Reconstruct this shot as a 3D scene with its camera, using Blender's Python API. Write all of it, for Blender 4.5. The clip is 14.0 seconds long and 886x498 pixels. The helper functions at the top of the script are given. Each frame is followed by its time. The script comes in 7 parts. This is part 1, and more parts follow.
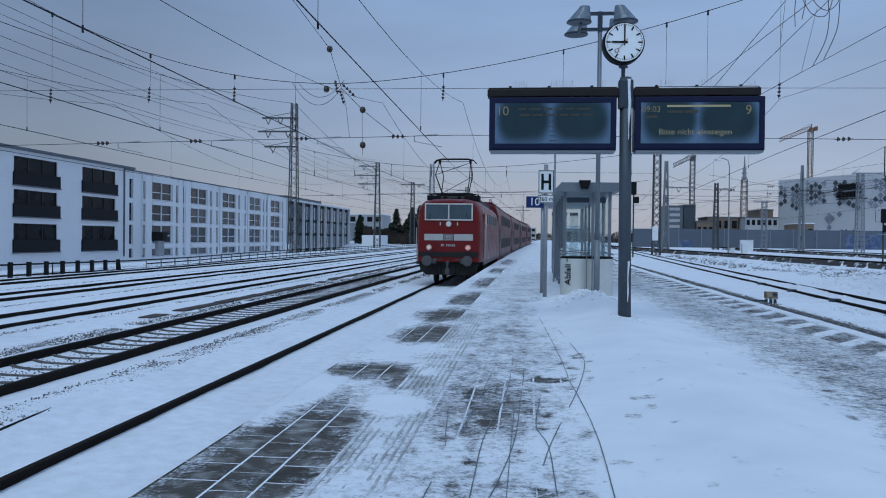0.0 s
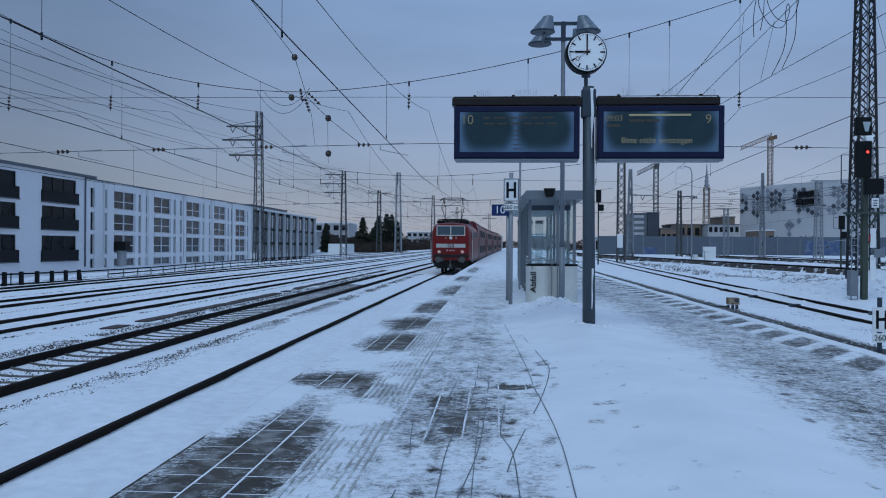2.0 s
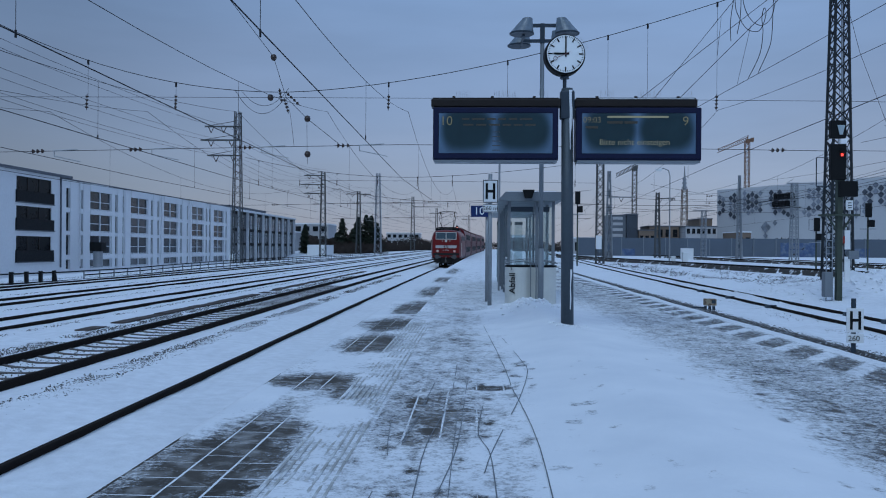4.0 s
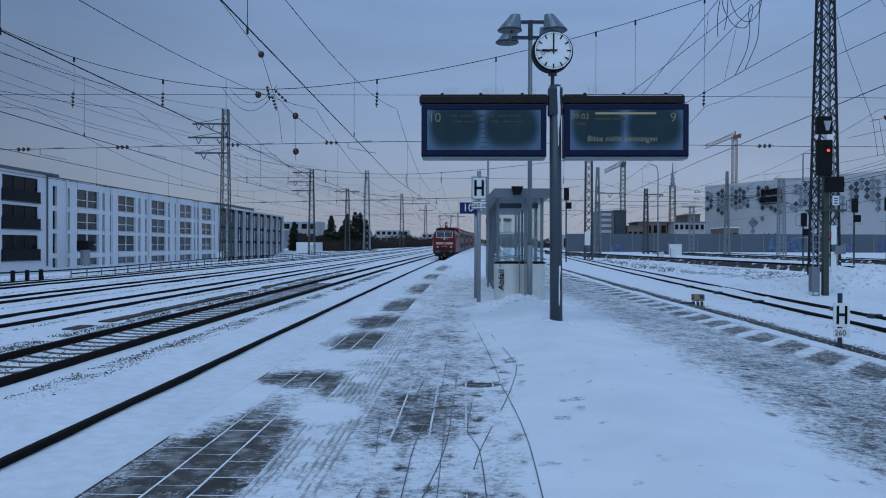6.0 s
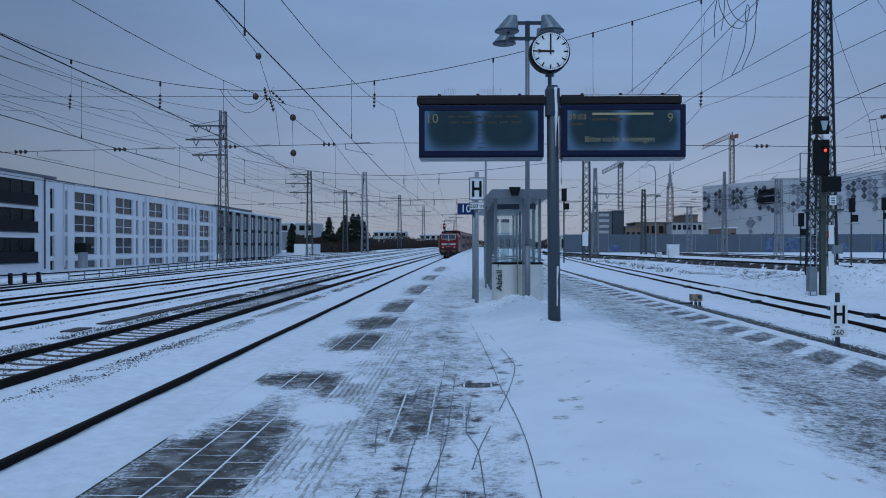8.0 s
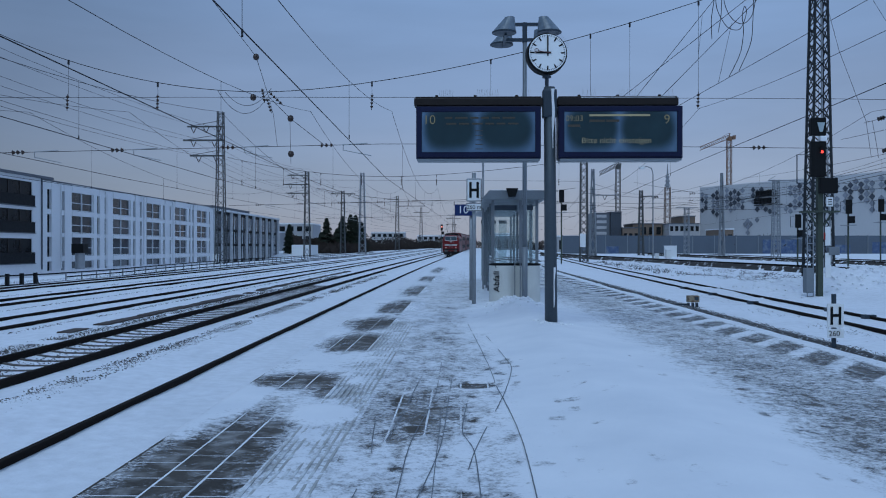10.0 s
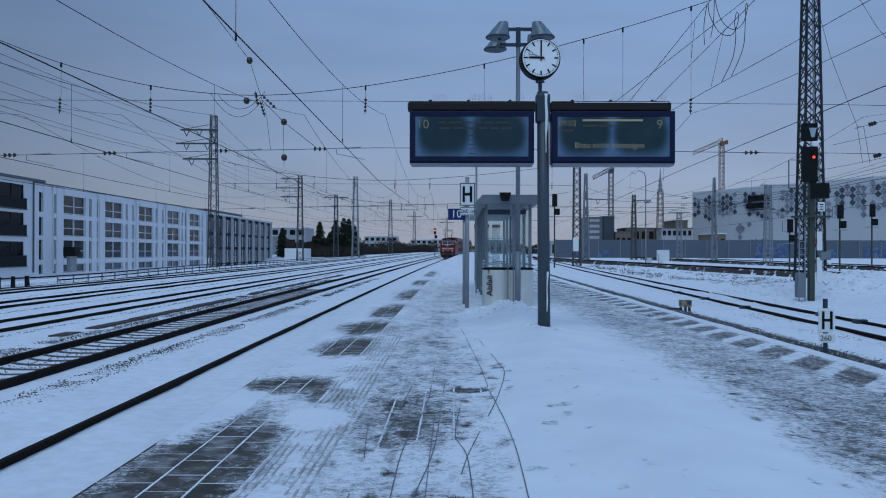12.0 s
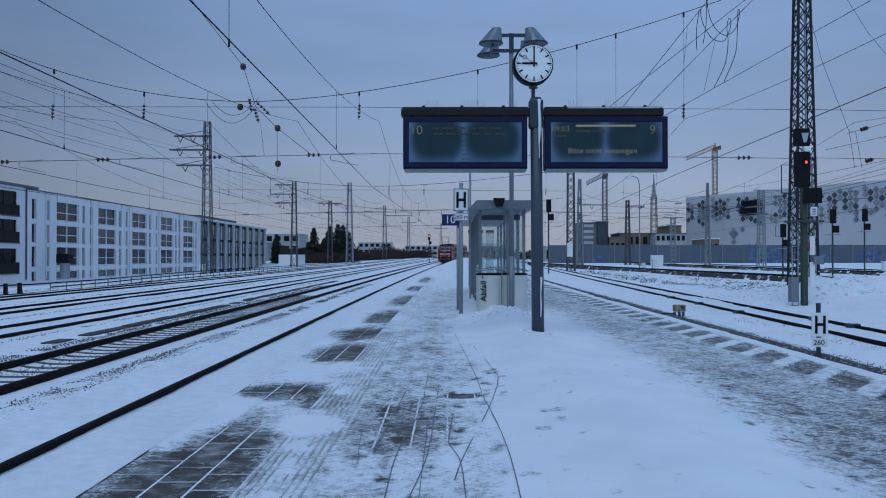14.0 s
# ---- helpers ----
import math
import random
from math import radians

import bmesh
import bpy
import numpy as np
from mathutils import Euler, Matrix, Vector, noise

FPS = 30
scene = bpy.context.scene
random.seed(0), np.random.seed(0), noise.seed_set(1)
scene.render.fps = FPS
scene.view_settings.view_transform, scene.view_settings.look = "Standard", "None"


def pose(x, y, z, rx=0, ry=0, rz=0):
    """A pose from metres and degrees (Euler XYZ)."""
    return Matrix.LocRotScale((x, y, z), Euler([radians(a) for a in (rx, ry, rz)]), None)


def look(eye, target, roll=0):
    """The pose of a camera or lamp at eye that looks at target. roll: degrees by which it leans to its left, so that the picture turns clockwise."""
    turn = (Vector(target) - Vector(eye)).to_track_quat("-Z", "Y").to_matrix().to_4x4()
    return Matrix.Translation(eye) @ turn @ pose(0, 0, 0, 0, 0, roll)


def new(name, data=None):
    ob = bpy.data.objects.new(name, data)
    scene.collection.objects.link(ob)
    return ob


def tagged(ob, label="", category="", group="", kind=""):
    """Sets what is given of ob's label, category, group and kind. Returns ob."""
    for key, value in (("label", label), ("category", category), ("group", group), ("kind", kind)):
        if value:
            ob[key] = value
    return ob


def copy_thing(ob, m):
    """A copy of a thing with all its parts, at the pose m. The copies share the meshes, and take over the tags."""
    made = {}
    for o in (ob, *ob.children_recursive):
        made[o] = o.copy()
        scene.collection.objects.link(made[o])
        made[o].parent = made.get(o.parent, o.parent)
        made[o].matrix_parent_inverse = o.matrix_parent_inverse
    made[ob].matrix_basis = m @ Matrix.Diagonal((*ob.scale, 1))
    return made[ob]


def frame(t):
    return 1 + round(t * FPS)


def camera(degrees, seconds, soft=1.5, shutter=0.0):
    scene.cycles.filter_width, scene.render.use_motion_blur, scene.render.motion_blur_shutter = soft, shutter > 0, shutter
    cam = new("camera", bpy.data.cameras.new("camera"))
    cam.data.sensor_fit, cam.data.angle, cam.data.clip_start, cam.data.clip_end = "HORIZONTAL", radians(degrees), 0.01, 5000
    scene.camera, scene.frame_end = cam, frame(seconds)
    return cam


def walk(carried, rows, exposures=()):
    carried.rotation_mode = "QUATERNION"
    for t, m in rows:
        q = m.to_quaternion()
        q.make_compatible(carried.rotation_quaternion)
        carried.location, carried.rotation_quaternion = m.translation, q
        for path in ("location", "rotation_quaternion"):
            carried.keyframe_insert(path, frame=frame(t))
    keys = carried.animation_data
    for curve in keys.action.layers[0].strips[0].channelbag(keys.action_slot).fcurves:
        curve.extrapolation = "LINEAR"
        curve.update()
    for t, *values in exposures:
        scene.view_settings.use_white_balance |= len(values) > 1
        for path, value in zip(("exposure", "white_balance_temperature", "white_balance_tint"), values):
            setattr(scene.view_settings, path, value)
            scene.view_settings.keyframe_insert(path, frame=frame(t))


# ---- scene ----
cam = camera(56.8, 14.0, soft=1.05)
walk(cam, [
    (0.0, pose(-0.010, 0.000, 1.280, 89.283, -0.646, 5.899)),
    (0.5, pose(-0.004, -0.001, 1.278, 89.575, -0.522, 4.735)),
    (1.0, pose(0.001, -0.010, 1.278, 89.707, -0.249, 3.896)),
    (1.5, pose(0.006, -0.013, 1.277, 89.797, -0.133, 3.838)),
    (2.0, pose(0.012, -0.019, 1.280, 89.879, -0.354, 3.581)),
    (2.5, pose(0.014, -0.017, 1.278, 89.982, -0.070, 3.371)),
    (3.0, pose(0.018, -0.013, 1.277, 90.037, -0.257, 2.969)),
    (5.5, pose(0.027, -0.008, 1.276, 89.794, -0.147, 1.497)),
    (6.0, pose(0.029, -0.013, 1.278, 89.758, -0.171, 1.407)),
    (6.5, pose(0.036, -0.016, 1.278, 89.765, 0.108, 1.387)),
    (7.0, pose(0.031, -0.030, 1.281, 89.810, 0.048, 1.350)),
    (7.5, pose(0.028, -0.025, 1.274, 89.867, 0.102, 1.344)),
    (8.0, pose(0.030, -0.020, 1.272, 89.844, 0.034, 1.263)),
    (10.5, pose(0.038, -0.040, 1.273, 89.968, 0.040, 1.038)),
    (11.0, pose(0.034, -0.042, 1.276, 90.042, 0.125, 0.961)),
    (11.5, pose(0.035, -0.041, 1.273, 90.125, 0.061, 0.797)),
    (12.0, pose(0.037, -0.046, 1.279, 90.184, -0.138, 0.619)),
    (12.5, pose(0.039, -0.047, 1.279, 90.316, -0.248, 0.471)),
    (13.0, pose(0.040, -0.041, 1.276, 90.413, -0.177, 0.333)),
    (13.5, pose(0.044, -0.059, 1.280, 90.510, -0.206, 0.259)),
    (14.0, pose(0.046, -0.047, 1.276, 90.589, 0.032, 0.222)),
], exposures=[(0, 0.09, 6590, 10), (1, -0.02, 6450, 10), (2, -0.07, 6310, 10), (3, -0.12, 6210, 10), (5.5, -0.16, 6120, 10),
                (8, -0.17, 6100, 10), (11, -0.17, 6100, 10), (14, -0.16, 6100, 10)])

# ---- world and light ----
world = bpy.data.worlds.new("winter_sky")
scene.world = world
world.use_nodes = True
wn, wl = world.node_tree.nodes, world.node_tree.links
wn.clear()
sky = wn.new("ShaderNodeTexSky")
sky.sky_type = "NISHITA"
sky.sun_disc = False
sky.sun_elevation, sky.sun_rotation = radians(54), radians(195)
wc = wn.new("ShaderNodeTexCoord")
wsep = wn.new("ShaderNodeSeparateXYZ")
wl.new(wc.outputs["Generated"], wsep.inputs[0])
wramp = wn.new("ShaderNodeValToRGB")
cloud = wn.new("ShaderNodeTexNoise")
cloud.inputs["Scale"].default_value = 2.2
cloud.inputs["Detail"].default_value = 5
wmap = wn.new("ShaderNodeMapping")
wmap.inputs["Scale"].default_value = (1, 1, 4)
wl.new(wc.outputs["Generated"], wmap.inputs[0])
wl.new(wmap.outputs[0], cloud.inputs["Vector"])
wadd = wn.new("ShaderNodeMath")
wadd.operation = "MULTIPLY_ADD"
wadd.inputs[1].default_value = 0.15
wl.new(cloud.outputs[0], wadd.inputs[0])
wl.new(wsep.outputs[2], wadd.inputs[2])
wl.new(wadd.outputs[0], wramp.inputs[0])
SKY = [(0.0, (0.44, 0.44, 0.51)), (0.10, (0.345, 0.38, 0.505)), (0.22, (0.315, 0.41, 0.615)),
       (0.38, (0.305, 0.465, 0.755)), (0.6, (0.355, 0.55, 0.92)), (1.0, (0.42, 0.66, 1.10))]
els = wramp.color_ramp.elements
while len(els) < len(SKY):
    els.new(0.5)
for e, (at, c) in zip(els, SKY):
    e.position, e.color = at, (*c, 1)
bg1 = wn.new("ShaderNodeBackground")
bg1.inputs[1].default_value = 0.02
bg2 = wn.new("ShaderNodeBackground")
bg2.inputs[1].default_value = 0.65
wsum = wn.new("ShaderNodeAddShader")
wout = wn.new("ShaderNodeOutputWorld")
wl.new(sky.outputs[0], bg1.inputs[0])
wside = wn.new("ShaderNodeMath")
wside.operation = "MULTIPLY_ADD"
wside.inputs[1].default_value, wside.inputs[2].default_value = 0.36, 0.0
wl.new(wsep.outputs[0], wside.inputs[0])
wahead = wn.new("ShaderNodeMapRange")
wahead.inputs[1].default_value, wahead.inputs[2].default_value = 0.86, 1.0
wahead.inputs[3].default_value, wahead.inputs[4].default_value = 0.82, 1.14
wl.new(wsep.outputs[1], wahead.inputs[0])
wl.new(wahead.outputs[0], wside.inputs[2])
wmul = wn.new("ShaderNodeVectorMath")
wmul.operation = "SCALE"
wl.new(wramp.outputs[0], wmul.inputs[0])
wl.new(wside.outputs[0], wmul.inputs["Scale"])
streak = wn.new("ShaderNodeTexNoise")
streak.inputs["Scale"].default_value, streak.inputs["Detail"].default_value = 3.4, 6
smap = wn.new("ShaderNodeMapping")
smap.inputs["Scale"].default_value = (1, 1, 5.5)
smap.inputs["Rotation"].default_value = (0.0, 0.22, 0.4)
wl.new(wc.outputs["Generated"], smap.inputs[0])
wl.new(smap.outputs[0], streak.inputs["Vector"])
srange = wn.new("ShaderNodeMapRange")
srange.inputs[1].default_value, srange.inputs[2].default_value = 0.3, 0.7
srange.inputs[3].default_value, srange.inputs[4].default_value = 0.92, 1.09
wl.new(streak.outputs[0], srange.inputs[0])
wcloud = wn.new("ShaderNodeVectorMath")
wcloud.operation = "SCALE"
wl.new(wmul.outputs[0], wcloud.inputs[0])
wl.new(srange.outputs[0], wcloud.inputs["Scale"])
wl.new(wcloud.outputs[0], bg2.inputs[0])
wl.new(bg1.outputs[0], wsum.inputs[0])
wl.new(bg2.outputs[0], wsum.inputs[1])
wl.new(wsum.outputs[0], wout.inputs[0])

sun_data = bpy.data.lights.new("sun", "SUN")
sun_data.energy, sun_data.angle, sun_data.color = 1.0, radians(40), (0.66, 0.86, 1.0)
sun = new("sun", sun_data)
sun.matrix_world = look((-8, -30, 44), (0, 0, 0))
scene.view_settings.exposure = 0.0


# ---- materials ----
def nodes_of(name):
    m = bpy.data.materials.new(name)
    m.use_nodes = True
    n, l = m.node_tree.nodes, m.node_tree.links
    return m, n, l, n["Principled BSDF"]


def surface(name, base, rough=0.6, metal=0.0, vary=0.12, scale=6.0, fine=60.0, bump=0.15, dist=0.01, second=None, mix=(0.45, 0.6),
            rand=0.0, stretch=(1, 1, 1), spec=0.25):
    """Base colour broken up at two scales, with fine relief; second: a worn or stained colour in patches."""
    m, n, l, b = nodes_of(name)
    tc = n.new("ShaderNodeTexCoord")
    mp = n.new("ShaderNodeMapping")
    mp.inputs["Scale"].default_value = stretch
    l.new(n.new("ShaderNodeNewGeometry").outputs["Position"] if rand else tc.outputs["Object"], mp.inputs[0])
    big, small = n.new("ShaderNodeTexNoise"), n.new("ShaderNodeTexNoise")
    big.inputs["Scale"].default_value, big.inputs["Detail"].default_value = scale, 6
    small.inputs["Scale"].default_value, small.inputs["Detail"].default_value = fine, 4
    for t in (big, small):
        l.new(mp.outputs[0], t.inputs["Vector"])
    both = n.new("ShaderNodeMath")
    both.operation = "ADD"
    l.new(big.outputs[0], both.inputs[0])
    l.new(small.outputs[0], both.inputs[1])
    last = both.outputs[0]
    if rand:
        oi = n.new("ShaderNodeObjectInfo")
        ma = n.new("ShaderNodeMath")
        ma.operation = "MULTIPLY_ADD"
        ma.inputs[1].default_value = rand
        l.new(oi.outputs["Random"], ma.inputs[0])
        l.new(last, ma.inputs[2])
        last = ma.outputs[0]
    mr = n.new("ShaderNodeMapRange")
    mr.inputs[1].default_value, mr.inputs[2].default_value = 0.6, 1.4 + rand
    mr.inputs[3].default_value, mr.inputs[4].default_value = 1 - vary, 1 + vary
    l.new(last, mr.inputs[0])
    mul = n.new("ShaderNodeVectorMath")
    mul.operation = "SCALE"
    l.new(mr.outputs[0], mul.inputs["Scale"])
    if second:
        fac = n.new("ShaderNodeMapRange")
        fac.inputs[1].default_value, fac.inputs[2].default_value = mix
        l.new(big.outputs[0], fac.inputs[0])
        cm = n.new("ShaderNodeMix")
        cm.data_type = "RGBA"
        cm.inputs[6].default_value, cm.inputs[7].default_value = (*base, 1), (*second, 1)
        l.new(fac.outputs[0], cm.inputs[0])
        l.new(cm.outputs[2], mul.inputs[0])
    else:
        mul.inputs[0].default_value = base
    l.new(mul.outputs[0], b.inputs["Base Color"])
    rr = n.new("ShaderNodeMapRange")
    rr.inputs[1].default_value, rr.inputs[2].default_value = 0.3, 0.7
    rr.inputs[3].default_value, rr.inputs[4].default_value = max(0.02, rough - 0.1), min(1, rough + 0.1)
    l.new(big.outputs[0], rr.inputs[0])
    l.new(rr.outputs[0], b.inputs["Roughness"])
    b.inputs["Metallic"].default_value = metal
    b.inputs["Specular IOR Level"].default_value = spec
    if bump:
        bp = n.new("ShaderNodeBump")
        bp.inputs["Strength"].default_value, bp.inputs["Distance"].default_value = bump, dist
        l.new(both.outputs[0], bp.inputs["Height"])
        l.new(bp.outputs[0], b.inputs["Normal"])
    return m


def glow(name, colour, strength, base=(0.02, 0.02, 0.02)):
    m, n, l, b = nodes_of(name)
    b.inputs["Base Color"].default_value = (*base, 1)
    b.inputs["Emission Color"].default_value = (*colour, 1)
    b.inputs["Emission Strength"].default_value = strength
    b.inputs["Roughness"].default_value = 0.3
    return m


def glass(name, tint=(0.9, 0.95, 0.95), rough=0.03, solid=0.25, dirt=(0.45, 0.5, 0.52)):
    """Clear pane: transparent with a clean reflection and a thin film of dirt."""
    m, n, l, b = nodes_of(name)
    tr = n.new("ShaderNodeBsdfTransparent")
    tr.inputs[0].default_value = (*tint, 1)
    b.inputs["Base Color"].default_value = (*dirt, 1)
    b.inputs["Roughness"].default_value = rough
    mx = n.new("ShaderNodeMixShader")
    tx = n.new("ShaderNodeTexNoise")
    tx.inputs["Scale"].default_value = 5
    mr = n.new("ShaderNodeMapRange")
    mr.inputs[3].default_value, mr.inputs[4].default_value = solid * 0.6, solid * 1.4
    l.new(tx.outputs[0], mr.inputs[0])
    l.new(mr.outputs[0], mx.inputs[0])
    l.new(tr.outputs[0], mx.inputs[1])
    l.new(b.outputs[0], mx.inputs[2])
    l.new(mx.outputs[0], n["Material Output"].inputs[0])
    return m


SNOW = surface("snow", (0.80, 0.82, 0.85), 0.75, vary=0.05, scale=0.8, fine=18, bump=0.35, dist=0.02, spec=0.2)
SNOW_FIELD = surface("snow_over_ground", (0.78, 0.80, 0.84), 0.8, vary=0.13, scale=0.5, fine=5, bump=0.6, dist=0.05, spec=0.2, second=(0.70, 0.72, 0.75), mix=(0.5, 0.7))
BALLAST = surface("ballast_stone", (0.075, 0.068, 0.062), 0.95, vary=0.45, scale=9, fine=45, bump=0.8, dist=0.04)
GRAVEL_SNOW = surface("gravel_dusted_with_snow", (0.055, 0.05, 0.047), 0.95, vary=0.3, scale=1.2, fine=26, bump=0.7, dist=0.03,
                      second=(0.75, 0.78, 0.82), mix=(0.57, 0.64))
GRAVEL_DARK = surface("dark_gravel_flecked_with_snow", (0.085, 0.082, 0.08), 0.95, vary=0.5, scale=14, fine=60, bump=0.9, dist=0.04,
                      second=(0.55, 0.58, 0.62), mix=(0.56, 0.66))
RAIL = surface("rail_steel", (0.020, 0.016, 0.014), 0.85, 0.0, vary=0.3, scale=3, fine=30, bump=0.2, dist=0.004, spec=0.08)
SLEEPER = surface("sleeper", (0.11, 0.10, 0.095), 0.85, vary=0.3, scale=5, fine=40, bump=0.3)
SLAB = surface("paving_slab", (0.078, 0.070, 0.062), 0.8, vary=0.5, scale=5, fine=70, bump=0.3, dist=0.004, rand=0.6, spec=0.1,
               second=(0.23, 0.225, 0.22), mix=(0.50, 0.70))
TACTILE = surface("tactile_slab", (0.40, 0.40, 0.39), 0.8, vary=0.25, scale=5, fine=70, bump=0.3, dist=0.004, rand=0.3,
                  second=(0.62, 0.64, 0.66), mix=(0.45, 0.62))
CONCRETE = surface("platform_concrete", (0.33, 0.32, 0.31), 0.85, vary=0.2, scale=1.5, fine=30, bump=0.3)
GREY_STEEL = surface("grey_painted_steel", (0.185, 0.21, 0.235), 0.42, 0.2, vary=0.12, scale=2.5, fine=40, bump=0.05, dist=0.003)
DARK_STEEL = surface("dark_painted_steel", (0.042, 0.057, 0.075), 0.45, 0.2, vary=0.15, scale=2.5, fine=40, bump=0.05, dist=0.003)
POST_STEEL = surface("post_grey_steel", (0.07, 0.088, 0.106), 0.45, 0.2, vary=0.15, scale=2.5, fine=40, bump=0.05, dist=0.003)
GALVANISED = surface("galvanised_steel", (0.30, 0.32, 0.34), 0.5, 0.6, vary=0.2, scale=3, fine=30, bump=0.1, dist=0.003)
MAST = surface("weathered_mast_steel", (0.10, 0.107, 0.11), 0.7, 0.3, vary=0.25, scale=1.5, fine=20, bump=0.15, dist=0.004)
WIRE = surface("wire_copper_dark", (0.025, 0.026, 0.03), 0.7, 0.0, vary=0.1, bump=0, spec=0.1)
INSULATOR = surface("insulator_ceramic", (0.05, 0.035, 0.03), 0.25, vary=0.1, bump=0)
BLACK = surface("black_paint", (0.010, 0.011, 0.012), 0.6, vary=0.2, bump=0.05, dist=0.002, spec=0.12)
WHITE = surface("white_enamel", (0.75, 0.77, 0.78), 0.4, vary=0.06, scale=3, bump=0.04, dist=0.002, second=(0.62, 0.63, 0.62), mix=(0.6, 0.8))
BLUE_FRAME = surface("dark_blue_enamel", (0.008, 0.012, 0.042), 0.45, vary=0.15, bump=0.03, dist=0.002, spec=0.18)


def thin_snow():
    """Snow that thins out to single flecks: the sheet's own 'cover' value, broken up by grains and drifts, decides how much lies."""
    m, n, l, b = nodes_of("thin_snow")
    tc = n.new("ShaderNodeTexCoord")
    at = n.new("ShaderNodeAttribute")
    at.attribute_name = "cover"
    last = at.outputs["Fac"]
    for scale, gain, stretch in ((3.0, 0.7, (1, 0.7, 1)), (12.0, 1.0, (0.9, 1, 1)), (32.0, 1.1, (0.9, 1, 1)), (85.0, 0.9, (0.8, 1, 1))):
        mp = n.new("ShaderNodeMapping")
        mp.inputs["Scale"].default_value = stretch
        l.new(tc.outputs["Object"], mp.inputs[0])
        tx = n.new("ShaderNodeTexNoise")
        tx.inputs["Scale"].default_value, tx.inputs["Detail"].default_value = scale, 4
        l.new(mp.outputs[0], tx.inputs["Vector"])
        s = n.new("ShaderNodeMath")
        s.operation = "SUBTRACT"
        s.inputs[1].default_value = 0.5
        l.new(tx.outputs[0], s.inputs[0])
        a = n.new("ShaderNodeMath")
        a.operation = "MULTIPLY_ADD"
        a.inputs[1].default_value = gain
        l.new(s.outputs[0], a.inputs[0])
        l.new(last, a.inputs[2])
        last = a.outputs[0]
    mr = n.new("ShaderNodeMapRange")
    mr.interpolation_type = "SMOOTHSTEP"
    mr.inputs[1].default_value, mr.inputs[2].default_value = -0.06, 0.98
    l.new(last, mr.inputs[0])
    big = n.new("ShaderNodeTexNoise")
    big.inputs["Scale"].default_value, big.inputs["Detail"].default_value = 1.3, 5
    l.new(tc.outputs["Object"], big.inputs["Vector"])
    cr = n.new("ShaderNodeMix")
    cr.data_type = "RGBA"
    cr.inputs[6].default_value, cr.inputs[7].default_value = (0.66, 0.69, 0.74, 1), (0.90, 0.91, 0.93, 1)
    l.new(big.outputs[0], cr.inputs[0])
    l.new(cr.outputs[2], b.inputs["Base Color"])
    b.inputs["Roughness"].default_value = 0.75
    b.inputs["Specular IOR Level"].default_value = 0.2
    grain = n.new("ShaderNodeTexNoise")
    grain.inputs["Scale"].default_value, grain.inputs["Detail"].default_value = 22, 6
    l.new(tc.outputs["Object"], grain.inputs["Vector"])
    bp = n.new("ShaderNodeBump")
    bp.inputs["Strength"].default_value, bp.inputs["Distance"].default_value = 0.35, 0.015
    l.new(grain.outputs[0], bp.inputs["Height"])
    l.new(bp.outputs[0], b.inputs["Normal"])
    tr = n.new("ShaderNodeBsdfTransparent")
    mx = n.new("ShaderNodeMixShader")
    l.new(mr.outputs[0], mx.inputs[0])
    l.new(tr.outputs[0], mx.inputs[1])
    l.new(b.outputs[0], mx.inputs[2])
    l.new(mx.outputs[0], n["Material Output"].inputs[0])
    return m


THIN_SNOW = thin_snow()


# ---- mesh helpers ----
def link(name, bm, mat, parent=None, label="", smooth=False):
    me = bpy.data.meshes.new(name)
    bmesh.ops.recalc_face_normals(bm, faces=bm.faces)
    bm.to_mesh(me)
    bm.free()
    for m in (mat if isinstance(mat, (list, tuple)) else [mat]):
        me.materials.append(m)
    if smooth:
        for p in me.polygons:
            p.use_smooth = True
    ob = new(name, me)
    if parent is not None:
        ob.parent = parent
    if label:
        ob["label"] = label
    return ob


def part(name, bm, mat, parent, label="", smooth=False):
    return link(name, bm, mat, parent, label, smooth)


def base(name, m, label, category, group="", kind=""):
    e = new(name)
    e.empty_display_size = 0.2
    e.matrix_world = m
    return tagged(e, label, category, group, kind)


def grid_object(name, xs, ys, height, mat, bend_it=True):
    """A sheet over xs by ys whose height follows a function of x and y."""
    verts, faces = [], []
    nx = len(xs)
    for y in ys:
        for x in xs:
            z = height(x, y)
            verts.append(bend(x, y, z) if bend_it else (x, y, z))
    for j in range(len(ys) - 1):
        for i in range(nx - 1):
            a = j * nx + i
            faces.append((a, a + 1, a + nx + 1, a + nx))
    me = bpy.data.meshes.new(name)
    me.from_pydata(verts, [], faces)
    for m in (mat if isinstance(mat, (list, tuple)) else [mat]):
        me.materials.append(m)
    for p in me.polygons:
        p.use_smooth = True
    return new(name, me)


def box(bm, x0, x1, y0, y1, z0, z1, bevel=0.0, mi=0):
    vs = [bm.verts.new(v) for v in ((x0, y0, z0), (x1, y0, z0), (x1, y1, z0), (x0, y1, z0),
                                    (x0, y0, z1), (x1, y0, z1), (x1, y1, z1), (x0, y1, z1))]
    fs = [bm.faces.new([vs[i] for i in q]) for q in ((3, 2, 1, 0), (4, 5, 6, 7), (0, 1, 5, 4), (1, 2, 6, 5), (2, 3, 7, 6), (3, 0, 4, 7))]
    for f in fs:
        f.material_index = mi
    if bevel:
        es = list({e for f in fs for e in f.edges})
        bmesh.ops.bevel(bm, geom=es, offset=bevel, segments=2, affect="EDGES", profile=0.6)
    return vs


def boxed(x0, x1, y0, y1, z0, z1, bevel=0.0):
    bm = bmesh.new()
    box(bm, x0, x1, y0, y1, z0, z1, bevel)
    return bm


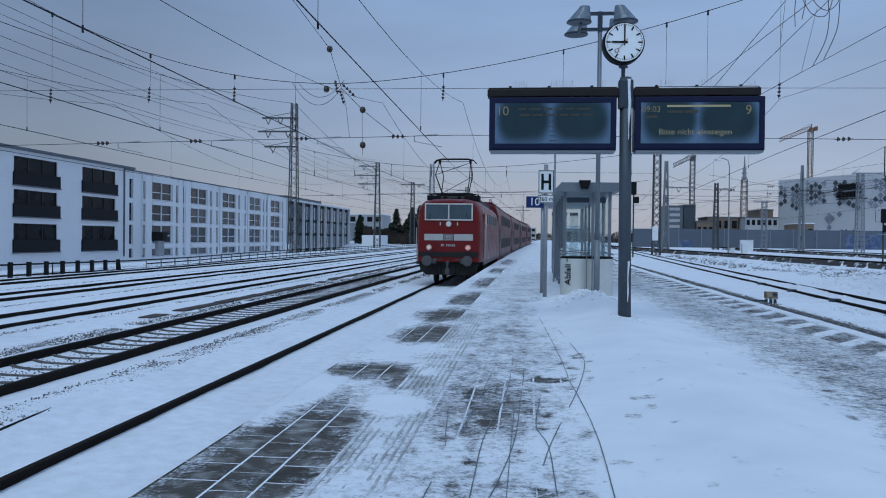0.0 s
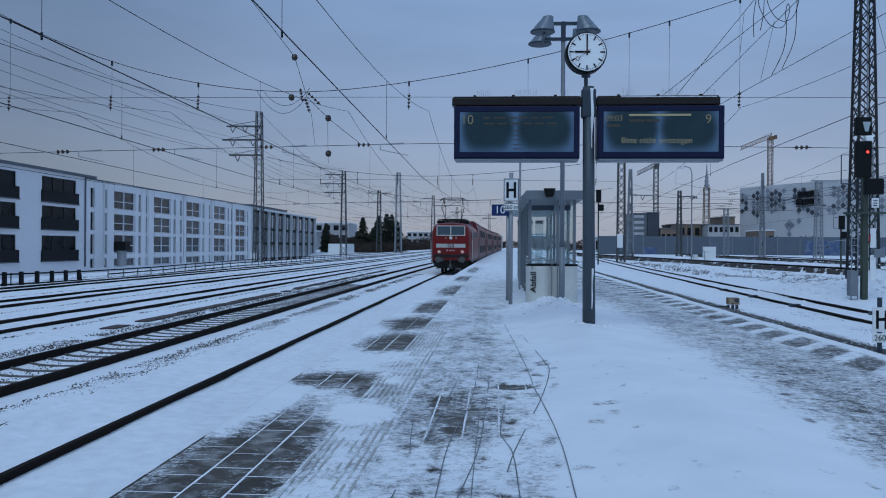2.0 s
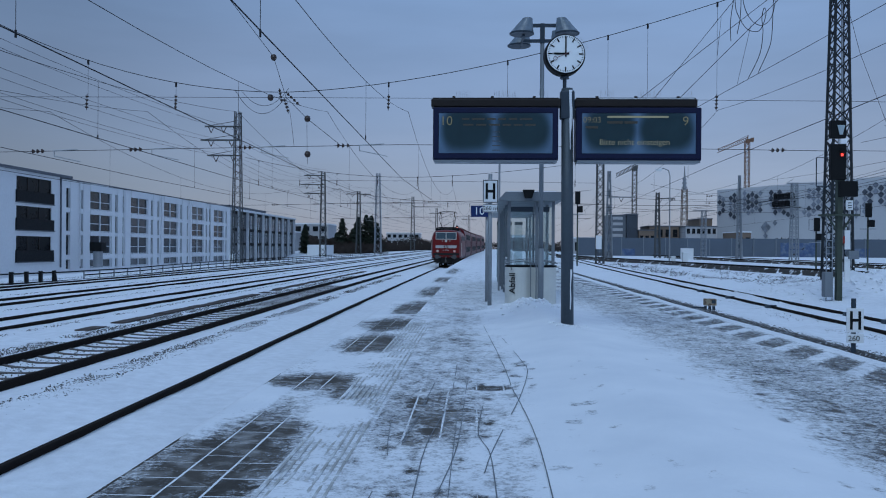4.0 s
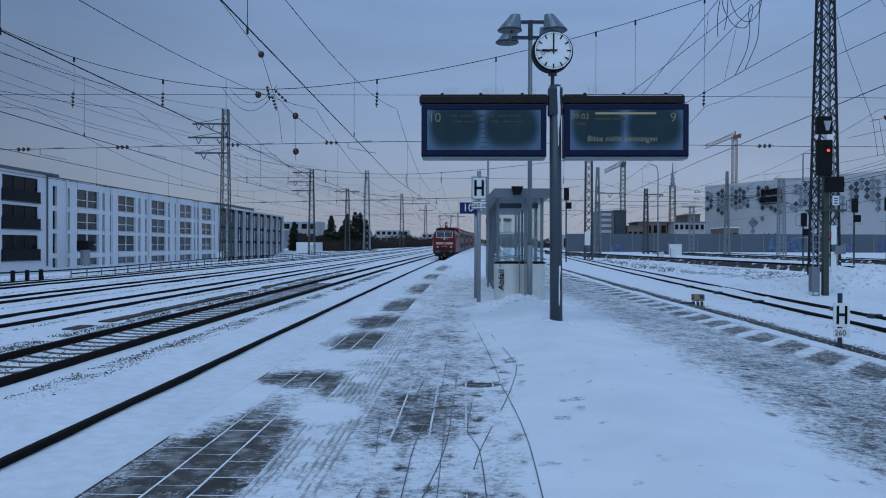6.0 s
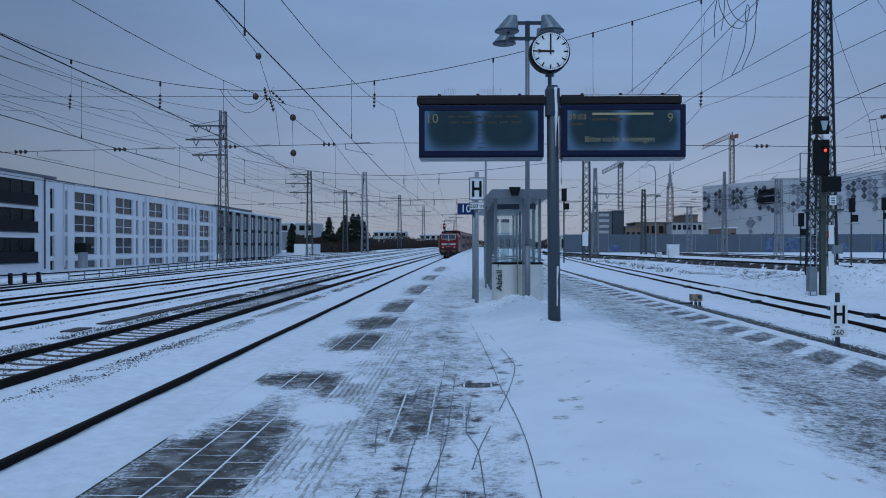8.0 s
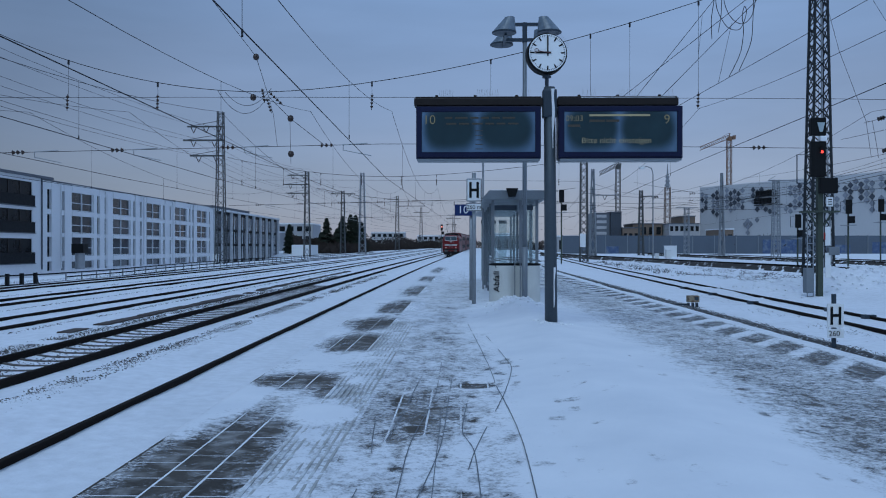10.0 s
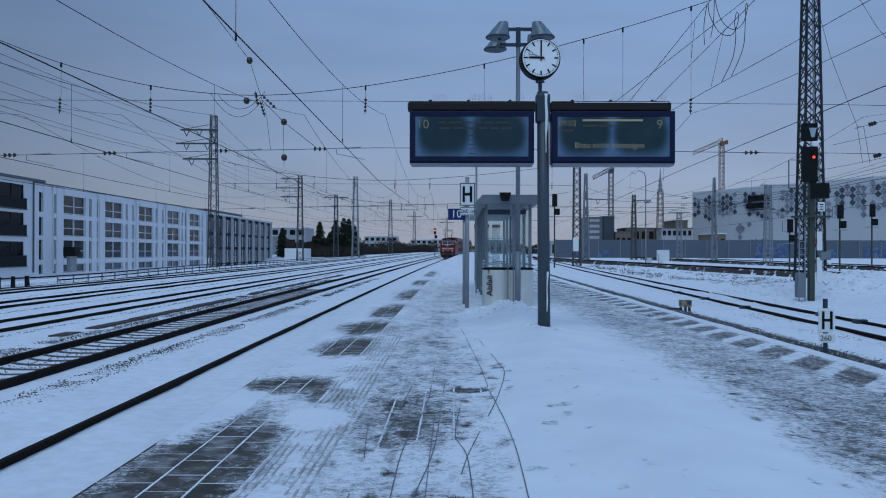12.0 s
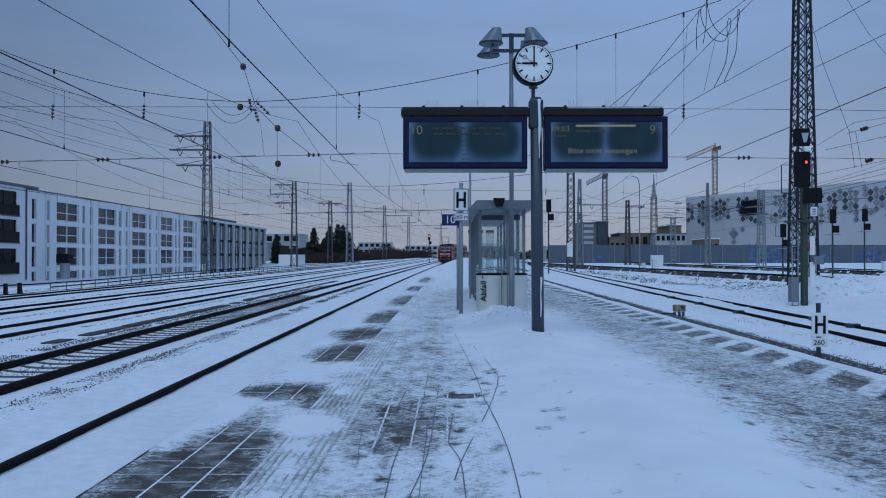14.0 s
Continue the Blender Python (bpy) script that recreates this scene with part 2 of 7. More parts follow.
def rod(bm, p, q, r, n=6, r2=None, mi=0):
    """A round bar from p to q."""
    p, q = Vector(p), Vector(q)
    d = q - p
    if d.length < 1e-6:
        return
    r2 = r if r2 is None else r2
    u = d.normalized()
    a = u.orthogonal().normalized()
    b = u.cross(a)
    c0, c1 = [], []
    for k in range(n):
        w = 2 * math.pi * (k + 0.5) / n
        o = a * math.cos(w) + b * math.sin(w)
        c0.append(bm.verts.new(p + o * r))
        c1.append(bm.verts.new(q + o * r2))
    for k in range(n):
        bm.faces.new((c0[k], c0[(k + 1) % n], c1[(k + 1) % n], c1[k])).material_index = mi
    bm.faces.new(c0[::-1]).material_index = mi
    bm.faces.new(c1).material_index = mi


def bar(bm, p, q, w, h, mi=0):
    """A square bar from p to q, w across and h high."""
    p, q = Vector(p), Vector(q)
    u = (q - p).normalized()
    side = u.cross(Vector((0, 0, 1)))
    side = side.normalized() if side.length > 1e-4 else Vector((1, 0, 0))
    up = side.cross(u)
    rings = []
    for c in (p, q):
        rings.append([bm.verts.new(c + side * (sx * w / 2) + up * (sz * h / 2)) for sx, sz in ((-1, -1), (1, -1), (1, 1), (-1, 1))])
    for k in range(4):
        bm.faces.new((rings[0][k], rings[0][(k + 1) % 4], rings[1][(k + 1) % 4], rings[1][k])).material_index = mi
    bm.faces.new(rings[0][::-1]).material_index = mi
    bm.faces.new(rings[1]).material_index = mi


def lathe(bm, profile, n=24, centre=(0, 0, 0), axis="Z"):
    """Turn a profile of (radius, height) round an upright axis, or round Y."""
    rings = []
    for r, h in profile:
        ring = []
        for k in range(n):
            w = 2 * math.pi * k / n
            x, y = r * math.cos(w), r * math.sin(w)
            v = (x, y, h) if axis == "Z" else (x, h, y)
            ring.append(bm.verts.new(Vector(v) + Vector(centre)))
        rings.append(ring)
    for a, b in zip(rings, rings[1:]):
        for k in range(n):
            bm.faces.new((a[k], a[(k + 1) % n], b[(k + 1) % n], b[k]))
    bm.faces.new(rings[0][::-1])
    bm.faces.new(rings[-1])


def prism(bm, outline, y0, y1, mi=0):
    """An outline in x and z pushed from y0 to y1."""
    a = [bm.verts.new((x, y0, z)) for x, z in outline]
    b = [bm.verts.new((x, y1, z)) for x, z in outline]
    n = len(outline)
    for k in range(n):
        bm.faces.new((a[k], a[(k + 1) % n], b[(k + 1) % n], b[k])).material_index = mi
    bm.faces.new(a).material_index = mi
    bm.faces.new(b[::-1]).material_index = mi


def wire_line(bm, pts, r, n=5):
    """One continuous round wire through the points."""
    pts = [Vector(p) for p in pts]
    pts = [p for k, p in enumerate(pts) if k == 0 or (p - pts[k - 1]).length > 1e-5]
    a = None
    rings = []
    for k, p in enumerate(pts):
        u = (pts[min(k + 1, len(pts) - 1)] - pts[max(k - 1, 0)]).normalized()
        a = u.orthogonal() if a is None else a - u * a.dot(u)
        a = (a if a.length > 1e-4 else u.orthogonal()).normalized()
        b = u.cross(a)
        rings.append([bm.verts.new(p + a * (r * math.cos(2 * math.pi * q / n)) + b * (r * math.sin(2 * math.pi * q / n))) for q in range(n)])
    for c0, c1 in zip(rings, rings[1:]):
        for q in range(n):
            bm.faces.new((c0[q], c0[(q + 1) % n], c1[(q + 1) % n], c1[q]))
    bm.faces.new(rings[0][::-1])
    bm.faces.new(rings[-1])


def sagged(p, q, sag, n=14):
    p, q = Vector(p), Vector(q)
    return [p.lerp(q, k / n) - Vector((0, 0, sag * 4 * (k / n) * (1 - k / n))) for k in range(n + 1)]


def writing(name, text, size, m, mat, parent=None, depth=0.002, align="CENTER", label="", thin=0.0):
    """Letters as a mesh that faces -y in the space of m."""
    cu = bpy.data.curves.new(name, "FONT")
    cu.offset = -thin * size
    cu.body, cu.size, cu.extrude, cu.align_x, cu.align_y = text, size, depth, align, "CENTER"
    tmp = new(name + "_curve", cu)
    dg = bpy.context.evaluated_depsgraph_get()
    me = bpy.data.meshes.new_from_object(tmp.evaluated_get(dg))
    bpy.data.objects.remove(tmp)
    me.materials.clear()
    me.materials.append(mat)
    ob = new(name, me)
    if parent is not None:
        ob.parent = parent
    ob.matrix_local = m @ pose(0, 0, 0, 90, 0, 0)
    if label:
        ob["label"] = label
    return ob


# ---- the lie of the land: the line bends gently and climbs a little ----
def bend(x, y, z=0.0):
    s = max(y, 0.0)
    s2 = s * s if s < 260 else 260 * 260 + 520 * (s - 260)
    return (x + 1.15e-4 * s2, y, z + 2.2e-5 * min(s2, 90000.0))


RAIL_TOP = -0.76
BED = -0.90
YS_LINE = [-70 + 4.0 * k for k in range(14)] + [-14 + 2.0 * k for k in range(60)] + [106 + 8.0 * k for k in range(50)]

# ---- ground ----
def axis_steps(stops):
    out = []
    for a, b, d in stops:
        k = max(1, round((b - a) / d))
        out += [a + (b - a) * i / k for i in range(k)]
    return out + [stops[-1][1]]


def bank(x, y):
    """The snow banks thrown up between the tracks on the east side."""
    z = 0.0
    z += 1.0 * math.exp(-(((x - 17.8) / 1.7) ** 2 + ((y - 38.6) / 1.6) ** 2))
    z += 1.25 * math.exp(-(((x - 22.5) / 3.0) ** 2 + ((y - 41.5) / 2.4) ** 2))
    z += 0.5 * math.exp(-(((x - 15.0) / 1.6) ** 2 + ((y - 40.0) / 3.0) ** 2))
    z += 0.35 * math.exp(-(((x - 17.0 - 0.047 * y) / 2.0) ** 2)) * (1 if 14 < y < 60 else 0.4)
    return z


def ground_height(x, y):
    z = BED + 0.03 * noise.noise((x * 0.7, y * 0.35, 3.1)) + 0.015 * noise.noise((x * 3.1, y * 2.0, 7.7))
    if -8.7 < x < -6.9:
        z = BED + 0.006 * noise.noise((x * 3.1, y * 2.0, 7.7))
    if x > 5 and 0 < y < 120:
        z += bank(x, y) * (1 + 0.45 * noise.noise((x * 1.3, y * 1.3, 1.0)) + 0.2 * noise.noise((x * 3.7, y * 3.7, 1.0)))
    if not -9.3 < x < -6.5:
        z += 0.045
    if -6.6 < x < -4.9:
        z += 0.07 * math.sin((x + 6.6) / 1.7 * math.pi)
    if x < -31.5:
        z -= 1.7 * min(1.0, (-31.5 - x) / 2.5) * max(0.0, min(1.0, (200 - y) / 12))
    return z


gx = axis_steps([(-2500, -300, 440), (-300, -60, 40), (-60, -30, 5), (-30, -14, 0.8), (-14, 0, 0.25), (0, 5, 1.0), (5, 16, 0.4), (16, 34, 0.7),
                 (34, 80, 6), (80, 400, 40), (400, 2500, 420)])
gy = axis_steps([(-2500, -100, 400), (-100, -5, 5), (-5, 30, 0.5), (30, 60, 0.8), (60, 130, 3.5), (130, 300, 17), (300, 4000, 370)])
ground = grid_object("ground", gx, gy, ground_height, SNOW_FIELD)
tagged(ground, "snow-covered railway yard ground", "ground", kind="structure")

# ---- tracks ----
RAIL_OUT = [(-0.075, -0.172), (0.075, -0.172), (0.07, -0.155), (0.012, -0.13), (0.012, -0.045), (0.036, -0.035), (0.036, -0.006), (0.028, 0.0),
            (-0.028, 0.0), (-0.036, -0.006), (-0.036, -0.035), (-0.012, -0.045), (-0.012, -0.13), (-0.07, -0.155)]


def rail_mesh(place, ys, side):
    bm = bmesh.new()
    rings = []
    for y in ys:
        x, yy, z = place(y, side)
        rings.append([bm.verts.new((x + a, yy, z + b)) for a, b in RAIL_OUT])
    n = len(RAIL_OUT)
    for a, b in zip(rings, rings[1:]):
        for k in range(n):
            bm.faces.new((a[k], a[(k + 1) % n], b[(k + 1) % n], b[k]))
    bm.faces.new(rings[0])
    bm.faces.new(rings[-1][::-1])
    return bm


def sleeper_mesh():
    bm = bmesh.new()
    # the snow between the rails leaves only a curved, tapering edge of each sleeper bare
    rows = []
    for k in range(13):
        u = -1 + k / 6
        x, y = 0.70 * u, 0.30 * max(0.0, -u) ** 2.2 + 0.05 * max(0.0, u) ** 2
        w = 0.058 * (1 - 0.5 * max(0.0, u)) * (1 - 0.35 * max(0.0, -u))
        top = -0.004 + 0.012 * abs(u)
        rows.append([bm.verts.new(p) for p in ((x, y - w, -0.16), (x, y - w, top - 0.006), (x, y + w, top), (x, y + w, -0.16))])
    for a, b in zip(rows, rows[1:]):
        for k in range(3):
            bm.faces.new((a[k], a[k + 1], b[k + 1], b[k]))
    bm.faces.new(rows[0])
    bm.faces.new(rows[-1][::-1])
    me = bpy.data.meshes.new("sleeper")
    bmesh.ops.recalc_face_normals(bm, faces=bm.faces)
    bm.to_mesh(me)
    bm.free()
    me.materials.append(SLEEPER)
    return me


SLEEPER_ME = sleeper_mesh()


def track(x0, slope=0.0, curve=True, label="", sleepers=(0, 0, 0), far=500, near=-70, lift=0.0):
    e = base("railway_track", Matrix(), label, "railway track", "tracks of the yard")

    def place(y, side):
        p = bend(x0 + slope * y, y, RAIL_TOP) if curve else (x0 + slope * y, y, RAIL_TOP + lift + 2.2e-5 * min(y * y, 90000) * (y > 0))
        return (p[0] + side, p[1], p[2])
    ys = [y for y in YS_LINE if near <= y <= far]
    for side in (-0.753, 0.753):
        part("rail", rail_mesh(place, ys, side), RAIL, e)
    y0, y1, rise = sleepers
    y = y0
    while y < y1:
        o = new("sleeper", SLEEPER_ME)
        x, yy, z = place(y, 0)
        o.matrix_world = pose(x, yy, z - 0.172 + rise, 0, 0, random.uniform(-0.8, 0.8))
        o.parent = e
        y += 0.6
    return e


track(-3.60, label="rails of the platform track half buried in snow")
track(-7.78, label="track with snow between its dark sleepers", sleepers=(4, 46, 0.052))
track(-12.45, label="dark rails in smooth snow")
track(-17.2, label="dark rails in smooth snow")
track(-22.4, label="dark rails in smooth snow")
track(10.35, 0.047, False, label="rails curving away through clean snow", far=420, near=-70)

# ---- platform ----
PX0, PX1 = -1.94, 4.72
platform = base("platform", Matrix(), "snow-covered island platform with paving slabs", "platform", kind="structure")
PYS = [-70 + 4.0 * k for k in range(14)] + [-14 + 2.0 * k for k in range(60)] + [106 + 6 * k for k in range(22)]


def deck():
    bm = bmesh.new()
    rings = []
    for y in PYS:
        rings.append([bm.verts.new(bend(x, y, z)) for x, z in ((PX0 + 0.12, -1.1), (PX0 + 0.12, -0.22), (PX0, -0.2), (PX0, -0.085), (PX1, -0.085), (PX1, -0.2),
                                                               (PX1 - 0.12, -0.22), (PX1 - 0.12, -1.1))])
    for a, b in zip(rings, rings[1:]):
        for k in range(8):
            bm.faces.new((a[k], a[(k + 1) % 8], b[(k + 1) % 8], b[k]))
    bm.faces.new(rings[0])
    bm.faces.new(rings[-1][::-1])
    return bm


part("platform_body", deck(), CONCRETE, platform)

# ---- train ----
RED = surface("traffic_red_paint", (0.155, 0.008, 0.008), 0.36, vary=0.15, scale=1.2, fine=25, bump=0.04, dist=0.003, second=(0.10, 0.009, 0.009), mix=(0.5, 0.75))
RED_SIDE = surface("dull_coach_red", (0.115, 0.010, 0.012), 0.40, vary=0.2, scale=0.8, fine=20, bump=0.03, dist=0.003, second=(0.075, 0.018, 0.020), mix=(0.5, 0.8))
UNDER = surface("sooty_underframe", (0.022, 0.021, 0.021), 0.8, vary=0.3, scale=4, fine=30, bump=0.3)
ROOF = surface("sooty_roof", (0.05, 0.045, 0.045), 0.7, vary=0.3, scale=2, fine=20, bump=0.15)
COACH_ROOF = surface("coach_roof_red", (0.20, 0.05, 0.05), 0.5, vary=0.2, scale=1, fine=15, bump=0.05, second=(0.5, 0.5, 0.54), mix=(0.55, 0.7))
STRIPE = surface("pale_grey_stripe", (0.43, 0.42, 0.41), 0.5, vary=0.12, scale=3, bump=0.03, dist=0.002)
CAB_GLASS = surface("cab_window_glass", (0.06, 0.09, 0.11), 0.08, vary=0.2, scale=2, bump=0)
COACH_GLASS = surface("coach_window_glass", (0.010, 0.012, 0.015), 0.5, vary=0.2, scale=2, bump=0, spec=0.10)
CHROME = surface("bright_trim", (0.62, 0.60, 0.56), 0.35, 0.5, vary=0.1, bump=0)
LAMP_WHITE = glow("marker_lamp_lit", (1.0, 0.66, 0.60), 0.55)
LAMP_RED = glow("tail_lamp_lit", (1.0, 0.36, 0.34), 0.8)
BUFFER_GREY = surface("worn_buffer_steel", (0.09, 0.09, 0.092), 0.6, 0.2, vary=0.35, scale=9, bump=0.15)
DULL_BAND = surface("dull_grey_band", (0.14, 0.125, 0.13), 0.6, vary=0.2, scale=1, bump=0.03)
LAMP_OFF = surface("unlit_lamp_glass", (0.62, 0.60, 0.57), 0.25, vary=0.1, bump=0)


def hull(sections, outline):
    """Rings of the body's outline, scaled by (y, half width, top) and joined end to end."""
    bm = bmesh.new()
    rings = []
    for y, w, top in sections:
        rings.append([bm.verts.new((u * w, y, z if z < 2.3 else 2.3 + (z - 2.3) * (top - 2.3))) for u, z in outline])
    n = len(outline)
    for a, b in zip(rings, rings[1:]):
        for k in range(n):
            bm.faces.new((a[k], a[(k + 1) % n], b[(k + 1) % n], b[k]))
    bm.faces.new(rings[0])
    bm.faces.new(rings[-1][::-1])
    return bm


def wheel_mesh(r):
    bm = bmesh.new()
    for a, b, c in ((-0.07, 0.07, r), (0.05, 0.08, r + 0.03), (-0.09, 0.09, 0.14)):
        prof = [(c, a), (c, b)]
        rings = [[bm.verts.new((h, rr * math.cos(2 * math.pi * k / 20), rr * math.sin(2 * math.pi * k / 20))) for k in range(20)] for rr, h in prof]
        for k in range(20):
            bm.faces.new((rings[0][k], rings[0][(k + 1) % 20], rings[1][(k + 1) % 20], rings[1][k]))
        bm.faces.new(rings[0][::-1])
        bm.faces.new(rings[1])
    return bm


def buffer_part(parent, x, z=1.06):
    bm = bmesh.new()
    lathe(bm, [(0.13, -0.615), (0.19, -0.61), (0.225, -0.60), (0.225, -0.57), (0.20, -0.55), (0.09, -0.53), (0.09, -0.3), (0.14, -0.28), (0.14, 0.0)], 20, (x, 0, z), "Y")
    part("buffer", bm, BUFFER_GREY, parent)


def bogie(parent, y, span=3.4, r=0.62):
    bm = bmesh.new()
    for s in (-1, 1):
        box(bm, s * 1.02 - 0.08, s * 1.02 + 0.08, y - span / 2 - 0.5, y + span / 2 + 0.5, 0.5, 0.78, 0.02)
        for k in (-1, 1):
            box(bm, s * 1.02 - 0.13, s * 1.02 + 0.13, y + k * span / 2 - 0.22, y + k * span / 2 + 0.22, 0.42, 0.75, 0.03)
            rod(bm, (s * 1.05, y + k * 0.5, 0.35), (s * 1.05, y + k * 0.5, 0.95), 0.1, 10)
    box(bm, -1.0, 1.0, y - 0.4, y + 0.4, 0.45, 0.95, 0.03)
    b = part("bogie", bm, UNDER, parent)
    for k in (-1, 1):
        for s in (-1, 1):
            w = part("wheel", wheel_mesh(r), UNDER, b)
            w.matrix_local = pose(s * 0.75, y + k * span / 2, r, 0, 0, 180 if s > 0 else 0)


def frame_bars(bm, x0, x1, z0, z1, y, w, d):
    box(bm, x0 - w, x1 + w, y - d, y, z1, z1 + w)
    box(bm, x0 - w, x1 + w, y - d, y, z0 - w, z0)
    box(bm, x0 - w, x0, y - d, y, z0, z1)
    box(bm, x1, x1 + w, y - d, y, z0, z1)


def pantograph(parent, y, z0, height):
    bm = bmesh.new()
    for sy in (-0.6, 0.6):
        bar(bm, (-0.9, y + sy, z0 + 0.06), (0.9, y + sy, z0 + 0.06), 0.1, 0.08)
    for sx in (-0.7, 0.7):
        bar(bm, (sx, y - 0.6, z0 + 0.06), (sx, y + 0.6, z0 + 0.06), 0.08, 0.08)
    pan = part("pantograph", bm, BLACK, parent, "raised black pantograph")
    for s in (-1, 1):
        top = (s * 0.72, y, z0 + height - 0.12)
        for k, foot in ((-0.55, 0.35), (0.75, -0.15)):
            knee = (s * (0.86 if k < 0 else 0.62), y + k, z0 + height * 0.55)
            bm = bmesh.new()
            rod(bm, (s * 0.62, y + foot, z0 + 0.1), knee, 0.026)
            part("lower_arm", bm, BLACK, pan)
            bm = bmesh.new()
            rod(bm, knee, top, 0.021)
            part("upper_arm", bm, BLACK, pan)
        part("spring_box", boxed(s * 0.72 - 0.05, s * 0.72 + 0.05, y - 0.15, y + 0.15, z0 + height - 0.2, z0 + height - 0.06), BLACK, pan)
    for p, q in (((-0.86, y - 0.55, z0 + height * 0.55), (0.62, y, z0 + height - 0.2)), ((-0.62, y + 0.3, z0 + 0.15), (0.86, y - 0.55, z0 + height * 0.5)),
                 ((-0.72, y, z0 + height - 0.12), (0.72, y, z0 + height - 0.12))):
        bm = bmesh.new()
        rod(bm, p, q, 0.016)
        part("cross_brace", bm, BLACK, pan)
    for k in (-0.16, 0.16):
        bm = bmesh.new()
        wire_line(bm, [(-1.0, y + k, z0 + height - 0.2), (-0.86, y + k, z0 + height - 0.06), (-0.6, y + k, z0 + height), (0.6, y + k, z0 + height),
                       (0.86, y + k, z0 + height - 0.06), (1.0, y + k, z0 + height - 0.2)], 0.026)
        part("contact_strip", bm, BLACK, pan)
    for sx in (-0.7, 0.7):
        for sy in (-0.6, 0.6):
            bm = bmesh.new()
            lathe(bm, [(0.06, z0 - 0.22), (0.11, z0 - 0.18), (0.06, z0 - 0.12), (0.11, z0 - 0.08), (0.06, z0 - 0.02), (0.05, z0 + 0.06)], 10, (sx, y + sy, 0))
            part("insulator", bm, INSULATOR, pan)
    return pan


def locomotive():
    e = base("locomotive", Matrix(), "red electric locomotive with raised pantograph and pale front stripe", "locomotive", "train")
    out = [(-1, 1.0), (-1, 1.45), (-1, 2.3), (-0.995, 2.62), (-0.96, 2.95), (-0.90, 3.12), (-0.78, 3.24), (-0.5, 3.30), (0, 3.32),
           (0.5, 3.30), (0.78, 3.24), (0.90, 3.12), (0.96, 2.95), (0.995, 2.62), (1, 2.3), (1, 1.45), (1, 1.0)]
    secs = [(0.0, 1.30, 3.62), (0.10, 1.36, 3.68), (0.35, 1.42, 3.74), (0.9, 1.49, 3.78), (2.2, 1.5, 3.80), (13.6, 1.5, 3.80), (14.9, 1.49, 3.78), (15.45, 1.42, 3.74),
            (15.7, 1.36, 3.68), (15.8, 1.30, 3.62)]
    b = part("body", hull(secs, out), RED, e, smooth=False)
    # roof hood and dark equipment
    bm = bmesh.new()
    box(bm, -1.05, 1.05, 2.3, 13.4, 3.76, 3.96, 0.06)
    for y in (4.6, 7.0, 9.3, 11.0):
        box(bm, -0.8, 0.8, y, y + 1.2, 3.94, 4.12, 0.05)
    part("roof_hood", bm, ROOF, e)
    bm = bmesh.new()
    for x in (-1.0, -0.72, -0.35, 0.3, 0.62, 0.95, 1.15):
        lathe(bm, [(0.06, 3.72), (0.10, 3.80), (0.06, 3.85), (0.10, 3.90), (0.05, 3.97), (0.04, 4.05)], 8, (x, 1.5 + 0.3 * abs(x), 0))
    box(bm, -1.15, -0.55, 1.35, 1.9, 3.75, 3.98, 0.03)
    box(bm, 0.55, 1.25, 1.35, 2.1, 3.75, 3.98, 0.03)
    rod(bm, (-1.1, 1.55, 4.04), (1.1, 1.55, 4.04), 0.025)
    part("roof_equipment", bm, BLACK, e)
    pantograph(e, 2.6, 4.02, 1.72)
    # lower valance and buffer beam
    bm = bmesh.new()
    outl = [(-1.3, 1.43), (-1.34, 1.0), (-1.25, 0.62), (-1.0, 0.42), (1.0, 0.42), (1.25, 0.62), (1.34, 1.0), (1.3, 1.43)]
    prism(bm, outl, 0.16, 0.55)
    prism(bm, [(-1.31, 1.22), (-1.31, 1.44), (1.31, 1.44), (1.31, 1.22)], -0.03, 0.18)
    part("buffer_beam", bm, UNDER, e)
    for x in (-0.875, 0.875):
        buffer_part(e, x)
    bm = bmesh.new()
    rod(bm, (0, -0.05, 1.0), (0, -0.42, 0.98), 0.07, 8)
    rod(bm, (0, -0.4, 1.0), (0, -0.42, 0.6), 0.045, 8)
    box(bm, -0.09, 0.09, -0.5, -0.36, 0.5, 0.72, 0.02)
    part("coupling", bm, BUFFER_GREY, e)
    for x in (-0.5, -0.32, 0.34, 0.52):
        bm = bmesh.new()
        wire_line(bm, [(x, 0, 0.95), (x, -0.2, 0.85), (x * 0.95, -0.26, 0.62), (x * 0.9, -0.16, 0.45)], 0.03, 8)
        part("brake_hose", bm, BLACK, e)
    for s in (-1, 1):
        bm = bmesh.new()
        wire_line(bm, [(s * 1.08, 0.1, 0.6), (s * 1.10, 0.02, 0.38), (s * 0.84, 0.02, 0.36), (s * 0.82, 0.1, 0.6)], 0.025)
        part("front_step", bm, UNDER, e)
    for x in (-0.62, 0.62):
        part("socket_box", boxed(x - 0.09, x + 0.09, -0.06, 0.2, 0.92, 1.14, 0.02), BUFFER_GREY, e)
    for s in (-1, 1):
        bm = bmesh.new()
        wire_line(bm, [(s * 0.3, -0.02, 1.14), (s * 0.3, -0.1, 1.10), (s * 0.55, -0.1, 1.10), (s * 0.55, -0.02, 1.14)], 0.018)
        part("shunter_handle", bm, BUFFER_GREY, e)
    # windscreen
    bm = bmesh.new()
    box(bm, -1.05, 1.05, -0.035, 0.04, 2.82, 3.56)
    frame_bars(bm, -1.0, 1.0, 2.87, 3.51, -0.03, 0.055, 0.03)
    box(bm, -0.03, 0.03, -0.06, -0.03, 2.87, 3.51)
    wf = part("windscreen_frame", bm, CHROME, e, "pale window surround")
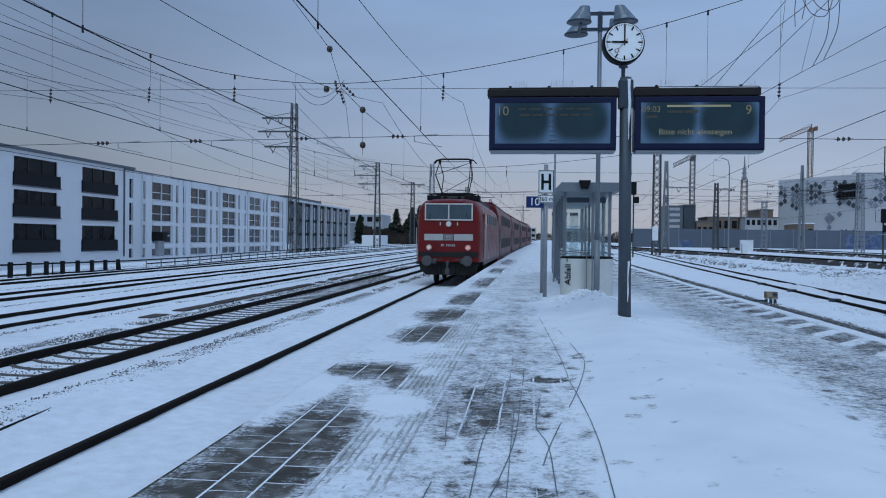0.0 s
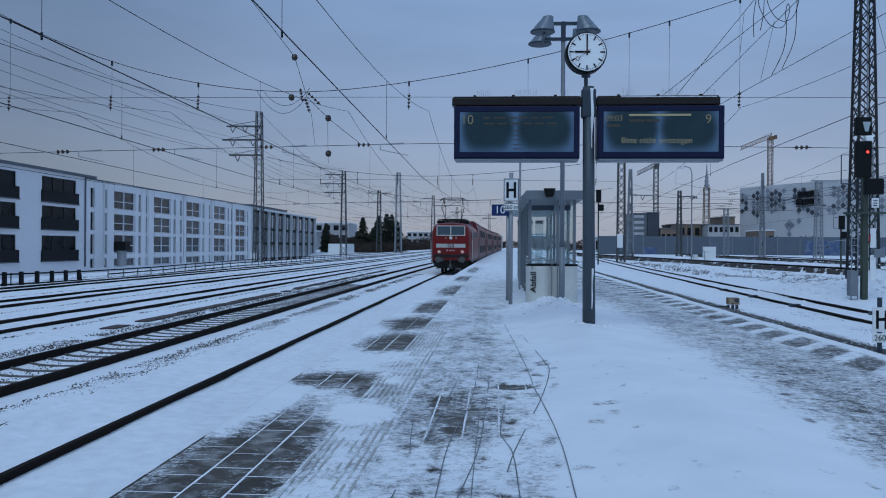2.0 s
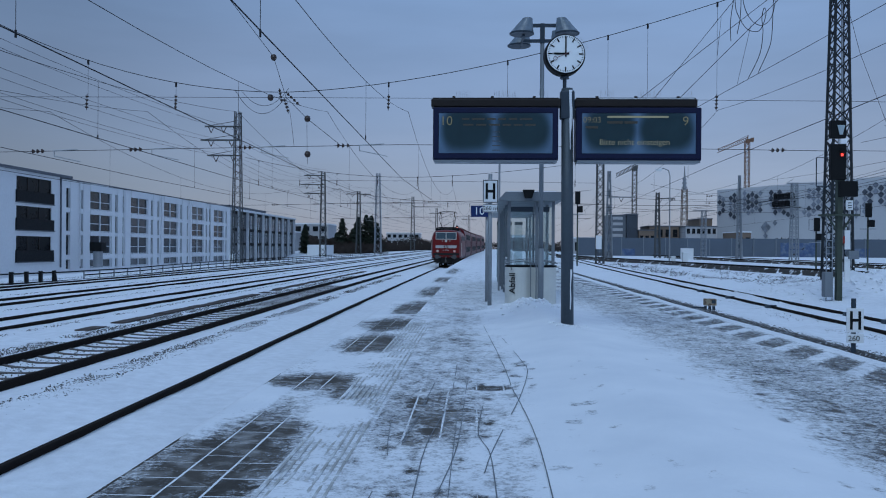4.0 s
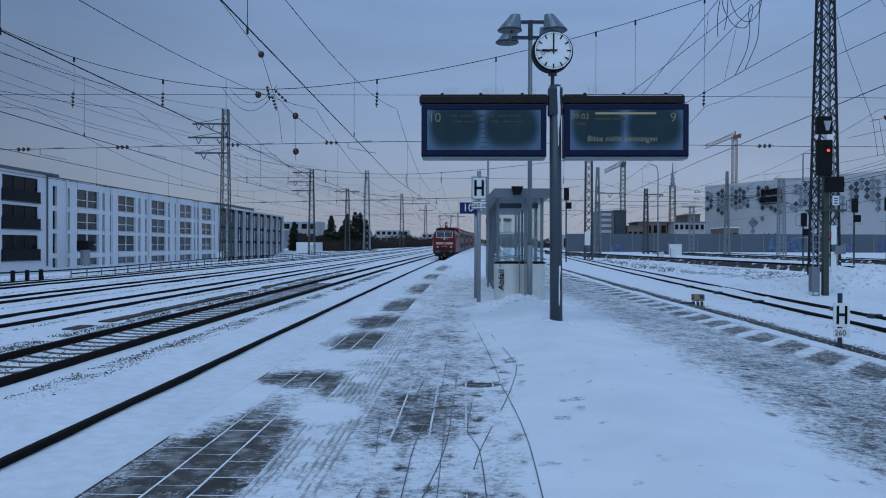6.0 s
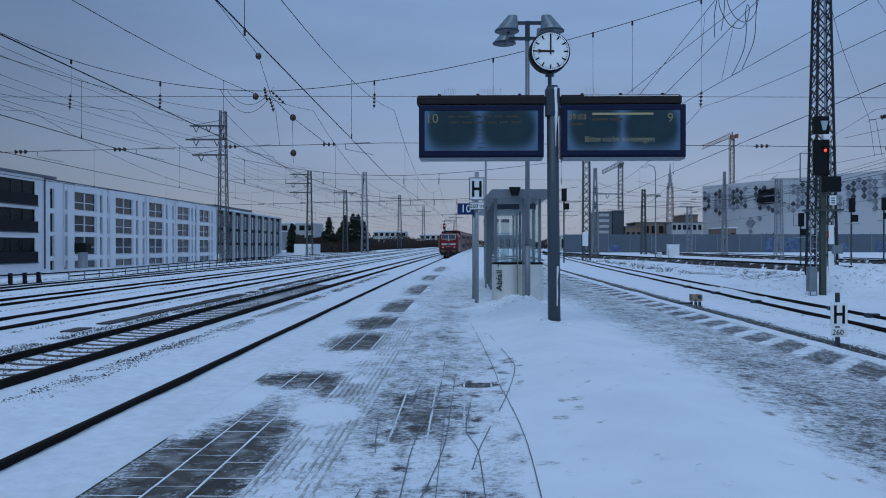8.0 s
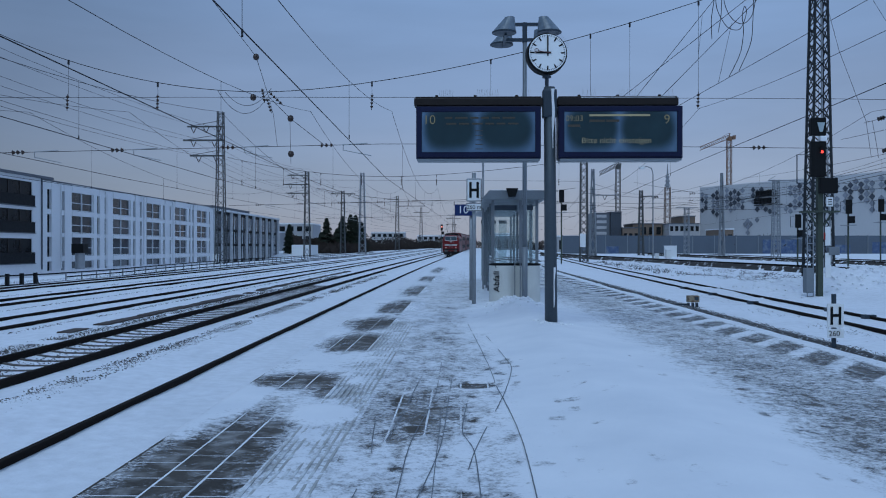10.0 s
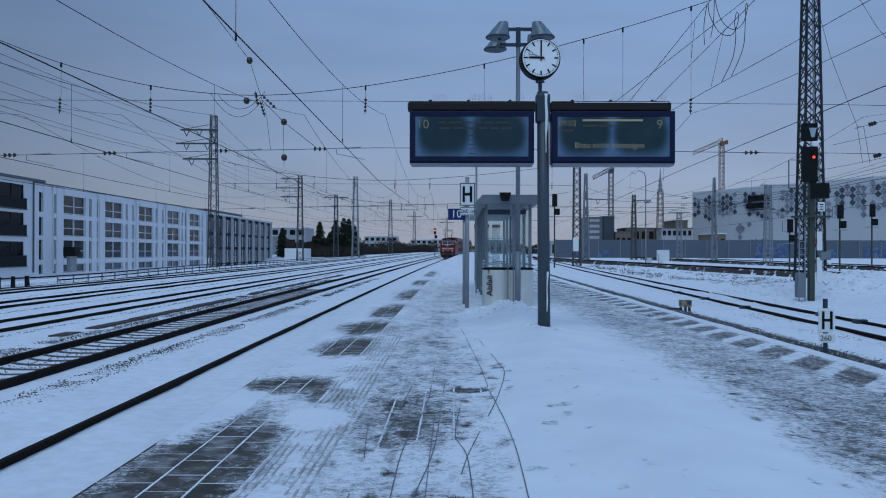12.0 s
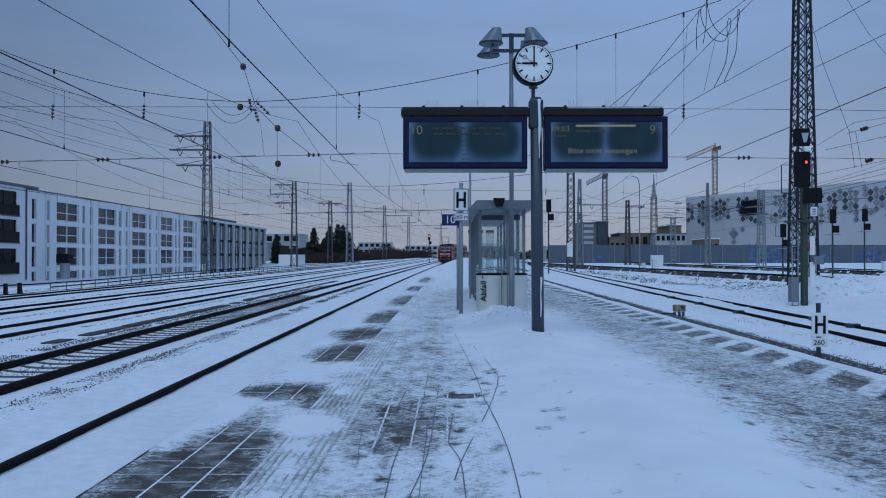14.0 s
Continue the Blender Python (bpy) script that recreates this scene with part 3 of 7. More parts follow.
    for s in (-1, 1):
        part("windscreen_pane", boxed(min(s * 0.03, s * 0.995), max(s * 0.03, s * 0.995), -0.045, -0.036, 2.875, 3.505), CAB_GLASS, wf)
        bm = bmesh.new()
        rod(bm, (s * 0.86, -0.075, 2.84), (s * 0.78, -0.075, 3.12), 0.012)
        part("wiper", bm, BLACK, wf)
    # stripe in two halves, emblem plate between
    for x0, x1 in ((-1.07, -0.23), (0.23, 1.07)):
        part("stripe", boxed(x0, x1, -0.012, 0.02, 1.94, 2.22), STRIPE, e, "pale grey stripe")
    pl = part("emblem_plate", boxed(-0.19, 0.19, -0.014, 0.02, 1.94, 2.22, 0.01), STRIPE, e)
    bm = bmesh.new()
    frame_bars(bm, -0.15, 0.15, 1.975, 2.185, -0.014, 0.02, 0.006)
    for x in (-0.085, 0.06):
        frame_bars(bm, x - 0.035, x + 0.05, 2.03, 2.13, -0.014, 0.02, 0.006)
    part("emblem_mark", bm, UNDER, pl)
    bm = bmesh.new()
    for x in (-0.30, -0.24, -0.08, 0.0, 0.08, 0.17, 0.25):
        box(bm, x - 0.022, x + 0.022, -0.012, 0.02, 1.68, 1.78)
    part("number_bar", bm, STRIPE, e)
    # lamps
    for x, m in ((-0.86, LAMP_WHITE), (0.86, LAMP_RED)):
        bm = bmesh.new()
        lathe(bm, [(0.11, -0.03), (0.125, -0.05), (0.105, -0.055), (0.095, 0.02)], 20, (x, 0, 1.63), "Y")
        lm = part("marker_lamp", bm, STRIPE, e)
        bm = bmesh.new()
        lathe(bm, [(0.068, -0.058), (0.062, -0.066), (0.03, -0.07)], 20, (x, 0, 1.63), "Y")
        part("lens", bm, m, lm, "glowing lamp lens")
    bm = bmesh.new()
    lathe(bm, [(0.12, 0.02), (0.12, -0.05), (0.09, -0.06), (0.03, -0.065)], 20, (0, 0, 2.66), "Y")
    part("top_lamp", bm, LAMP_OFF, e, "round unlit lamp")
    for x in (-0.37, 0.39):
        part("lamp_bracket", boxed(x - 0.025, x + 0.025, -0.05, 0.03, 2.6, 2.74), CHROME, e)
    # sides: dark windows, grilles, handrails
    for s in (-1, 1):
        x0, x1 = sorted((s * 1.485, s * 1.512))
        part("cab_side_window", boxed(x0, x1, 1.75, 2.45, 2.5, 3.15), CAB_GLASS, e)
        dr = part("cab_door", boxed(x0, x1, 0.95, 1.55, 1.15, 3.15), RED, e)
        part("door_window", boxed(x0 - 0.005, x1 + 0.005, 1.05, 1.45, 2.45, 3.0), CAB_GLASS, dr)
        for k in range(5):
            y = 3.2 + 1.95 * k
            bm = bmesh.new()
            box(bm, x0, x1, y, y + 1.55, 2.75, 3.2)
            for j in range(5):
                box(bm, x0 - 0.012, x1 + 0.012, y + 0.06, y + 1.49, 2.79 + 0.08 * j, 2.82 + 0.08 * j)
            part("air_grille", bm, DULL_BAND, e, "grey side grille")
        for y in (0.85, 1.62):
            bm = bmesh.new()
            rod(bm, (s * 1.54, y, 1.15), (s * 1.54, y, 2.5), 0.018)
            part("handrail", bm, CHROME, e)
        part("side_sill", boxed(s * 1.49 - 0.02, s * 1.49 + 0.02, 0.6, 15.2, 0.86, 1.02), DULL_BAND, e)
    bm = bmesh.new()
    box(bm, -1.1, 1.1, 5.6, 10.2, 0.35, 1.0, 0.05)
    part("transformer", bm, UNDER, e)
    bogie(e, 3.6)
    bogie(e, 12.2)
    return e


def coach():
    e = base("passenger_coach", Matrix(), "red double-deck passenger coach with dark window bands", "passenger coach", "train")
    out = [(-0.98, 0.62), (-1, 1.2), (-1, 2.3), (-0.99, 2.9), (-0.93, 3.05), (-0.84, 3.2), (-0.5, 3.29), (0, 3.31), (0.5, 3.29), (0.84, 3.2), (0.93, 3.05), (0.99, 2.9), (1, 2.3), (1, 1.2), (0.98, 0.62)]
    L = 26.4
    secs = [(0.0, 1.36, 4.24), (0.12, 1.39, 4.32), (L - 0.12, 1.39, 4.32), (L, 1.36, 4.24)]
    part("body", hull(secs, out), RED_SIDE, e)
    bm = bmesh.new()
    box(bm, -0.95, 0.95, 0.4, L - 0.4, 4.32, 4.40, 0.04)
    part("roof", bm, COACH_ROOF, e)
    for s in (-1, 1):
        x0, x1 = sorted((s * 1.375, s * 1.402))
        for k in range(9):
            y = 4.6 + 1.95 * k
            part("upper_window", boxed(x0, x1, y, y + 1.6, 2.95, 3.62), COACH_GLASS, e)
            part("lower_window", boxed(x0, x1, y, y + 1.6, 1.35, 2.05), COACH_GLASS, e)
        part("pale_band", boxed(x0 - 0.003, x1 + 0.003, 3.6, L - 3.6, 0.66, 0.86), DULL_BAND, e, "dull grey band along the sill")
        for y in (1.6, L - 2.9):
            d = part("door", boxed(x0, x1 + 0.004, y, y + 1.3, 0.8, 2.9), RED_SIDE, e)
            part("door_window", boxed(x0 - 0.004, x1 + 0.008, y + 0.2, y + 1.1, 1.7, 2.7), COACH_GLASS, d)
    bm = bmesh.new()
    box(bm, -0.6, 0.6, -0.3, 0.02, 1.0, 3.1, 0.05)
    part("gangway", bm, BLACK, e)
    bogie(e, 3.4, 2.5, 0.46)
    bogie(e, L - 3.4, 2.5, 0.46)
    return e


LOCO = locomotive()
c0 = coach()
COACHES = [c0] + [copy_thing(c0, Matrix()) for _ in range(3)]


def train_pose(y):
    a, b = Vector(bend(-3.6, y, RAIL_TOP)), Vector(bend(-3.6, y + 10, RAIL_TOP))
    d = b - a
    return pose(*a, math.degrees(math.atan2(d.z, d.y)), 0, -math.degrees(math.atan2(d.x, d.y)))


def run(t):
    return 35.7 + 12.7 * t - 0.215 * t * t


def motions():
    times = [0, 1, 2, 3, 4, 5, 6, 7, 8, 9, 10, 11, 12, 13, 14]
    walk(LOCO, [(t, train_pose(run(t))) for t in times])
    for k, c in enumerate(COACHES):
        walk(c, [(t, train_pose(run(t) + 17.1 + 26.8 * k)) for t in times])
    walk(SECOND, [(t, pose(0, 0, 0, 0, 221.6 + 5.85 * t, 0)) for t in times])

# ---- platform things ----
FACE = surface("clock_face_white", (0.82, 0.85, 0.86), 0.3, vary=0.04, scale=2, bump=0)
SIGN_BLUE = surface("sign_blue", (0.012, 0.03, 0.12), 0.4, vary=0.1, bump=0)
BEAM_BROWN = surface("dark_bronze_sheet", (0.022, 0.018, 0.017), 0.5, 0.3, vary=0.25, scale=5, bump=0.06)
BIN_WHITE = surface("bin_enamel_off_white", (0.60, 0.61, 0.58), 0.4, vary=0.1, scale=2, bump=0.03, dist=0.002, second=(0.45, 0.46, 0.44), mix=(0.55, 0.8))
TEXT_YELLOW = glow("display_letters_yellow", (0.62, 0.66, 0.40), 0.18)
TEXT_PALE = glow("display_letters_pale", (0.62, 0.70, 0.52), 0.26)
TEXT_DIM = glow("display_letters_dim", (0.42, 0.46, 0.30), 0.03)
PANE = glass("shelter_pane", solid=0.14)
SHADE_GLASS = glass("lamp_shade_acrylic", (0.5, 0.58, 0.65), 0.25, 0.9, (0.15, 0.19, 0.23))


def lcd_material():
    """Liquid crystal panel behind glossy glass: pale blue ground, dark teal in two rounded fields."""
    m, n, l, b = nodes_of("display_panel")
    tc = n.new("ShaderNodeTexCoord")
    sep = n.new("ShaderNodeSeparateXYZ")
    l.new(tc.outputs["Object"], sep.inputs[0])

    def field(cx, cz, ax, az):
        out = []
        for axis, c, a in ((0, cx, ax), (2, cz, az)):
            s = n.new("ShaderNodeMath")
            s.operation = "SUBTRACT"
            s.inputs[1].default_value = c
            l.new(sep.outputs[axis], s.inputs[0])
            d = n.new("ShaderNodeMath")
            d.operation = "DIVIDE"
            d.inputs[1].default_value = a
            l.new(s.outputs[0], d.inputs[0])
            p = n.new("ShaderNodeMath")
            p.operation = "POWER"
            p.inputs[1].default_value = 4 if axis == 0 else 2
            q = n.new("ShaderNodeMath")
            q.operation = "ABSOLUTE"
            l.new(d.outputs[0], q.inputs[0])
            l.new(q.outputs[0], p.inputs[0])
            out.append(p)
        add = n.new("ShaderNodeMath")
        l.new(out[0].outputs[0], add.inputs[0])
        l.new(out[1].outputs[0], add.inputs[1])
        r = n.new("ShaderNodeMapRange")
        r.interpolation_type = "SMOOTHSTEP"
        r.inputs[1].default_value, r.inputs[2].default_value = 0.35, 1.6
        r.inputs[3].default_value, r.inputs[4].default_value = 1, 0
        l.new(add.outputs[0], r.inputs[0])
        return r
    f1, f2 = field(-0.44, 0.06, 0.40, 0.34), field(0.42, 0.06, 0.42, 0.34)
    mx = n.new("ShaderNodeMath")
    mx.operation = "MAXIMUM"
    l.new(f1.outputs[0], mx.inputs[0])
    l.new(f2.outputs[0], mx.inputs[1])
    cm = n.new("ShaderNodeMix")
    cm.data_type = "RGBA"
    cm.inputs[6].default_value, cm.inputs[7].default_value = (0.100, 0.168, 0.255, 1), (0.018, 0.042, 0.052, 1)
    l.new(mx.outputs[0], cm.inputs[0])
    tx = n.new("ShaderNodeTexNoise")
    tx.inputs["Scale"].default_value = 3
    l.new(tc.outputs["Object"], tx.inputs["Vector"])
    mr = n.new("ShaderNodeMapRange")
    mr.inputs[3].default_value, mr.inputs[4].default_value = 0.75, 1.25
    l.new(tx.outputs[0], mr.inputs[0])
    sc = n.new("ShaderNodeVectorMath")
    sc.operation = "SCALE"
    l.new(cm.outputs[2], sc.inputs[0])
    l.new(mr.outputs[0], sc.inputs["Scale"])
    l.new(sc.outputs[0], b.inputs["Base Color"])
    b.inputs["Roughness"].default_value = 0.12
    b.inputs["Specular IOR Level"].default_value = 0.25
    return m


LCD = lcd_material()
BX, BY = 1.434, 12.8


def display_box(parent, x0, x1, name="display"):
    z0, z1, yf, yb = 2.648, 3.462, BY - 0.16, BY + 0.16
    cx, cz = (x0 + x1) / 2, (z0 + z1) / 2
    bm = bmesh.new()
    box(bm, x0, x1, yf, yb, z0, z1, 0.015)
    b = part(name, bm, BLUE_FRAME, parent, "dark blue display housing")
    bm = bmesh.new()
    frame_bars(bm, x0 + 0.085, x1 - 0.085, z0 + 0.10, z1 - 0.085, yf + 0.005, 0.07, 0.022)
    part("bezel", bm, BLUE_FRAME, b)
    scr = part("screen", boxed(-(x1 - x0) / 2 + 0.09, (x1 - x0) / 2 - 0.09, -0.004, 0.0, z0 - cz + 0.105, z1 - cz - 0.09), LCD, b, "glossy dark display screen")
    scr.matrix_local = pose(cx, yf - 0.004, cz)
    part("bottom_rail", boxed(x0 + 0.02, x1 - 0.02, yf - 0.01, yb - 0.03, z0 - 0.03, z0), GREY_STEEL, b)
    return scr, cx, cz


def display_board():
    e = base("departure_board", Matrix(), "twin departure display on a grey steel post", "display board")
    bm = bmesh.new()
    rod(bm, (BX + 0.05, BY, -0.05), (BX + 0.02, BY, 3.78), 0.10, 28, 0.088)
    part("post", bm, POST_STEEL, e, smooth=True)
    bm = bmesh.new()
    box(bm, BX - 0.09, BX + 0.13, BY - 0.1, BY + 0.1, 3.3, 3.74, 0.03)
    part("post_head", bm, DARK_STEEL, e)
    for a, b in ((BX - 2.09, BX - 0.092), (BX + 0.132, BX + 2.0)):
        bm = bmesh.new()
        box(bm, a, b, BY - 0.12, BY + 0.12, 3.48, 3.60, 0.015)
        box(bm, a + 0.02, b - 0.02, BY - 0.09, BY + 0.09, 3.60, 3.625, 0.008)
        beam = part("top_beam", bm, BEAM_BROWN, e, "dark bronze beam over the displays")
        bm = bmesh.new()
        for x in (a + 0.35, a + 0.95, a + 1.6):
            rod(bm, (x, BY, 3.62), (x, BY, 3.66), 0.025, 8)
        tagged(part("bolt", bm, BEAM_BROWN, beam), kind="stuff")
        bm = bmesh.new()
        for c, w in ((a + 0.5, 0.2), (a + 1.15, 0.35), (a + 1.75, 0.12)):
            x = c - w / 2
            while x < c + w / 2:
                rod(bm, (x, BY - 0.05, 3.62), (x + random.uniform(-0.02, 0.02), BY - 0.07, 3.72 + random.uniform(0, 0.025)), 0.0014, 4)
                x += 0.028
        tagged(part("bird_spikes", bm, GALVANISED, beam), kind="stuff")
    bm = bmesh.new()
    box(bm, BX + 0.5, BX + 1.95, BY - 0.125, BY + 0.02, 3.596, 3.606, 0.004)
    part("snow_rim", bm, SNOW, e, "thin snow left on the beam")
    # snow caught on the post
    def streak(x, z_top, z_end, w_top, w_end, lean):
        bm = bmesh.new()
        prev, n = None, 14
        for k in range(n + 1):
            t = k / n
            z, w = z_top + (z_end - z_top) * t, (w_top + (w_end - w_top) * t) * (1 + 0.25 * math.sin(9 * t + z_top))
            xx = x + lean * t
            row = [bm.verts.new((xx, BY - 0.085, z)), bm.verts.new((xx + w * 0.25, BY - 0.112, z)), bm.verts.new((xx + w * 0.75, BY - 0.110, z)), bm.verts.new((xx + w, BY - 0.07, z))]
            for i in range(3) if prev else ():
                bm.faces.new((prev[i], prev[i + 1], row[i + 1], row[i]))
            prev = row
        part("snow_streak", bm, SNOW, e, "snow stuck to the post", smooth=True)
    streak(BX + 0.03, 3.74, 2.82, 0.085, 0.012, 0.03)
    streak(BX + 0.075, 0.97, 0.35, 0.030, 0.018, 0.0)
    scr, cx, cz = display_box(e, -0.622, 1.308)
    writing("platform_number", "10", 0.20, pose(-0.76, -0.006, 0.19), TEXT_YELLOW, scr, thin=0.012)
    for z, x0, w in ((0.225, -0.52, 1.02), (0.135, -0.50, 0.98)):
        x = x0
        while x < x0 + w:
            d = random.uniform(0.09, 0.2)
            part("text_bar", boxed(x, x + d, -0.0065, -0.0045, z - 0.013, z + 0.013), TEXT_DIM, scr)
            x += d + 0.04
    for k in range(5):
        part("text_bar", boxed(-0.05, 0.07, -0.0065, -0.0045, 0.02 - 0.07 * k, 0.03 - 0.07 * k), TEXT_DIM, scr)
    scr, cx, cz = display_box(e, 1.578, 3.485)
    writing("platform_number", "9", 0.20, pose(0.71, -0.006, 0.19), TEXT_YELLOW, scr, thin=0.012)
    writing("departure_time", "09:03", 0.125, pose(-0.71, -0.006, 0.21), TEXT_YELLOW, scr, thin=0.012)
    at_x = -0.60
    for word in ("Bitte", "nicht", "einsteigen"):
        o = writing("notice_word", word, 0.125, pose(at_x, -0.006, -0.13), TEXT_PALE, scr, align="LEFT", thin=0.012)
        at_x += max(v.co.x for v in o.data.vertices) + 0.045
    part("text_bar", boxed(-0.48, 0.45, -0.0065, -0.0045, 0.245, 0.275), TEXT_PALE, scr)
    for x0, x1, z in ((-0.81, -0.62, 0.10), (-0.48, -0.24, 0.175), (-0.22, -0.02, 0.175)):
        part("text_bar", boxed(x0, x1, -0.0065, -0.0045, z - 0.018, z + 0.018), TEXT_DIM, scr)
    return e


display_board()


def platform_clock():
    e = base("station_clock", pose(BX - 0.03, BY, 4.29, 0, 0, 4), "round white station clock showing nine, on the post", "clock")
    bm = bmesh.new()
    lathe(bm, [(0.25, -0.13), (0.305, -0.115), (0.315, -0.085), (0.315, 0.085), (0.305, 0.115), (0.25, 0.13)], 48, (0, 0, 0), "Y")
    part("case", bm, BLACK, e, smooth=False)
    bm = bmesh.new()
    lathe(bm, [(0.29, -0.128), (0.288, -0.135), (0.02, -0.136)], 48, (0, 0, 0), "Y")
    f = part("dial", bm, FACE, e, "white clock dial")
    for k in range(60):
        w = 2 * math.pi * k / 60
        big = k % 5 == 0
        r0, r1, h = (0.205, 0.275, 0.011) if big else (0.255, 0.275, 0.0035)
        bm = bmesh.new()
        d = Vector((math.sin(w), 0, math.cos(w)))
        s = Vector((math.cos(w), 0, -math.sin(w)))
        vs = [bm.verts.new(d * r + s * (q * h) + Vector((0, y, 0))) for y in (-0.1395, -0.1365) for r, q in ((r0, -1), (r0, 1), (r1, 1), (r1, -1))]
        for q in ((0, 1, 2, 3), (7, 6, 5, 4), (0, 4, 5, 1), (1, 5, 6, 2), (2, 6, 7, 3), (3, 7, 4, 0)):
            bm.faces.new([vs[i] for i in q])
        part("mark", bm, BLACK, f)
    for nm, w, ln, hw in (("hour_pointer", -90, 0.19, 0.015), ("minute_pointer", 0, 0.265, 0.011)):
        bm = bmesh.new()
        box(bm, -hw, hw, -0.146, -0.142, -0.05, ln)
        o = part(nm, bm, BLACK, f)
        o.matrix_local = pose(0, 0, 0, 0, w, 0)
    bm = bmesh.new()
    box(bm, -0.004, 0.004, -0.151, -0.148, -0.07, 0.15)
    for k in range(18):
        a, b = 2 * math.pi * k / 18, 2 * math.pi * (k + 1) / 18
        rod(bm, (0.028 * math.sin(a), -0.15, 0.178 + 0.028 * math.cos(a)), (0.028 * math.sin(b), -0.15, 0.178 + 0.028 * math.cos(b)), 0.0045, 5)
    global SECOND
    SECOND = part("second_pointer", bm, surface("pointer_red", (0.16, 0.07, 0.07), 0.4, bump=0), f, "slim dark red second pointer with a ring")
    bm = bmesh.new()
    rod(bm, (0.01, 0, -0.56), (0.01, 0, -0.31), 0.03, 14)
    rod(bm, (0.01, 0, -0.36), (0.01, 0, -0.335), 0.07, 18)
    part("neck", bm, DARK_STEEL, e)
    bm = bmesh.new()
    for k in range(14):
        a = radians(20 + 4.2 * k)
        rod(bm, (0.315 * math.cos(a), 0.02, 0.315 * math.sin(a)), (0.41 * math.cos(a), 0.03, 0.41 * math.sin(a)), 0.0013, 4)
    tagged(part("bird_spikes", bm, GALVANISED, e), kind="stuff")
    return e


platform_clock()


def platform_lamp():
    x, y = 1.45, 18.0
    e = base("platform_lamp", pose(*bend(x, y, 0.09)), "tall grey lamp post with conical shades", "street lamp")
    bm = bmesh.new()
    rod(bm, (0, 0, -0.17), (0, 0, 1.2), 0.065, 18)
    rod(bm, (0, 0, 1.2), (0, 0, 6.06), 0.05, 18, 0.045)
    part("post", bm, GREY_STEEL, e, smooth=True)
    bm = bmesh.new()
    box(bm, -0.05, 0.05, -0.05, 0.05, 5.68, 6.12, 0.01)
    part("post_head", bm, DARK_STEEL, e)
    for z in (5.74, 6.08):
        bm = bmesh.new()
        bar(bm, (-0.44, 0, z), (0.44, 0, z), 0.09, 0.06)
        for s in (-1, 1):
            bar(bm, (s * 0.44, -0.52, z), (s * 0.44, 0.52, z), 0.05, 0.05)
        part("bracket", bm, DARK_STEEL, e)
    for sx in (-1, 1):
        for sy in (-1, 1):
            bm = bmesh.new()
            cx, cy = sx * 0.48, sy * 0.52
            lathe(bm, [(0.245, 5.77), (0.25, 5.785), (0.105, 6.09), (0.095, 6.095)], 28, (cx, cy, 0))
            for v in bm.verts:
                v.co.x -= sx * 0.12 * max(0.0, v.co.z - 5.785) / 0.305
            sh = part("shade", bm, SHADE_GLASS, e, "grey conical lamp shade")
            bm = bmesh.new()
            lathe(bm, [(0.215, 5.75), (0.24, 5.745), (0.262, 5.755), (0.262, 5.778), (0.245, 5.785)], 28, (cx, cy, 0))
            part("rim", bm, DARK_STEEL, sh)
            bm = bmesh.new()
            lathe(bm, [(0.215, 5.753), (0.21, 5.758), (0.05, 5.762)], 28, (cx, cy, 0))
            part("diffuser", bm, WHITE, sh)
            bm = bmesh.new()
            lathe(bm, [(0.05, 5.78), (0.06, 5.85), (0.03, 5.98)], 14, (cx, cy, 0))
            part("bulb_housing", bm, WHITE, sh)
    return e


platform_lamp()


def stop_sign():
    e = base("stop_board", pose(*bend(0.34, 18.2, 0)), "white stop board with a black H on a post", "railway sign", "stop boards")
    bm = bmesh.new()
    rod(bm, (0, 0, -0.06), (0, 0, 2.93), 0.045, 14)
    part("post", bm, GALVANISED, e, smooth=True)
    pl = part("board", boxed(-0.17, 0.17, -0.09, -0.055, 2.29, 2.80, 0.008), WHITE, e)
    bm = bmesh.new()
    frame_bars(bm, -0.15, 0.15, 2.31, 2.78, -0.091, 0.015, 0.004)
    part("border", bm, BLACK, pl)
    bm = bmesh.new()
    for x in (-0.08, 0.08):
        box(bm, x - 0.027, x + 0.027, -0.098, -0.091, 2.37, 2.72)
    box(bm, -0.06, 0.06, -0.098, -0.091, 2.515, 2.575)
    part("letter", bm, BLACK, pl, "black letter H")
    p2 = part("distance_plate", boxed(-0.17, 0.17, -0.09, -0.06, 2.08, 2.26, 0.006), WHITE, e)
    bm = bmesh.new()
    frame_bars(bm, -0.155, 0.155, 2.095, 2.245, -0.091, 0.01, 0.003)
    part("border", bm, BLACK, p2)
    writing("distance_text", "260 m", 0.125, pose(0, -0.094, 2.165), BLACK, p2)
    e2 = base("platform_number_sign", pose(*bend(0.17, 19.6, 0)), "dark blue platform number sign on a thin post", "platform sign")
    bm = bmesh.new()
    rod(bm, (0.12, 0, -0.06), (0.12, 0, 2.5), 0.04, 12)
    part("post", bm, GALVANISED, e2, smooth=True)
    b = part("panel", boxed(-0.27, 0.21, -0.08, -0.03, 2.03, 2.30, 0.006), SIGN_BLUE, e2)
    writing("panel_text", "10", 0.26, pose(-0.07, -0.083, 2.165), WHITE, b)


stop_sign()


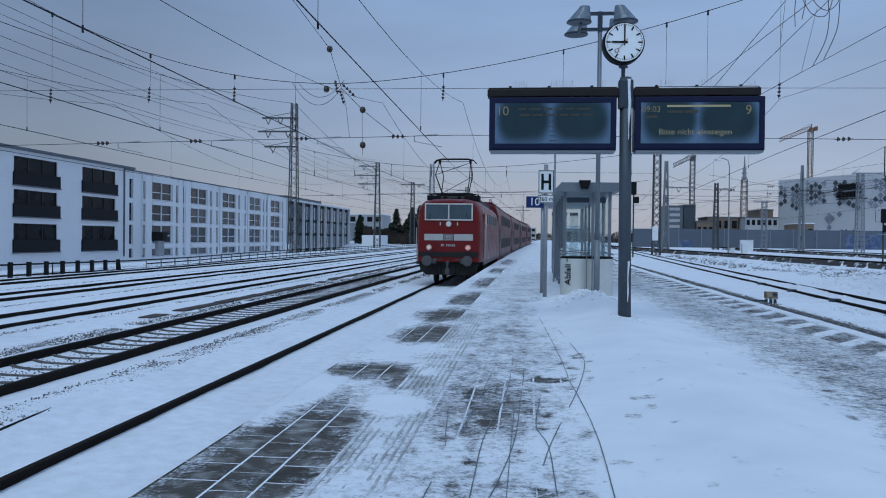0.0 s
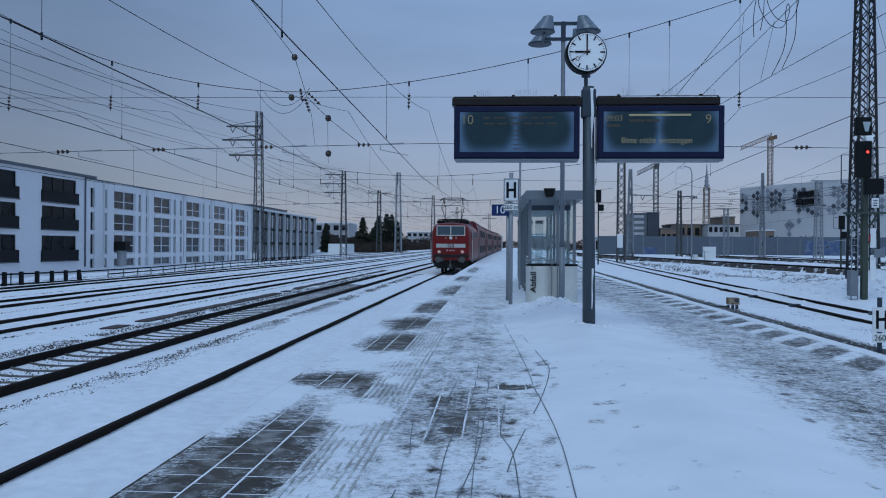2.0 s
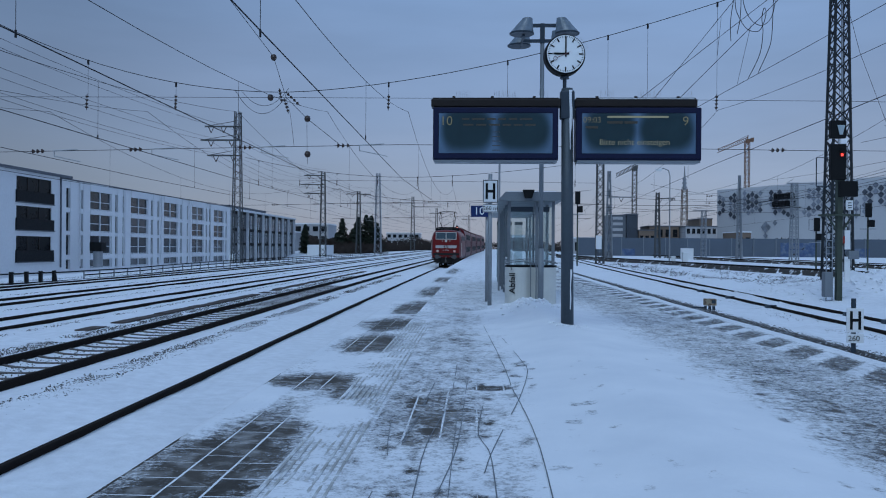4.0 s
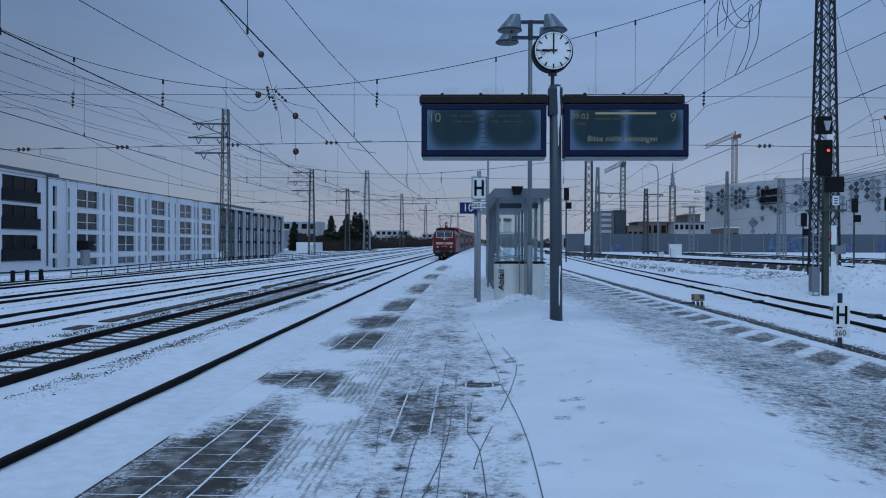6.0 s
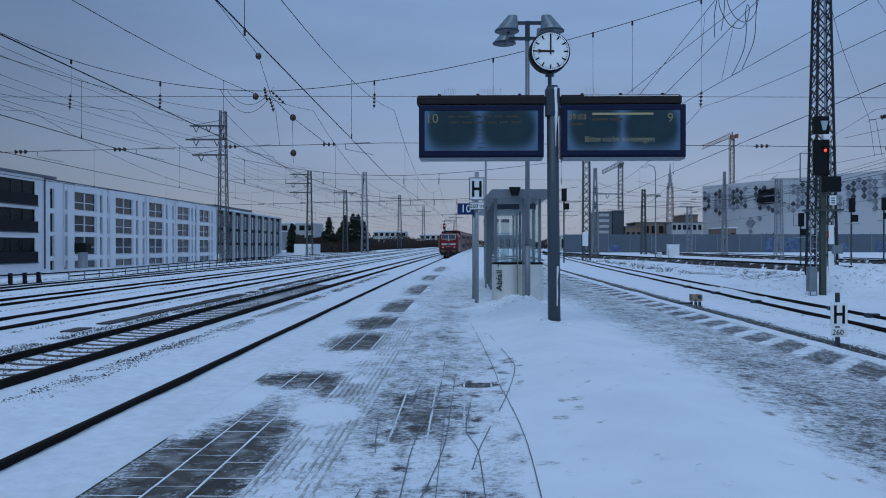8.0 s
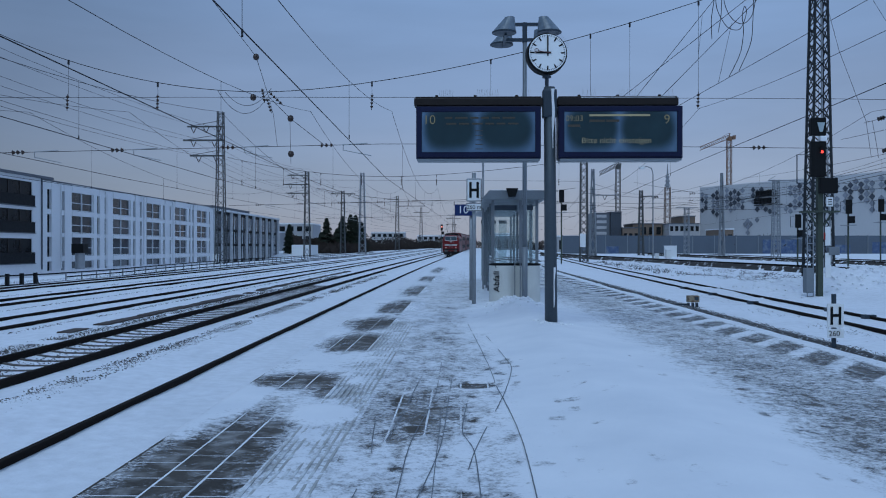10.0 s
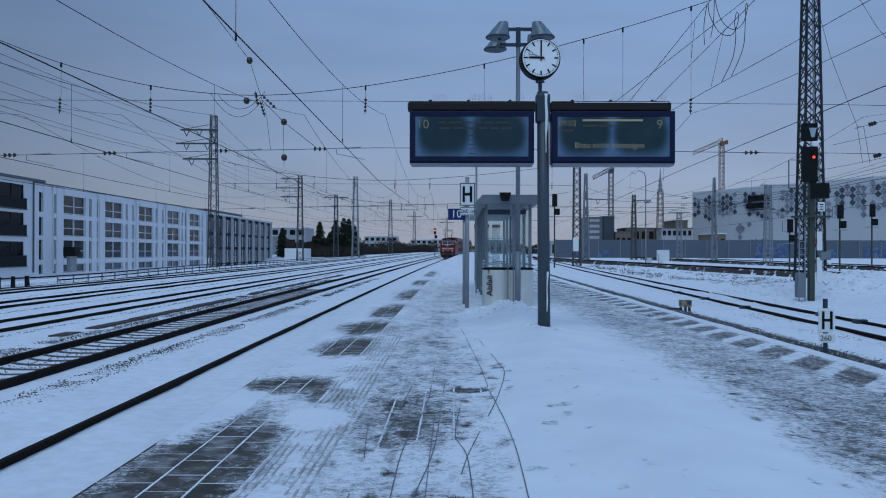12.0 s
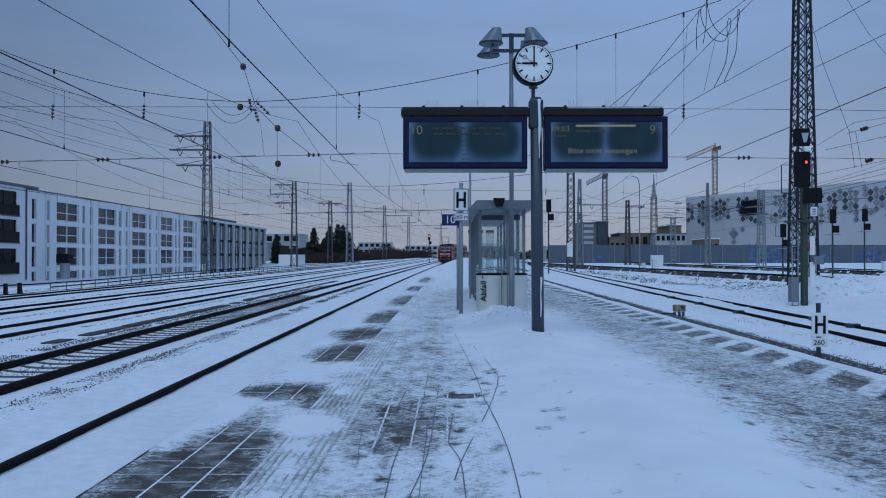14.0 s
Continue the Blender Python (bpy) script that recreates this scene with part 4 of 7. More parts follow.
def shelter():
    x0, x1, y0, y1, h = 0.83, 1.90, 20.0, 31.0, 2.45
    e = base("waiting_shelter", Matrix(), "grey steel waiting shelter with glass walls", "shelter")
    bm = bmesh.new()
    vs = []
    for y in (y0 - 0.25, 25.5, y1 + 0.2):
        vs.append([bm.verts.new(bend(x, y, z)) for x, z in ((x0 - 0.28, h), (x0 - 0.1, h + 0.2), (x1 + 0.22, h + 0.2), (x1 + 0.26, h + 0.02), (x1, h - 0.02), (x0, h - 0.02))])
    for a, b in zip(vs, vs[1:]):
        for k in range(6):
            bm.faces.new((a[k], a[(k + 1) % 6], b[(k + 1) % 6], b[k]))
    bm.faces.new(vs[0])
    bm.faces.new(vs[-1][::-1])
    part("roof", bm, GREY_STEEL, e)
    part("snow_cover", boxed(x0, x1 + 0.1, y0 - 0.1, y1, h + 0.2, h + 0.23, 0.01), SNOW, e, "thin snow on the roof")

    def post(x, y, w=0.036):
        bm = bmesh.new()
        p = bend(x, y, 0)
        box(bm, p[0] - w, p[0] + w, y - w, y + w, -0.08, h, 0.008)
        part("post", bm, GREY_STEEL, e)
    ys = [y0, 21.8, 23.6, 25.4, 27.2, 29.0, y1]
    for y in ys:
        post(x0, y)
        post(x1, y)
    post(1.50, y0, 0.035)
    for a, b in zip(ys, ys[1:]):
        for x in (x0, x1):
            if x == x0 and a in (23.6, 25.4):
                continue
            p = bend(x, a, 0)
            o = part("pane", boxed(p[0] - 0.006, p[0] + 0.006, a + 0.05, b - 0.05, 0.28, h - 0.1), PANE, e)
            o.visible_shadow = False
            part("rail", boxed(p[0] - 0.025, p[0] + 0.025, a + 0.05, b - 0.05, 0.22, 0.28), GREY_STEEL, e)
    for a, b in ((x0, 1.50), (1.50, x1)):
        for y in (y0, y1):
            o = part("pane", boxed(a + 0.05, b - 0.05, y - 0.006, y + 0.006, 0.28, h - 0.14), PANE, e)
            o.visible_shadow = False
            part("rail", boxed(a + 0.05, b - 0.05, y - 0.025, y + 0.025, 0.22, 0.28), GREY_STEEL, e)
            part("rail", boxed(a + 0.05, b - 0.05, y - 0.03, y + 0.03, h - 0.26, h - 0.14), DARK_STEEL, e)
    # striped manifestation marks on the end pane, and a bench seen through it
    for k in range(8):
        part("marker_stripe", boxed(x0 + 0.02, x0 + 0.03, 20.3, 21.6, 0.4 + 0.09 * k, 0.44 + 0.09 * k), WHITE, e)
        part("marker_stripe", boxed(x1 + 0.02, x1 + 0.28, y0 - 0.012, y0 - 0.007, 0.3 + 0.09 * k, 0.345 + 0.09 * k), WHITE, e)
    bm = bmesh.new()
    prism(bm, [(1.24, 2.50), (1.40, 2.50), (1.46, 2.70), (1.18, 2.70)], y0 - 0.42, y0 - 0.252)
    fl = part("floodlight", bm, BLACK, e, "small black floodlight on the fascia")
    b = base("bench", pose(1.5, 26, 0), "grey wire bench inside the shelter", "bench")
    for k in range(6):
        part("seat_slat", boxed(-0.2 + 0.07 * k, -0.15 + 0.07 * k, -2.2, 2.2, 0.43, 0.46), GREY_STEEL, b)
    for k in range(4):
        part("back_slat", boxed(0.26, 0.29, -2.2, 2.2, 0.52 + 0.1 * k, 0.58 + 0.1 * k), GREY_STEEL, b)
    for y in (-1.8, 0, 1.8):
        part("leg", boxed(-0.03, 0.03, y - 0.03, y + 0.03, -0.05, 0.43), DARK_STEEL, b)


shelter()


def waste_bin():
    cx, y = 1.29, 18.9
    e = base("waste_bin", pose(*bend(cx, y, 0)), "off-white three-part waste bin with dark rim", "waste bin")

    def pod(x, r, z0, z1):
        bm = bmesh.new()
        lathe(bm, [(r * 0.97, z0), (r, z0 + 0.04), (r, z1 - 0.03), (r * 0.98, z1)], 30, (x, 0, 0))
        return bm
    for k, x in enumerate((-0.27, 0.27)):
        o = part("container", pod(x, 0.32, -0.05, 0.86), BIN_WHITE, e, smooth=False)
        bm = bmesh.new()
        lathe(bm, [(0.31, 0.86), (0.325, 0.87), (0.325, 0.90), (0.29, 0.91)], 30, (x, 0, 0))
        part("rim", bm, BLACK, o, "dark rim")
    bm = bmesh.new()
    pts = [(-0.60 + 0.1 * k, -0.15, 0.95 + 0.06 * math.sin(math.pi * k / 12)) for k in range(13)]
    wire_line(bm, pts, 0.012)
    pts = [(-0.60 + 0.1 * k, 0.2, 0.97 + 0.08 * math.sin(math.pi * k / 12)) for k in range(13)]
    wire_line(bm, pts, 0.012)
    part("hood", bm, GREY_STEEL, e)
    for x in (-0.02, 0.10):
        part("upright", boxed(x - 0.010, x + 0.010, -0.35, -0.3, -0.05, 1.0, 0.008), GREY_STEEL, e)
    w = writing("bin_text", "Abfall", 0.21, pose(-0.43, -0.295, 0.50, 0, -90, -30), BLACK, e, 0.006)
    bm = bmesh.new()
    wire_line(bm, [(-0.47, -0.275, 0.80), (-0.44, -0.285, 0.82), (-0.47, -0.275, 0.85), (-0.44, -0.285, 0.87)], 0.008)
    part("arrow_mark", bm, BLACK, e)


waste_bin()


def thin_post():
    e = base("loudspeaker_post", pose(*bend(0.70, 24.5, 0)), "thin grey post with a small loudspeaker", "post")
    bm = bmesh.new()
    rod(bm, (0, 0, -0.06), (0, 0, 4.6), 0.03, 10)
    part("post", bm, GALVANISED, e)
    part("loudspeaker", boxed(-0.1, 0.1, -0.25, -0.03, 4.2, 4.4, 0.02), GREY_STEEL, e)


thin_post()

# ---- snow and paving on the platform ----
COLS_LEFT = [(-1.94, -1.605), (-1.605, -1.365), (-1.365, -1.105)]
COLS_MID = [(-0.70 + 0.25 * k, -0.45 + 0.25 * k) for k in range(7)]
ROW = 0.325


def blob(x, y, cx, cy, rx, ry):
    d = ((x - cx) / rx) ** 2 + ((y - cy) / ry) ** 2
    return math.exp(-d * d)


FEET = []
_rg = random.Random(21)
for _ in range(70):
    FEET.append((_rg.uniform(0.35, 1.5), _rg.uniform(3.0, 9.2), _rg.uniform(0.035, 0.06), _rg.uniform(0.06, 0.11), _rg.uniform(0.5, 1.1)))
for _ in range(40):
    FEET.append((_rg.uniform(1.6, 3.2), _rg.uniform(3.0, 9.2), _rg.uniform(0.03, 0.05), _rg.uniform(0.05, 0.1), _rg.uniform(0.5, 1.0)))
for _ in range(60):
    FEET.append((_rg.uniform(-0.7, 0.6), _rg.uniform(3.0, 9.2), _rg.uniform(0.03, 0.05), _rg.uniform(0.05, 0.1), _rg.uniform(0.4, 0.9)))


def footprints(x, y):
    if not 2.8 < y < 9.4:
        return 0.0
    return sum(g * math.exp(-((x - a) / p) ** 2 - ((y - b) / q) ** 2) for a, b, p, q, g in FEET if abs(x - a) < 0.15 and abs(y - b) < 0.3)


def bare(x, y):
    """How far the paving is swept bare: 0 under full snow, 1 on open slabs."""
    n1 = noise.noise((x * 2.3, y * 0.9, 5.0))
    n2 = noise.noise((x * 7.0, y * 3.2, 2.0))
    n3 = noise.noise((x * 15.0, y * 9.0, 8.0))
    b = 0.0
    if x < -0.6:
        b += 1.12 * blob(x, y, -1.42, 4.85, 0.40, 1.15)
        b += 0.80 * blob(x, y, -1.38, 3.3, 0.36, 0.9)
        b += 1.15 * blob(x, y, -1.50, 7.75, 0.42, 0.55)
        b += 0.9 * blob(x, y, -1.05, 7.15, 0.26, 0.35)
        b += 1.12 * blob(x, y, -1.40, 10.9, 0.42, 1.15)
        b += 1.1 * blob(x, y, -1.45, 13.6, 0.5, 1.3)
        b += 0.95 * blob(x, y, -1.3, 17.5, 0.5, 2.0)
        b += 0.85 * blob(x, y, -1.3, 24.0, 0.5, 3.0) + 0.8 * blob(x, y, -1.3, 33.0, 0.5, 3.0) + 0.7 * blob(x, y, -1.3, 45.0, 0.5, 6.0)
        b += 0.42 * blob(x, y, -1.8, 6.0, 0.22, 5.0)
        b += 0.42 * blob(x, y, -1.50, 6.2, 0.32, 0.9)
        if x < -1.6:
            b += 0.16 if y < 5.35 else -0.30 - 0.25 * blob(x, y, -1.8, 6.6, 0.4, 1.2)
        b -= 0.7 * blob(x, y, -0.98, 6.15, 0.26, 0.32) + 0.3 * blob(x, y, -1.75, 6.7, 0.2, 0.6)
    if -1.2 < x < 1.2:
        b += 0.26 * blob(x, y, -0.42, 6.3, 0.50, 1.15)
        b += 0.29 * blob(x, y, -0.3, 5.2, 0.75, 2.4)
        b += 0.95 * blob(x, y, 0.20, 7.45, 0.22, 0.16)
        b += 0.31 * blob(x, y, -0.2, 9.0, 0.9, 3.5) + 0.28 * blob(x, y, -0.4, 15.0, 0.9, 6.0) + 0.25 * blob(x, y, -0.3, 30.0, 0.9, 12.0)
    if x > 1.3:
        edge = 2.0 - 0.16 * max(0.0, 6.8 - y) + 0.3 * n1
        if x > edge:
            b += (0.49 + 0.034 * max(0.0, 11 - y)) * min(1.0, (x - edge) / 0.9)
        if 3.78 < x < 4.60:
            # bare slabs of the edge strip, laid askew, one in each metre
            u = abs(((y - 1.3 * (x - 4.17) + 0.35) / 1.03) % 1.0 - 0.5)
            side = min(1.0, max(0.0, (x - 3.84) / 0.10)) * min(1.0, max(0.0, (4.52 - x) / 0.10))
            b += side * (0.60 * min(1.0, max(0.0, (0.36 - u) / 0.08)) - 0.32)
        if x > 4.50:
            b -= 0.5
    calm = 0.45 if x > 1.3 else 1.0
    b += calm * (0.26 * n1 + 0.24 * n2) + 0.12 * n3
    return b


def drift(x, y):
    """The long wind drift behind the post, highest round its foot and the bin."""
    if y < 12:
        c, w, h = 1.30 + 0.012 * (12 - y), 0.62, 0.11
    else:
        c, w, h = 1.3, 0.62, 0.11
    z = h * math.exp(-((x - c) / w) ** 2) * (1 if y < 14 else math.exp(-((y - 14) / 3.0) ** 2))
    z += 0.20 * math.exp(-(((x - 1.22) / 0.40) ** 2 + ((y - 15.8) / 1.7) ** 2))
    z += 0.10 * math.exp(-(((x - 0.95) / 0.30) ** 2 + ((y - 17.2) / 0.9) ** 2))
    z -= 0.03 * math.exp(-(((x - 1.5) / 0.22) ** 2 + ((y - 12.5) / 0.3) ** 2))
    return max(0, z)


def deck_snow(x, y):
    d = drift(x, y)
    b = bare(x, y) - 12 * d
    t = 0.009 + 0.019 * max(0.0, min(1.0, (0.30 - b) / 0.3)) if -1.12 < x < -0.69 else max(0.004, min(0.026, 0.022 - 0.03 * b))
    t += d - 0.012 * min(1.0, footprints(x, y)) * (d > 0.015)
    if d > 0.02:
        t += 0.006 * noise.noise((x * 3, y * 2, 9.0)) + 0.003 * noise.noise((x * 11, y * 9, 9.0))
    return t


sx = axis_steps([(PX0, 1.0, 0.035), (1.0, 2.3, 0.06), (2.3, PX1, 0.035)])
sy = axis_steps([(-69.9, -13.9, 8), (-13.9, 2.4, 1.6), (2.4, 9.5, 0.04), (9.5, 16, 0.075), (16, 30, 0.25), (30, 60, 0.8), (60, 230, 5)])


def edge_height(x, y):
    if x <= PX0 + 0.001 or x >= PX1 - 0.001:
        return -0.03
    return deck_snow(x, y)


snow = grid_object("snow_layer", sx, sy, edge_height, THIN_SNOW)
cover = snow.data.attributes.new("cover", "FLOAT", "POINT")
cover.data.foreach_set("value", [max(-0.06, min(1.6, 1.02 - 0.95 * max(-0.3, bare(x, y)) + 14 * drift(x, y) * (0.25 if footprints(x, y) > 0.3 else 1.0) - 0.6 * min(0.8, footprints(x, y)) + (0.5 if y < 2.4 else 0))) for y in sy for x in sx])
tagged(snow, "thin wind-blown snow lying on the platform", "snow", kind="structure")

# wheel marks pressed into the thin snow
SLUSH = surface("pressed_slush", (0.13, 0.145, 0.165), 0.5, vary=0.4, scale=8, fine=60, bump=0.2, dist=0.003)


def curl(pts, k=14):
    """A smooth run through the given points."""
    out = []
    q = [pts[0]] + list(pts) + [pts[-1]]
    for i in range(1, len(q) - 2):
        for j in range(k):
            t = j / k
            out.append(tuple(0.5 * (2 * q[i][a] + (q[i + 1][a] - q[i - 1][a]) * t + (2 * q[i - 1][a] - 5 * q[i][a] + 4 * q[i + 1][a] - q[i + 2][a]) * t * t
                                    + (3 * q[i][a] - q[i - 1][a] - 3 * q[i + 1][a] + q[i + 2][a]) * t ** 3) for a in range(2)))
    return out + [pts[-1]]


def tyre_mark(pts, w=0.0042):
    bm = bmesh.new()
    prev = None
    c = curl(pts)
    for i, (x, y) in enumerate(c):
        a, b = c[max(0, i - 1)], c[min(len(c) - 1, i + 1)]
        d = Vector((b[0] - a[0], b[1] - a[1]))
        if d.length < 1e-6:
            continue
        n = Vector((-d.y, d.x)).normalized() * w * (0.7 + 0.5 * abs(noise.noise((x * 6, y * 6, 1.5))))
        z = max(deck_snow(x, y), deck_snow(x + 0.03, y), deck_snow(x - 0.03, y), deck_snow(x, y + 0.04), deck_snow(x, y - 0.04)) + 0.002
        skip = noise.noise((x * 5, y * 2.2, 4.4)) > 0.22
        cur = (bm.verts.new(bend(x + n.x, y + n.y, z)), bm.verts.new(bend(x - n.x, y - n.y, z)))
        if prev and not skip:
            bm.faces.new((prev[0], prev[1], cur[1], cur[0]))
        prev = cur
    return tagged(link("tyre_mark", bm, SLUSH), "narrow wheel mark pressed into thin snow", "wheel mark", "wheel marks", "stuff")


tyre_mark([(0.16, 13.5), (0.33, 9.2), (0.37, 7.35), (0.40, 6.7), (0.44, 5.42), (0.43, 4.3), (0.40, 3.2)])
tyre_mark([(0.41, 11.4), (0.56, 8.8), (0.55, 8.1), (0.42, 6.94), (0.17, 5.27), (0.09, 4.6)])
tyre_mark([(0.10, 6.6), (0.06, 5.6), (0.13, 5.0), (0.15, 4.0), (0.16, 3.2)])
tyre_mark([(-0.16, 9.5), (-0.17, 7.0), (-0.27, 5.4), (-0.28, 4.2), (-0.27, 3.2)])
tyre_mark([(-0.02, 9.0), (-0.05, 6.8), (-0.08, 5.2), (-0.16, 4.2), (-0.28, 3.3)])
tyre_mark([(-0.10, 6.5), (-0.10, 5.0), (-0.10, 3.4)], 0.0032)
tyre_mark([(-0.33, 8.0), (-0.40, 6.2), (-0.46, 5.0), (-0.50, 4.1), (-0.52, 3.3)])
tyre_mark([(-0.36, 7.0), (-0.42, 5.5), (-0.50, 4.5)], 0.0032)
tyre_mark([(-0.58, 6.0), (-0.50, 5.0), (-0.38, 4.4)], 0.0032)


def slab_mesh(w, l, h=0.08, rib=False):
    bm = bmesh.new()
    g = 0.0045
    x, y = w / 2 - g, l / 2 - g
    c = 0.005
    lo = [bm.verts.new(v) for v in ((-x, -y, -h), (x, -y, -h), (x, y, -h), (-x, y, -h))]
    mid = [bm.verts.new(v) for v in ((-x, -y, -c), (x, -y, -c), (x, y, -c), (-x, y, -c))]
    top = [bm.verts.new(v) for v in ((-x + c, -y + c, 0), (x - c, -y + c, 0), (x - c, y - c, 0), (-x + c, y - c, 0))]
    for a, b in ((lo, mid), (mid, top)):
        for k in range(4):
            bm.faces.new((a[k], a[(k + 1) % 4], b[(k + 1) % 4], b[k]))
    bm.faces.new(top)
    if rib:
        n = 8
        for k in range(n):
            cx = -x + (k + 0.5) * 2 * x / n
            box(bm, cx - 0.008, cx + 0.008, -y + c, y - c, 0.0, 0.014)
    me = bpy.data.meshes.new("slab")
    bmesh.ops.recalc_face_normals(bm, faces=bm.faces)
    bm.to_mesh(me)
    bm.free()
    me.materials.append(TACTILE if rib else SLAB)
    return me


def paving():
    meshes = {}

    def lay(x0, x1, y, rib=False):
        key = (round(x1 - x0, 3), rib)
        if key not in meshes:
            meshes[key] = slab_mesh(x1 - x0, ROW if not rib else 0.4, rib=rib)
        o = new("tactile_slab" if rib else "slab", meshes[key])
        p = bend((x0 + x1) / 2, y, 0)
        o.matrix_world = pose(p[0], p[1], p[2] + random.uniform(-0.0015, 0.0015), random.uniform(-0.25, 0.25), random.uniform(-0.25, 0.25), 0)
        o.parent = platform
    for ci, (x0, x1) in enumerate(COLS_LEFT):
        y = 3.0 + (ci % 2) * ROW / 2
        while y < 12.4:
            lay(x0, x1, y)
            y += ROW
    for ci, (x0, x1) in enumerate(COLS_MID[:5]):
        y = 4.6 + (ci % 2) * ROW / 2
        while y < 8.9:
            lay(x0, x1, y)
            y += ROW
    y = 3.0
    while y < 14:
        lay(-1.105, -0.70, y, True)
        y += 0.4
    bm = bmesh.new()
    for a, b in ((PX0 + 0.01, 1.0),):
        for ya, yb in zip(PYS, PYS[1:]):
            if 0 <= ya < 60:
                bm.faces.new([bm.verts.new(bend(x, y, -0.0025)) for x, y in ((a, ya), (b, ya), (b, yb), (a, yb))])
    part("joint_snow", bm, SNOW, platform, "snow packed into the joints of the paving")
    # the rest of the paving
    bm = bmesh.new()

    def rest(x0, x1, ya, yb, step):
        y = ya
        while y < yb:
            p = bend((x0 + x1) / 2, y, 0)
            hw, hl = (x1 - x0) / 2 - 0.004, step / 2 - 0.004
            box(bm, p[0] - hw, p[0] + hw, y - hl, y + hl, p[2] - 0.08, p[2] + random.uniform(-0.002, 0.001))
            y += step
    for x0, x1 in COLS_LEFT:
        rest(x0, x1, 12.6, 60, ROW)
    for x0, x1 in COLS_MID:
        rest(x0, x1, 9.0, 30, ROW)
        rest(x0, x1, 2.4, 4.45, ROW)
    for x0, x1 in COLS_MID[5:]:
        rest(x0, x1, 4.6, 9.0, ROW)
    for k in range(9):
        rest(1.34 + 0.3 * k, 1.64 + 0.3 * k, 3, 36, ROW)
    for k in range(3):
        rest(4.08 + 0.213 * k, 4.293 + 0.213 * k, 3, 60, ROW * 2)
    o = part("paving_rest", bm, SLAB, platform)
    tagged(o, kind="stuff")


# ---- stones showing through the snow along the tracks ----
def stones(name, strips, label):
    verts, faces = [], []
    base_v = [(1, 0, 0), (-1, 0, 0), (0, 1, 0), (0, -1, 0), (0, 0, 1), (0, 0, -1)]
    base_f = [(0, 2, 4), (2, 1, 4), (1, 3, 4), (3, 0, 4), (2, 0, 5), (1, 2, 5), (3, 1, 5), (0, 3, 5)]
    for x0, x1, ya, yb, count, zz, lean, curved in strips:
        for _ in range(count):
            y = ya + (yb - ya) * random.random() ** 1.7
            x = x0 + (x1 - x0) * (random.random() + random.random()) / 2 + lean * y
            if noise.noise((x * 1.2, y * 0.8, 6.0)) < -0.30:
                continue
            s = random.uniform(0.006, 0.018)
            p = bend(x, y, zz) if curved else (x, y, zz)
            r = Euler((random.random() * 6, random.random() * 6, random.random() * 6)).to_matrix()
            k = len(verts)
            for v in base_v:
                w = r @ Vector((v[0] * s * random.uniform(0.7, 1.3), v[1] * s * random.uniform(0.7, 1.3), v[2] * s * random.uniform(0.6, 1.2)))
                verts.append((p[0] + w.x, p[1] + w.y, p[2] + w.z * 0.8))
            faces += [tuple(k + i for i in f) for f in base_f]
    me = bpy.data.meshes.new(name)
    me.from_pydata(verts, [], faces)
    me.materials.append(BALLAST)
    return tagged(new(name, me), label, "ballast", kind="stuff")


stones("ballast_stones", [(-6.25, -5.55, 5, 60, 11000, BED + 0.115, 0, True), (-9.7, -8.75, 8, 60, 11000, BED + 0.055, 0, True),
                          (-8.45, -7.1, 5, 32, 2400, BED + 0.02, 0, True), (7.75, 8.55, 8, 60, 9000, BED + 0.06, 0.0, True),
                          (8.2, 9.4, 8, 40, 1200, BED + 0.06, 0.047, False), (15, 20, 18, 60, 900, BED + 0.1, 0.047, False),
                          (-11.25, -10.85, 12, 95, 2600, BED + 0.06, 0, True), (-15.3, -14.95, 14, 95, 2400, BED + 0.06, 0, True),
                          (-19.8, -19.3, 16, 100, 2400, BED + 0.06, 0, True), (-25.0, -24.5, 18, 110, 2400, BED + 0.06, 0, True), (-27.4, -24.9, 34, 150, 6000, BED + 0.07, 0, True)],
       "dark ballast stones poking out of the snow")


def gravel_strip(x0, x1, ya, yb, label):
    verts, faces = [], []
    rg = random.Random(5)
    y, n = ya, 0
    while y < yb:
        w = 0.5 * (x1 - x0) * (0.8 + 0.35 * noise.noise((y * 0.9, 3.0, 0.0)))
        c = (x0 + x1) / 2 + 0.06 * noise.noise((y * 0.5, 8.0, 0.0))
        for k, u in enumerate((-1.0, -0.5, 0.0, 0.5, 1.0)):
            verts.append(bend(c + u * w, y, BED + 0.02 + 0.075 * (1 - u * u) + 0.02 * rg.random()))
        if n:
            for k in range(4):
                i = (n - 1) * 5 + k
                faces.append((i, i + 1, i + 6, i + 5))
        n += 1
        y += 0.12 + 0.004 * y
    me = bpy.data.meshes.new("gravel_strip")
    me.from_pydata(verts, [], faces)
    me.materials.append(GRAVEL_DARK)
    return tagged(new("gravel_strip", me), label, "ballast", kind="stuff")


gravel_strip(7.80, 8.32, 7, 90, "strip of dark gravel flecked with snow")


def buried_cable(pts, label):
    bm = bmesh.new()
    wire_line(bm, [bend(x, y, BED + 0.108 + 0.02 * noise.noise((x, y * 1.5, 1.0))) for x, y in curl(pts)], 0.014, 6)
    tagged(link("ground_cable", bm, BLACK), label, "cable", "ground cables")


buried_cable([(-5.50, 5.0), (-5.53, 8.0), (-5.66, 9.6), (-5.66, 10.9)], "dark cable lying half in the snow")


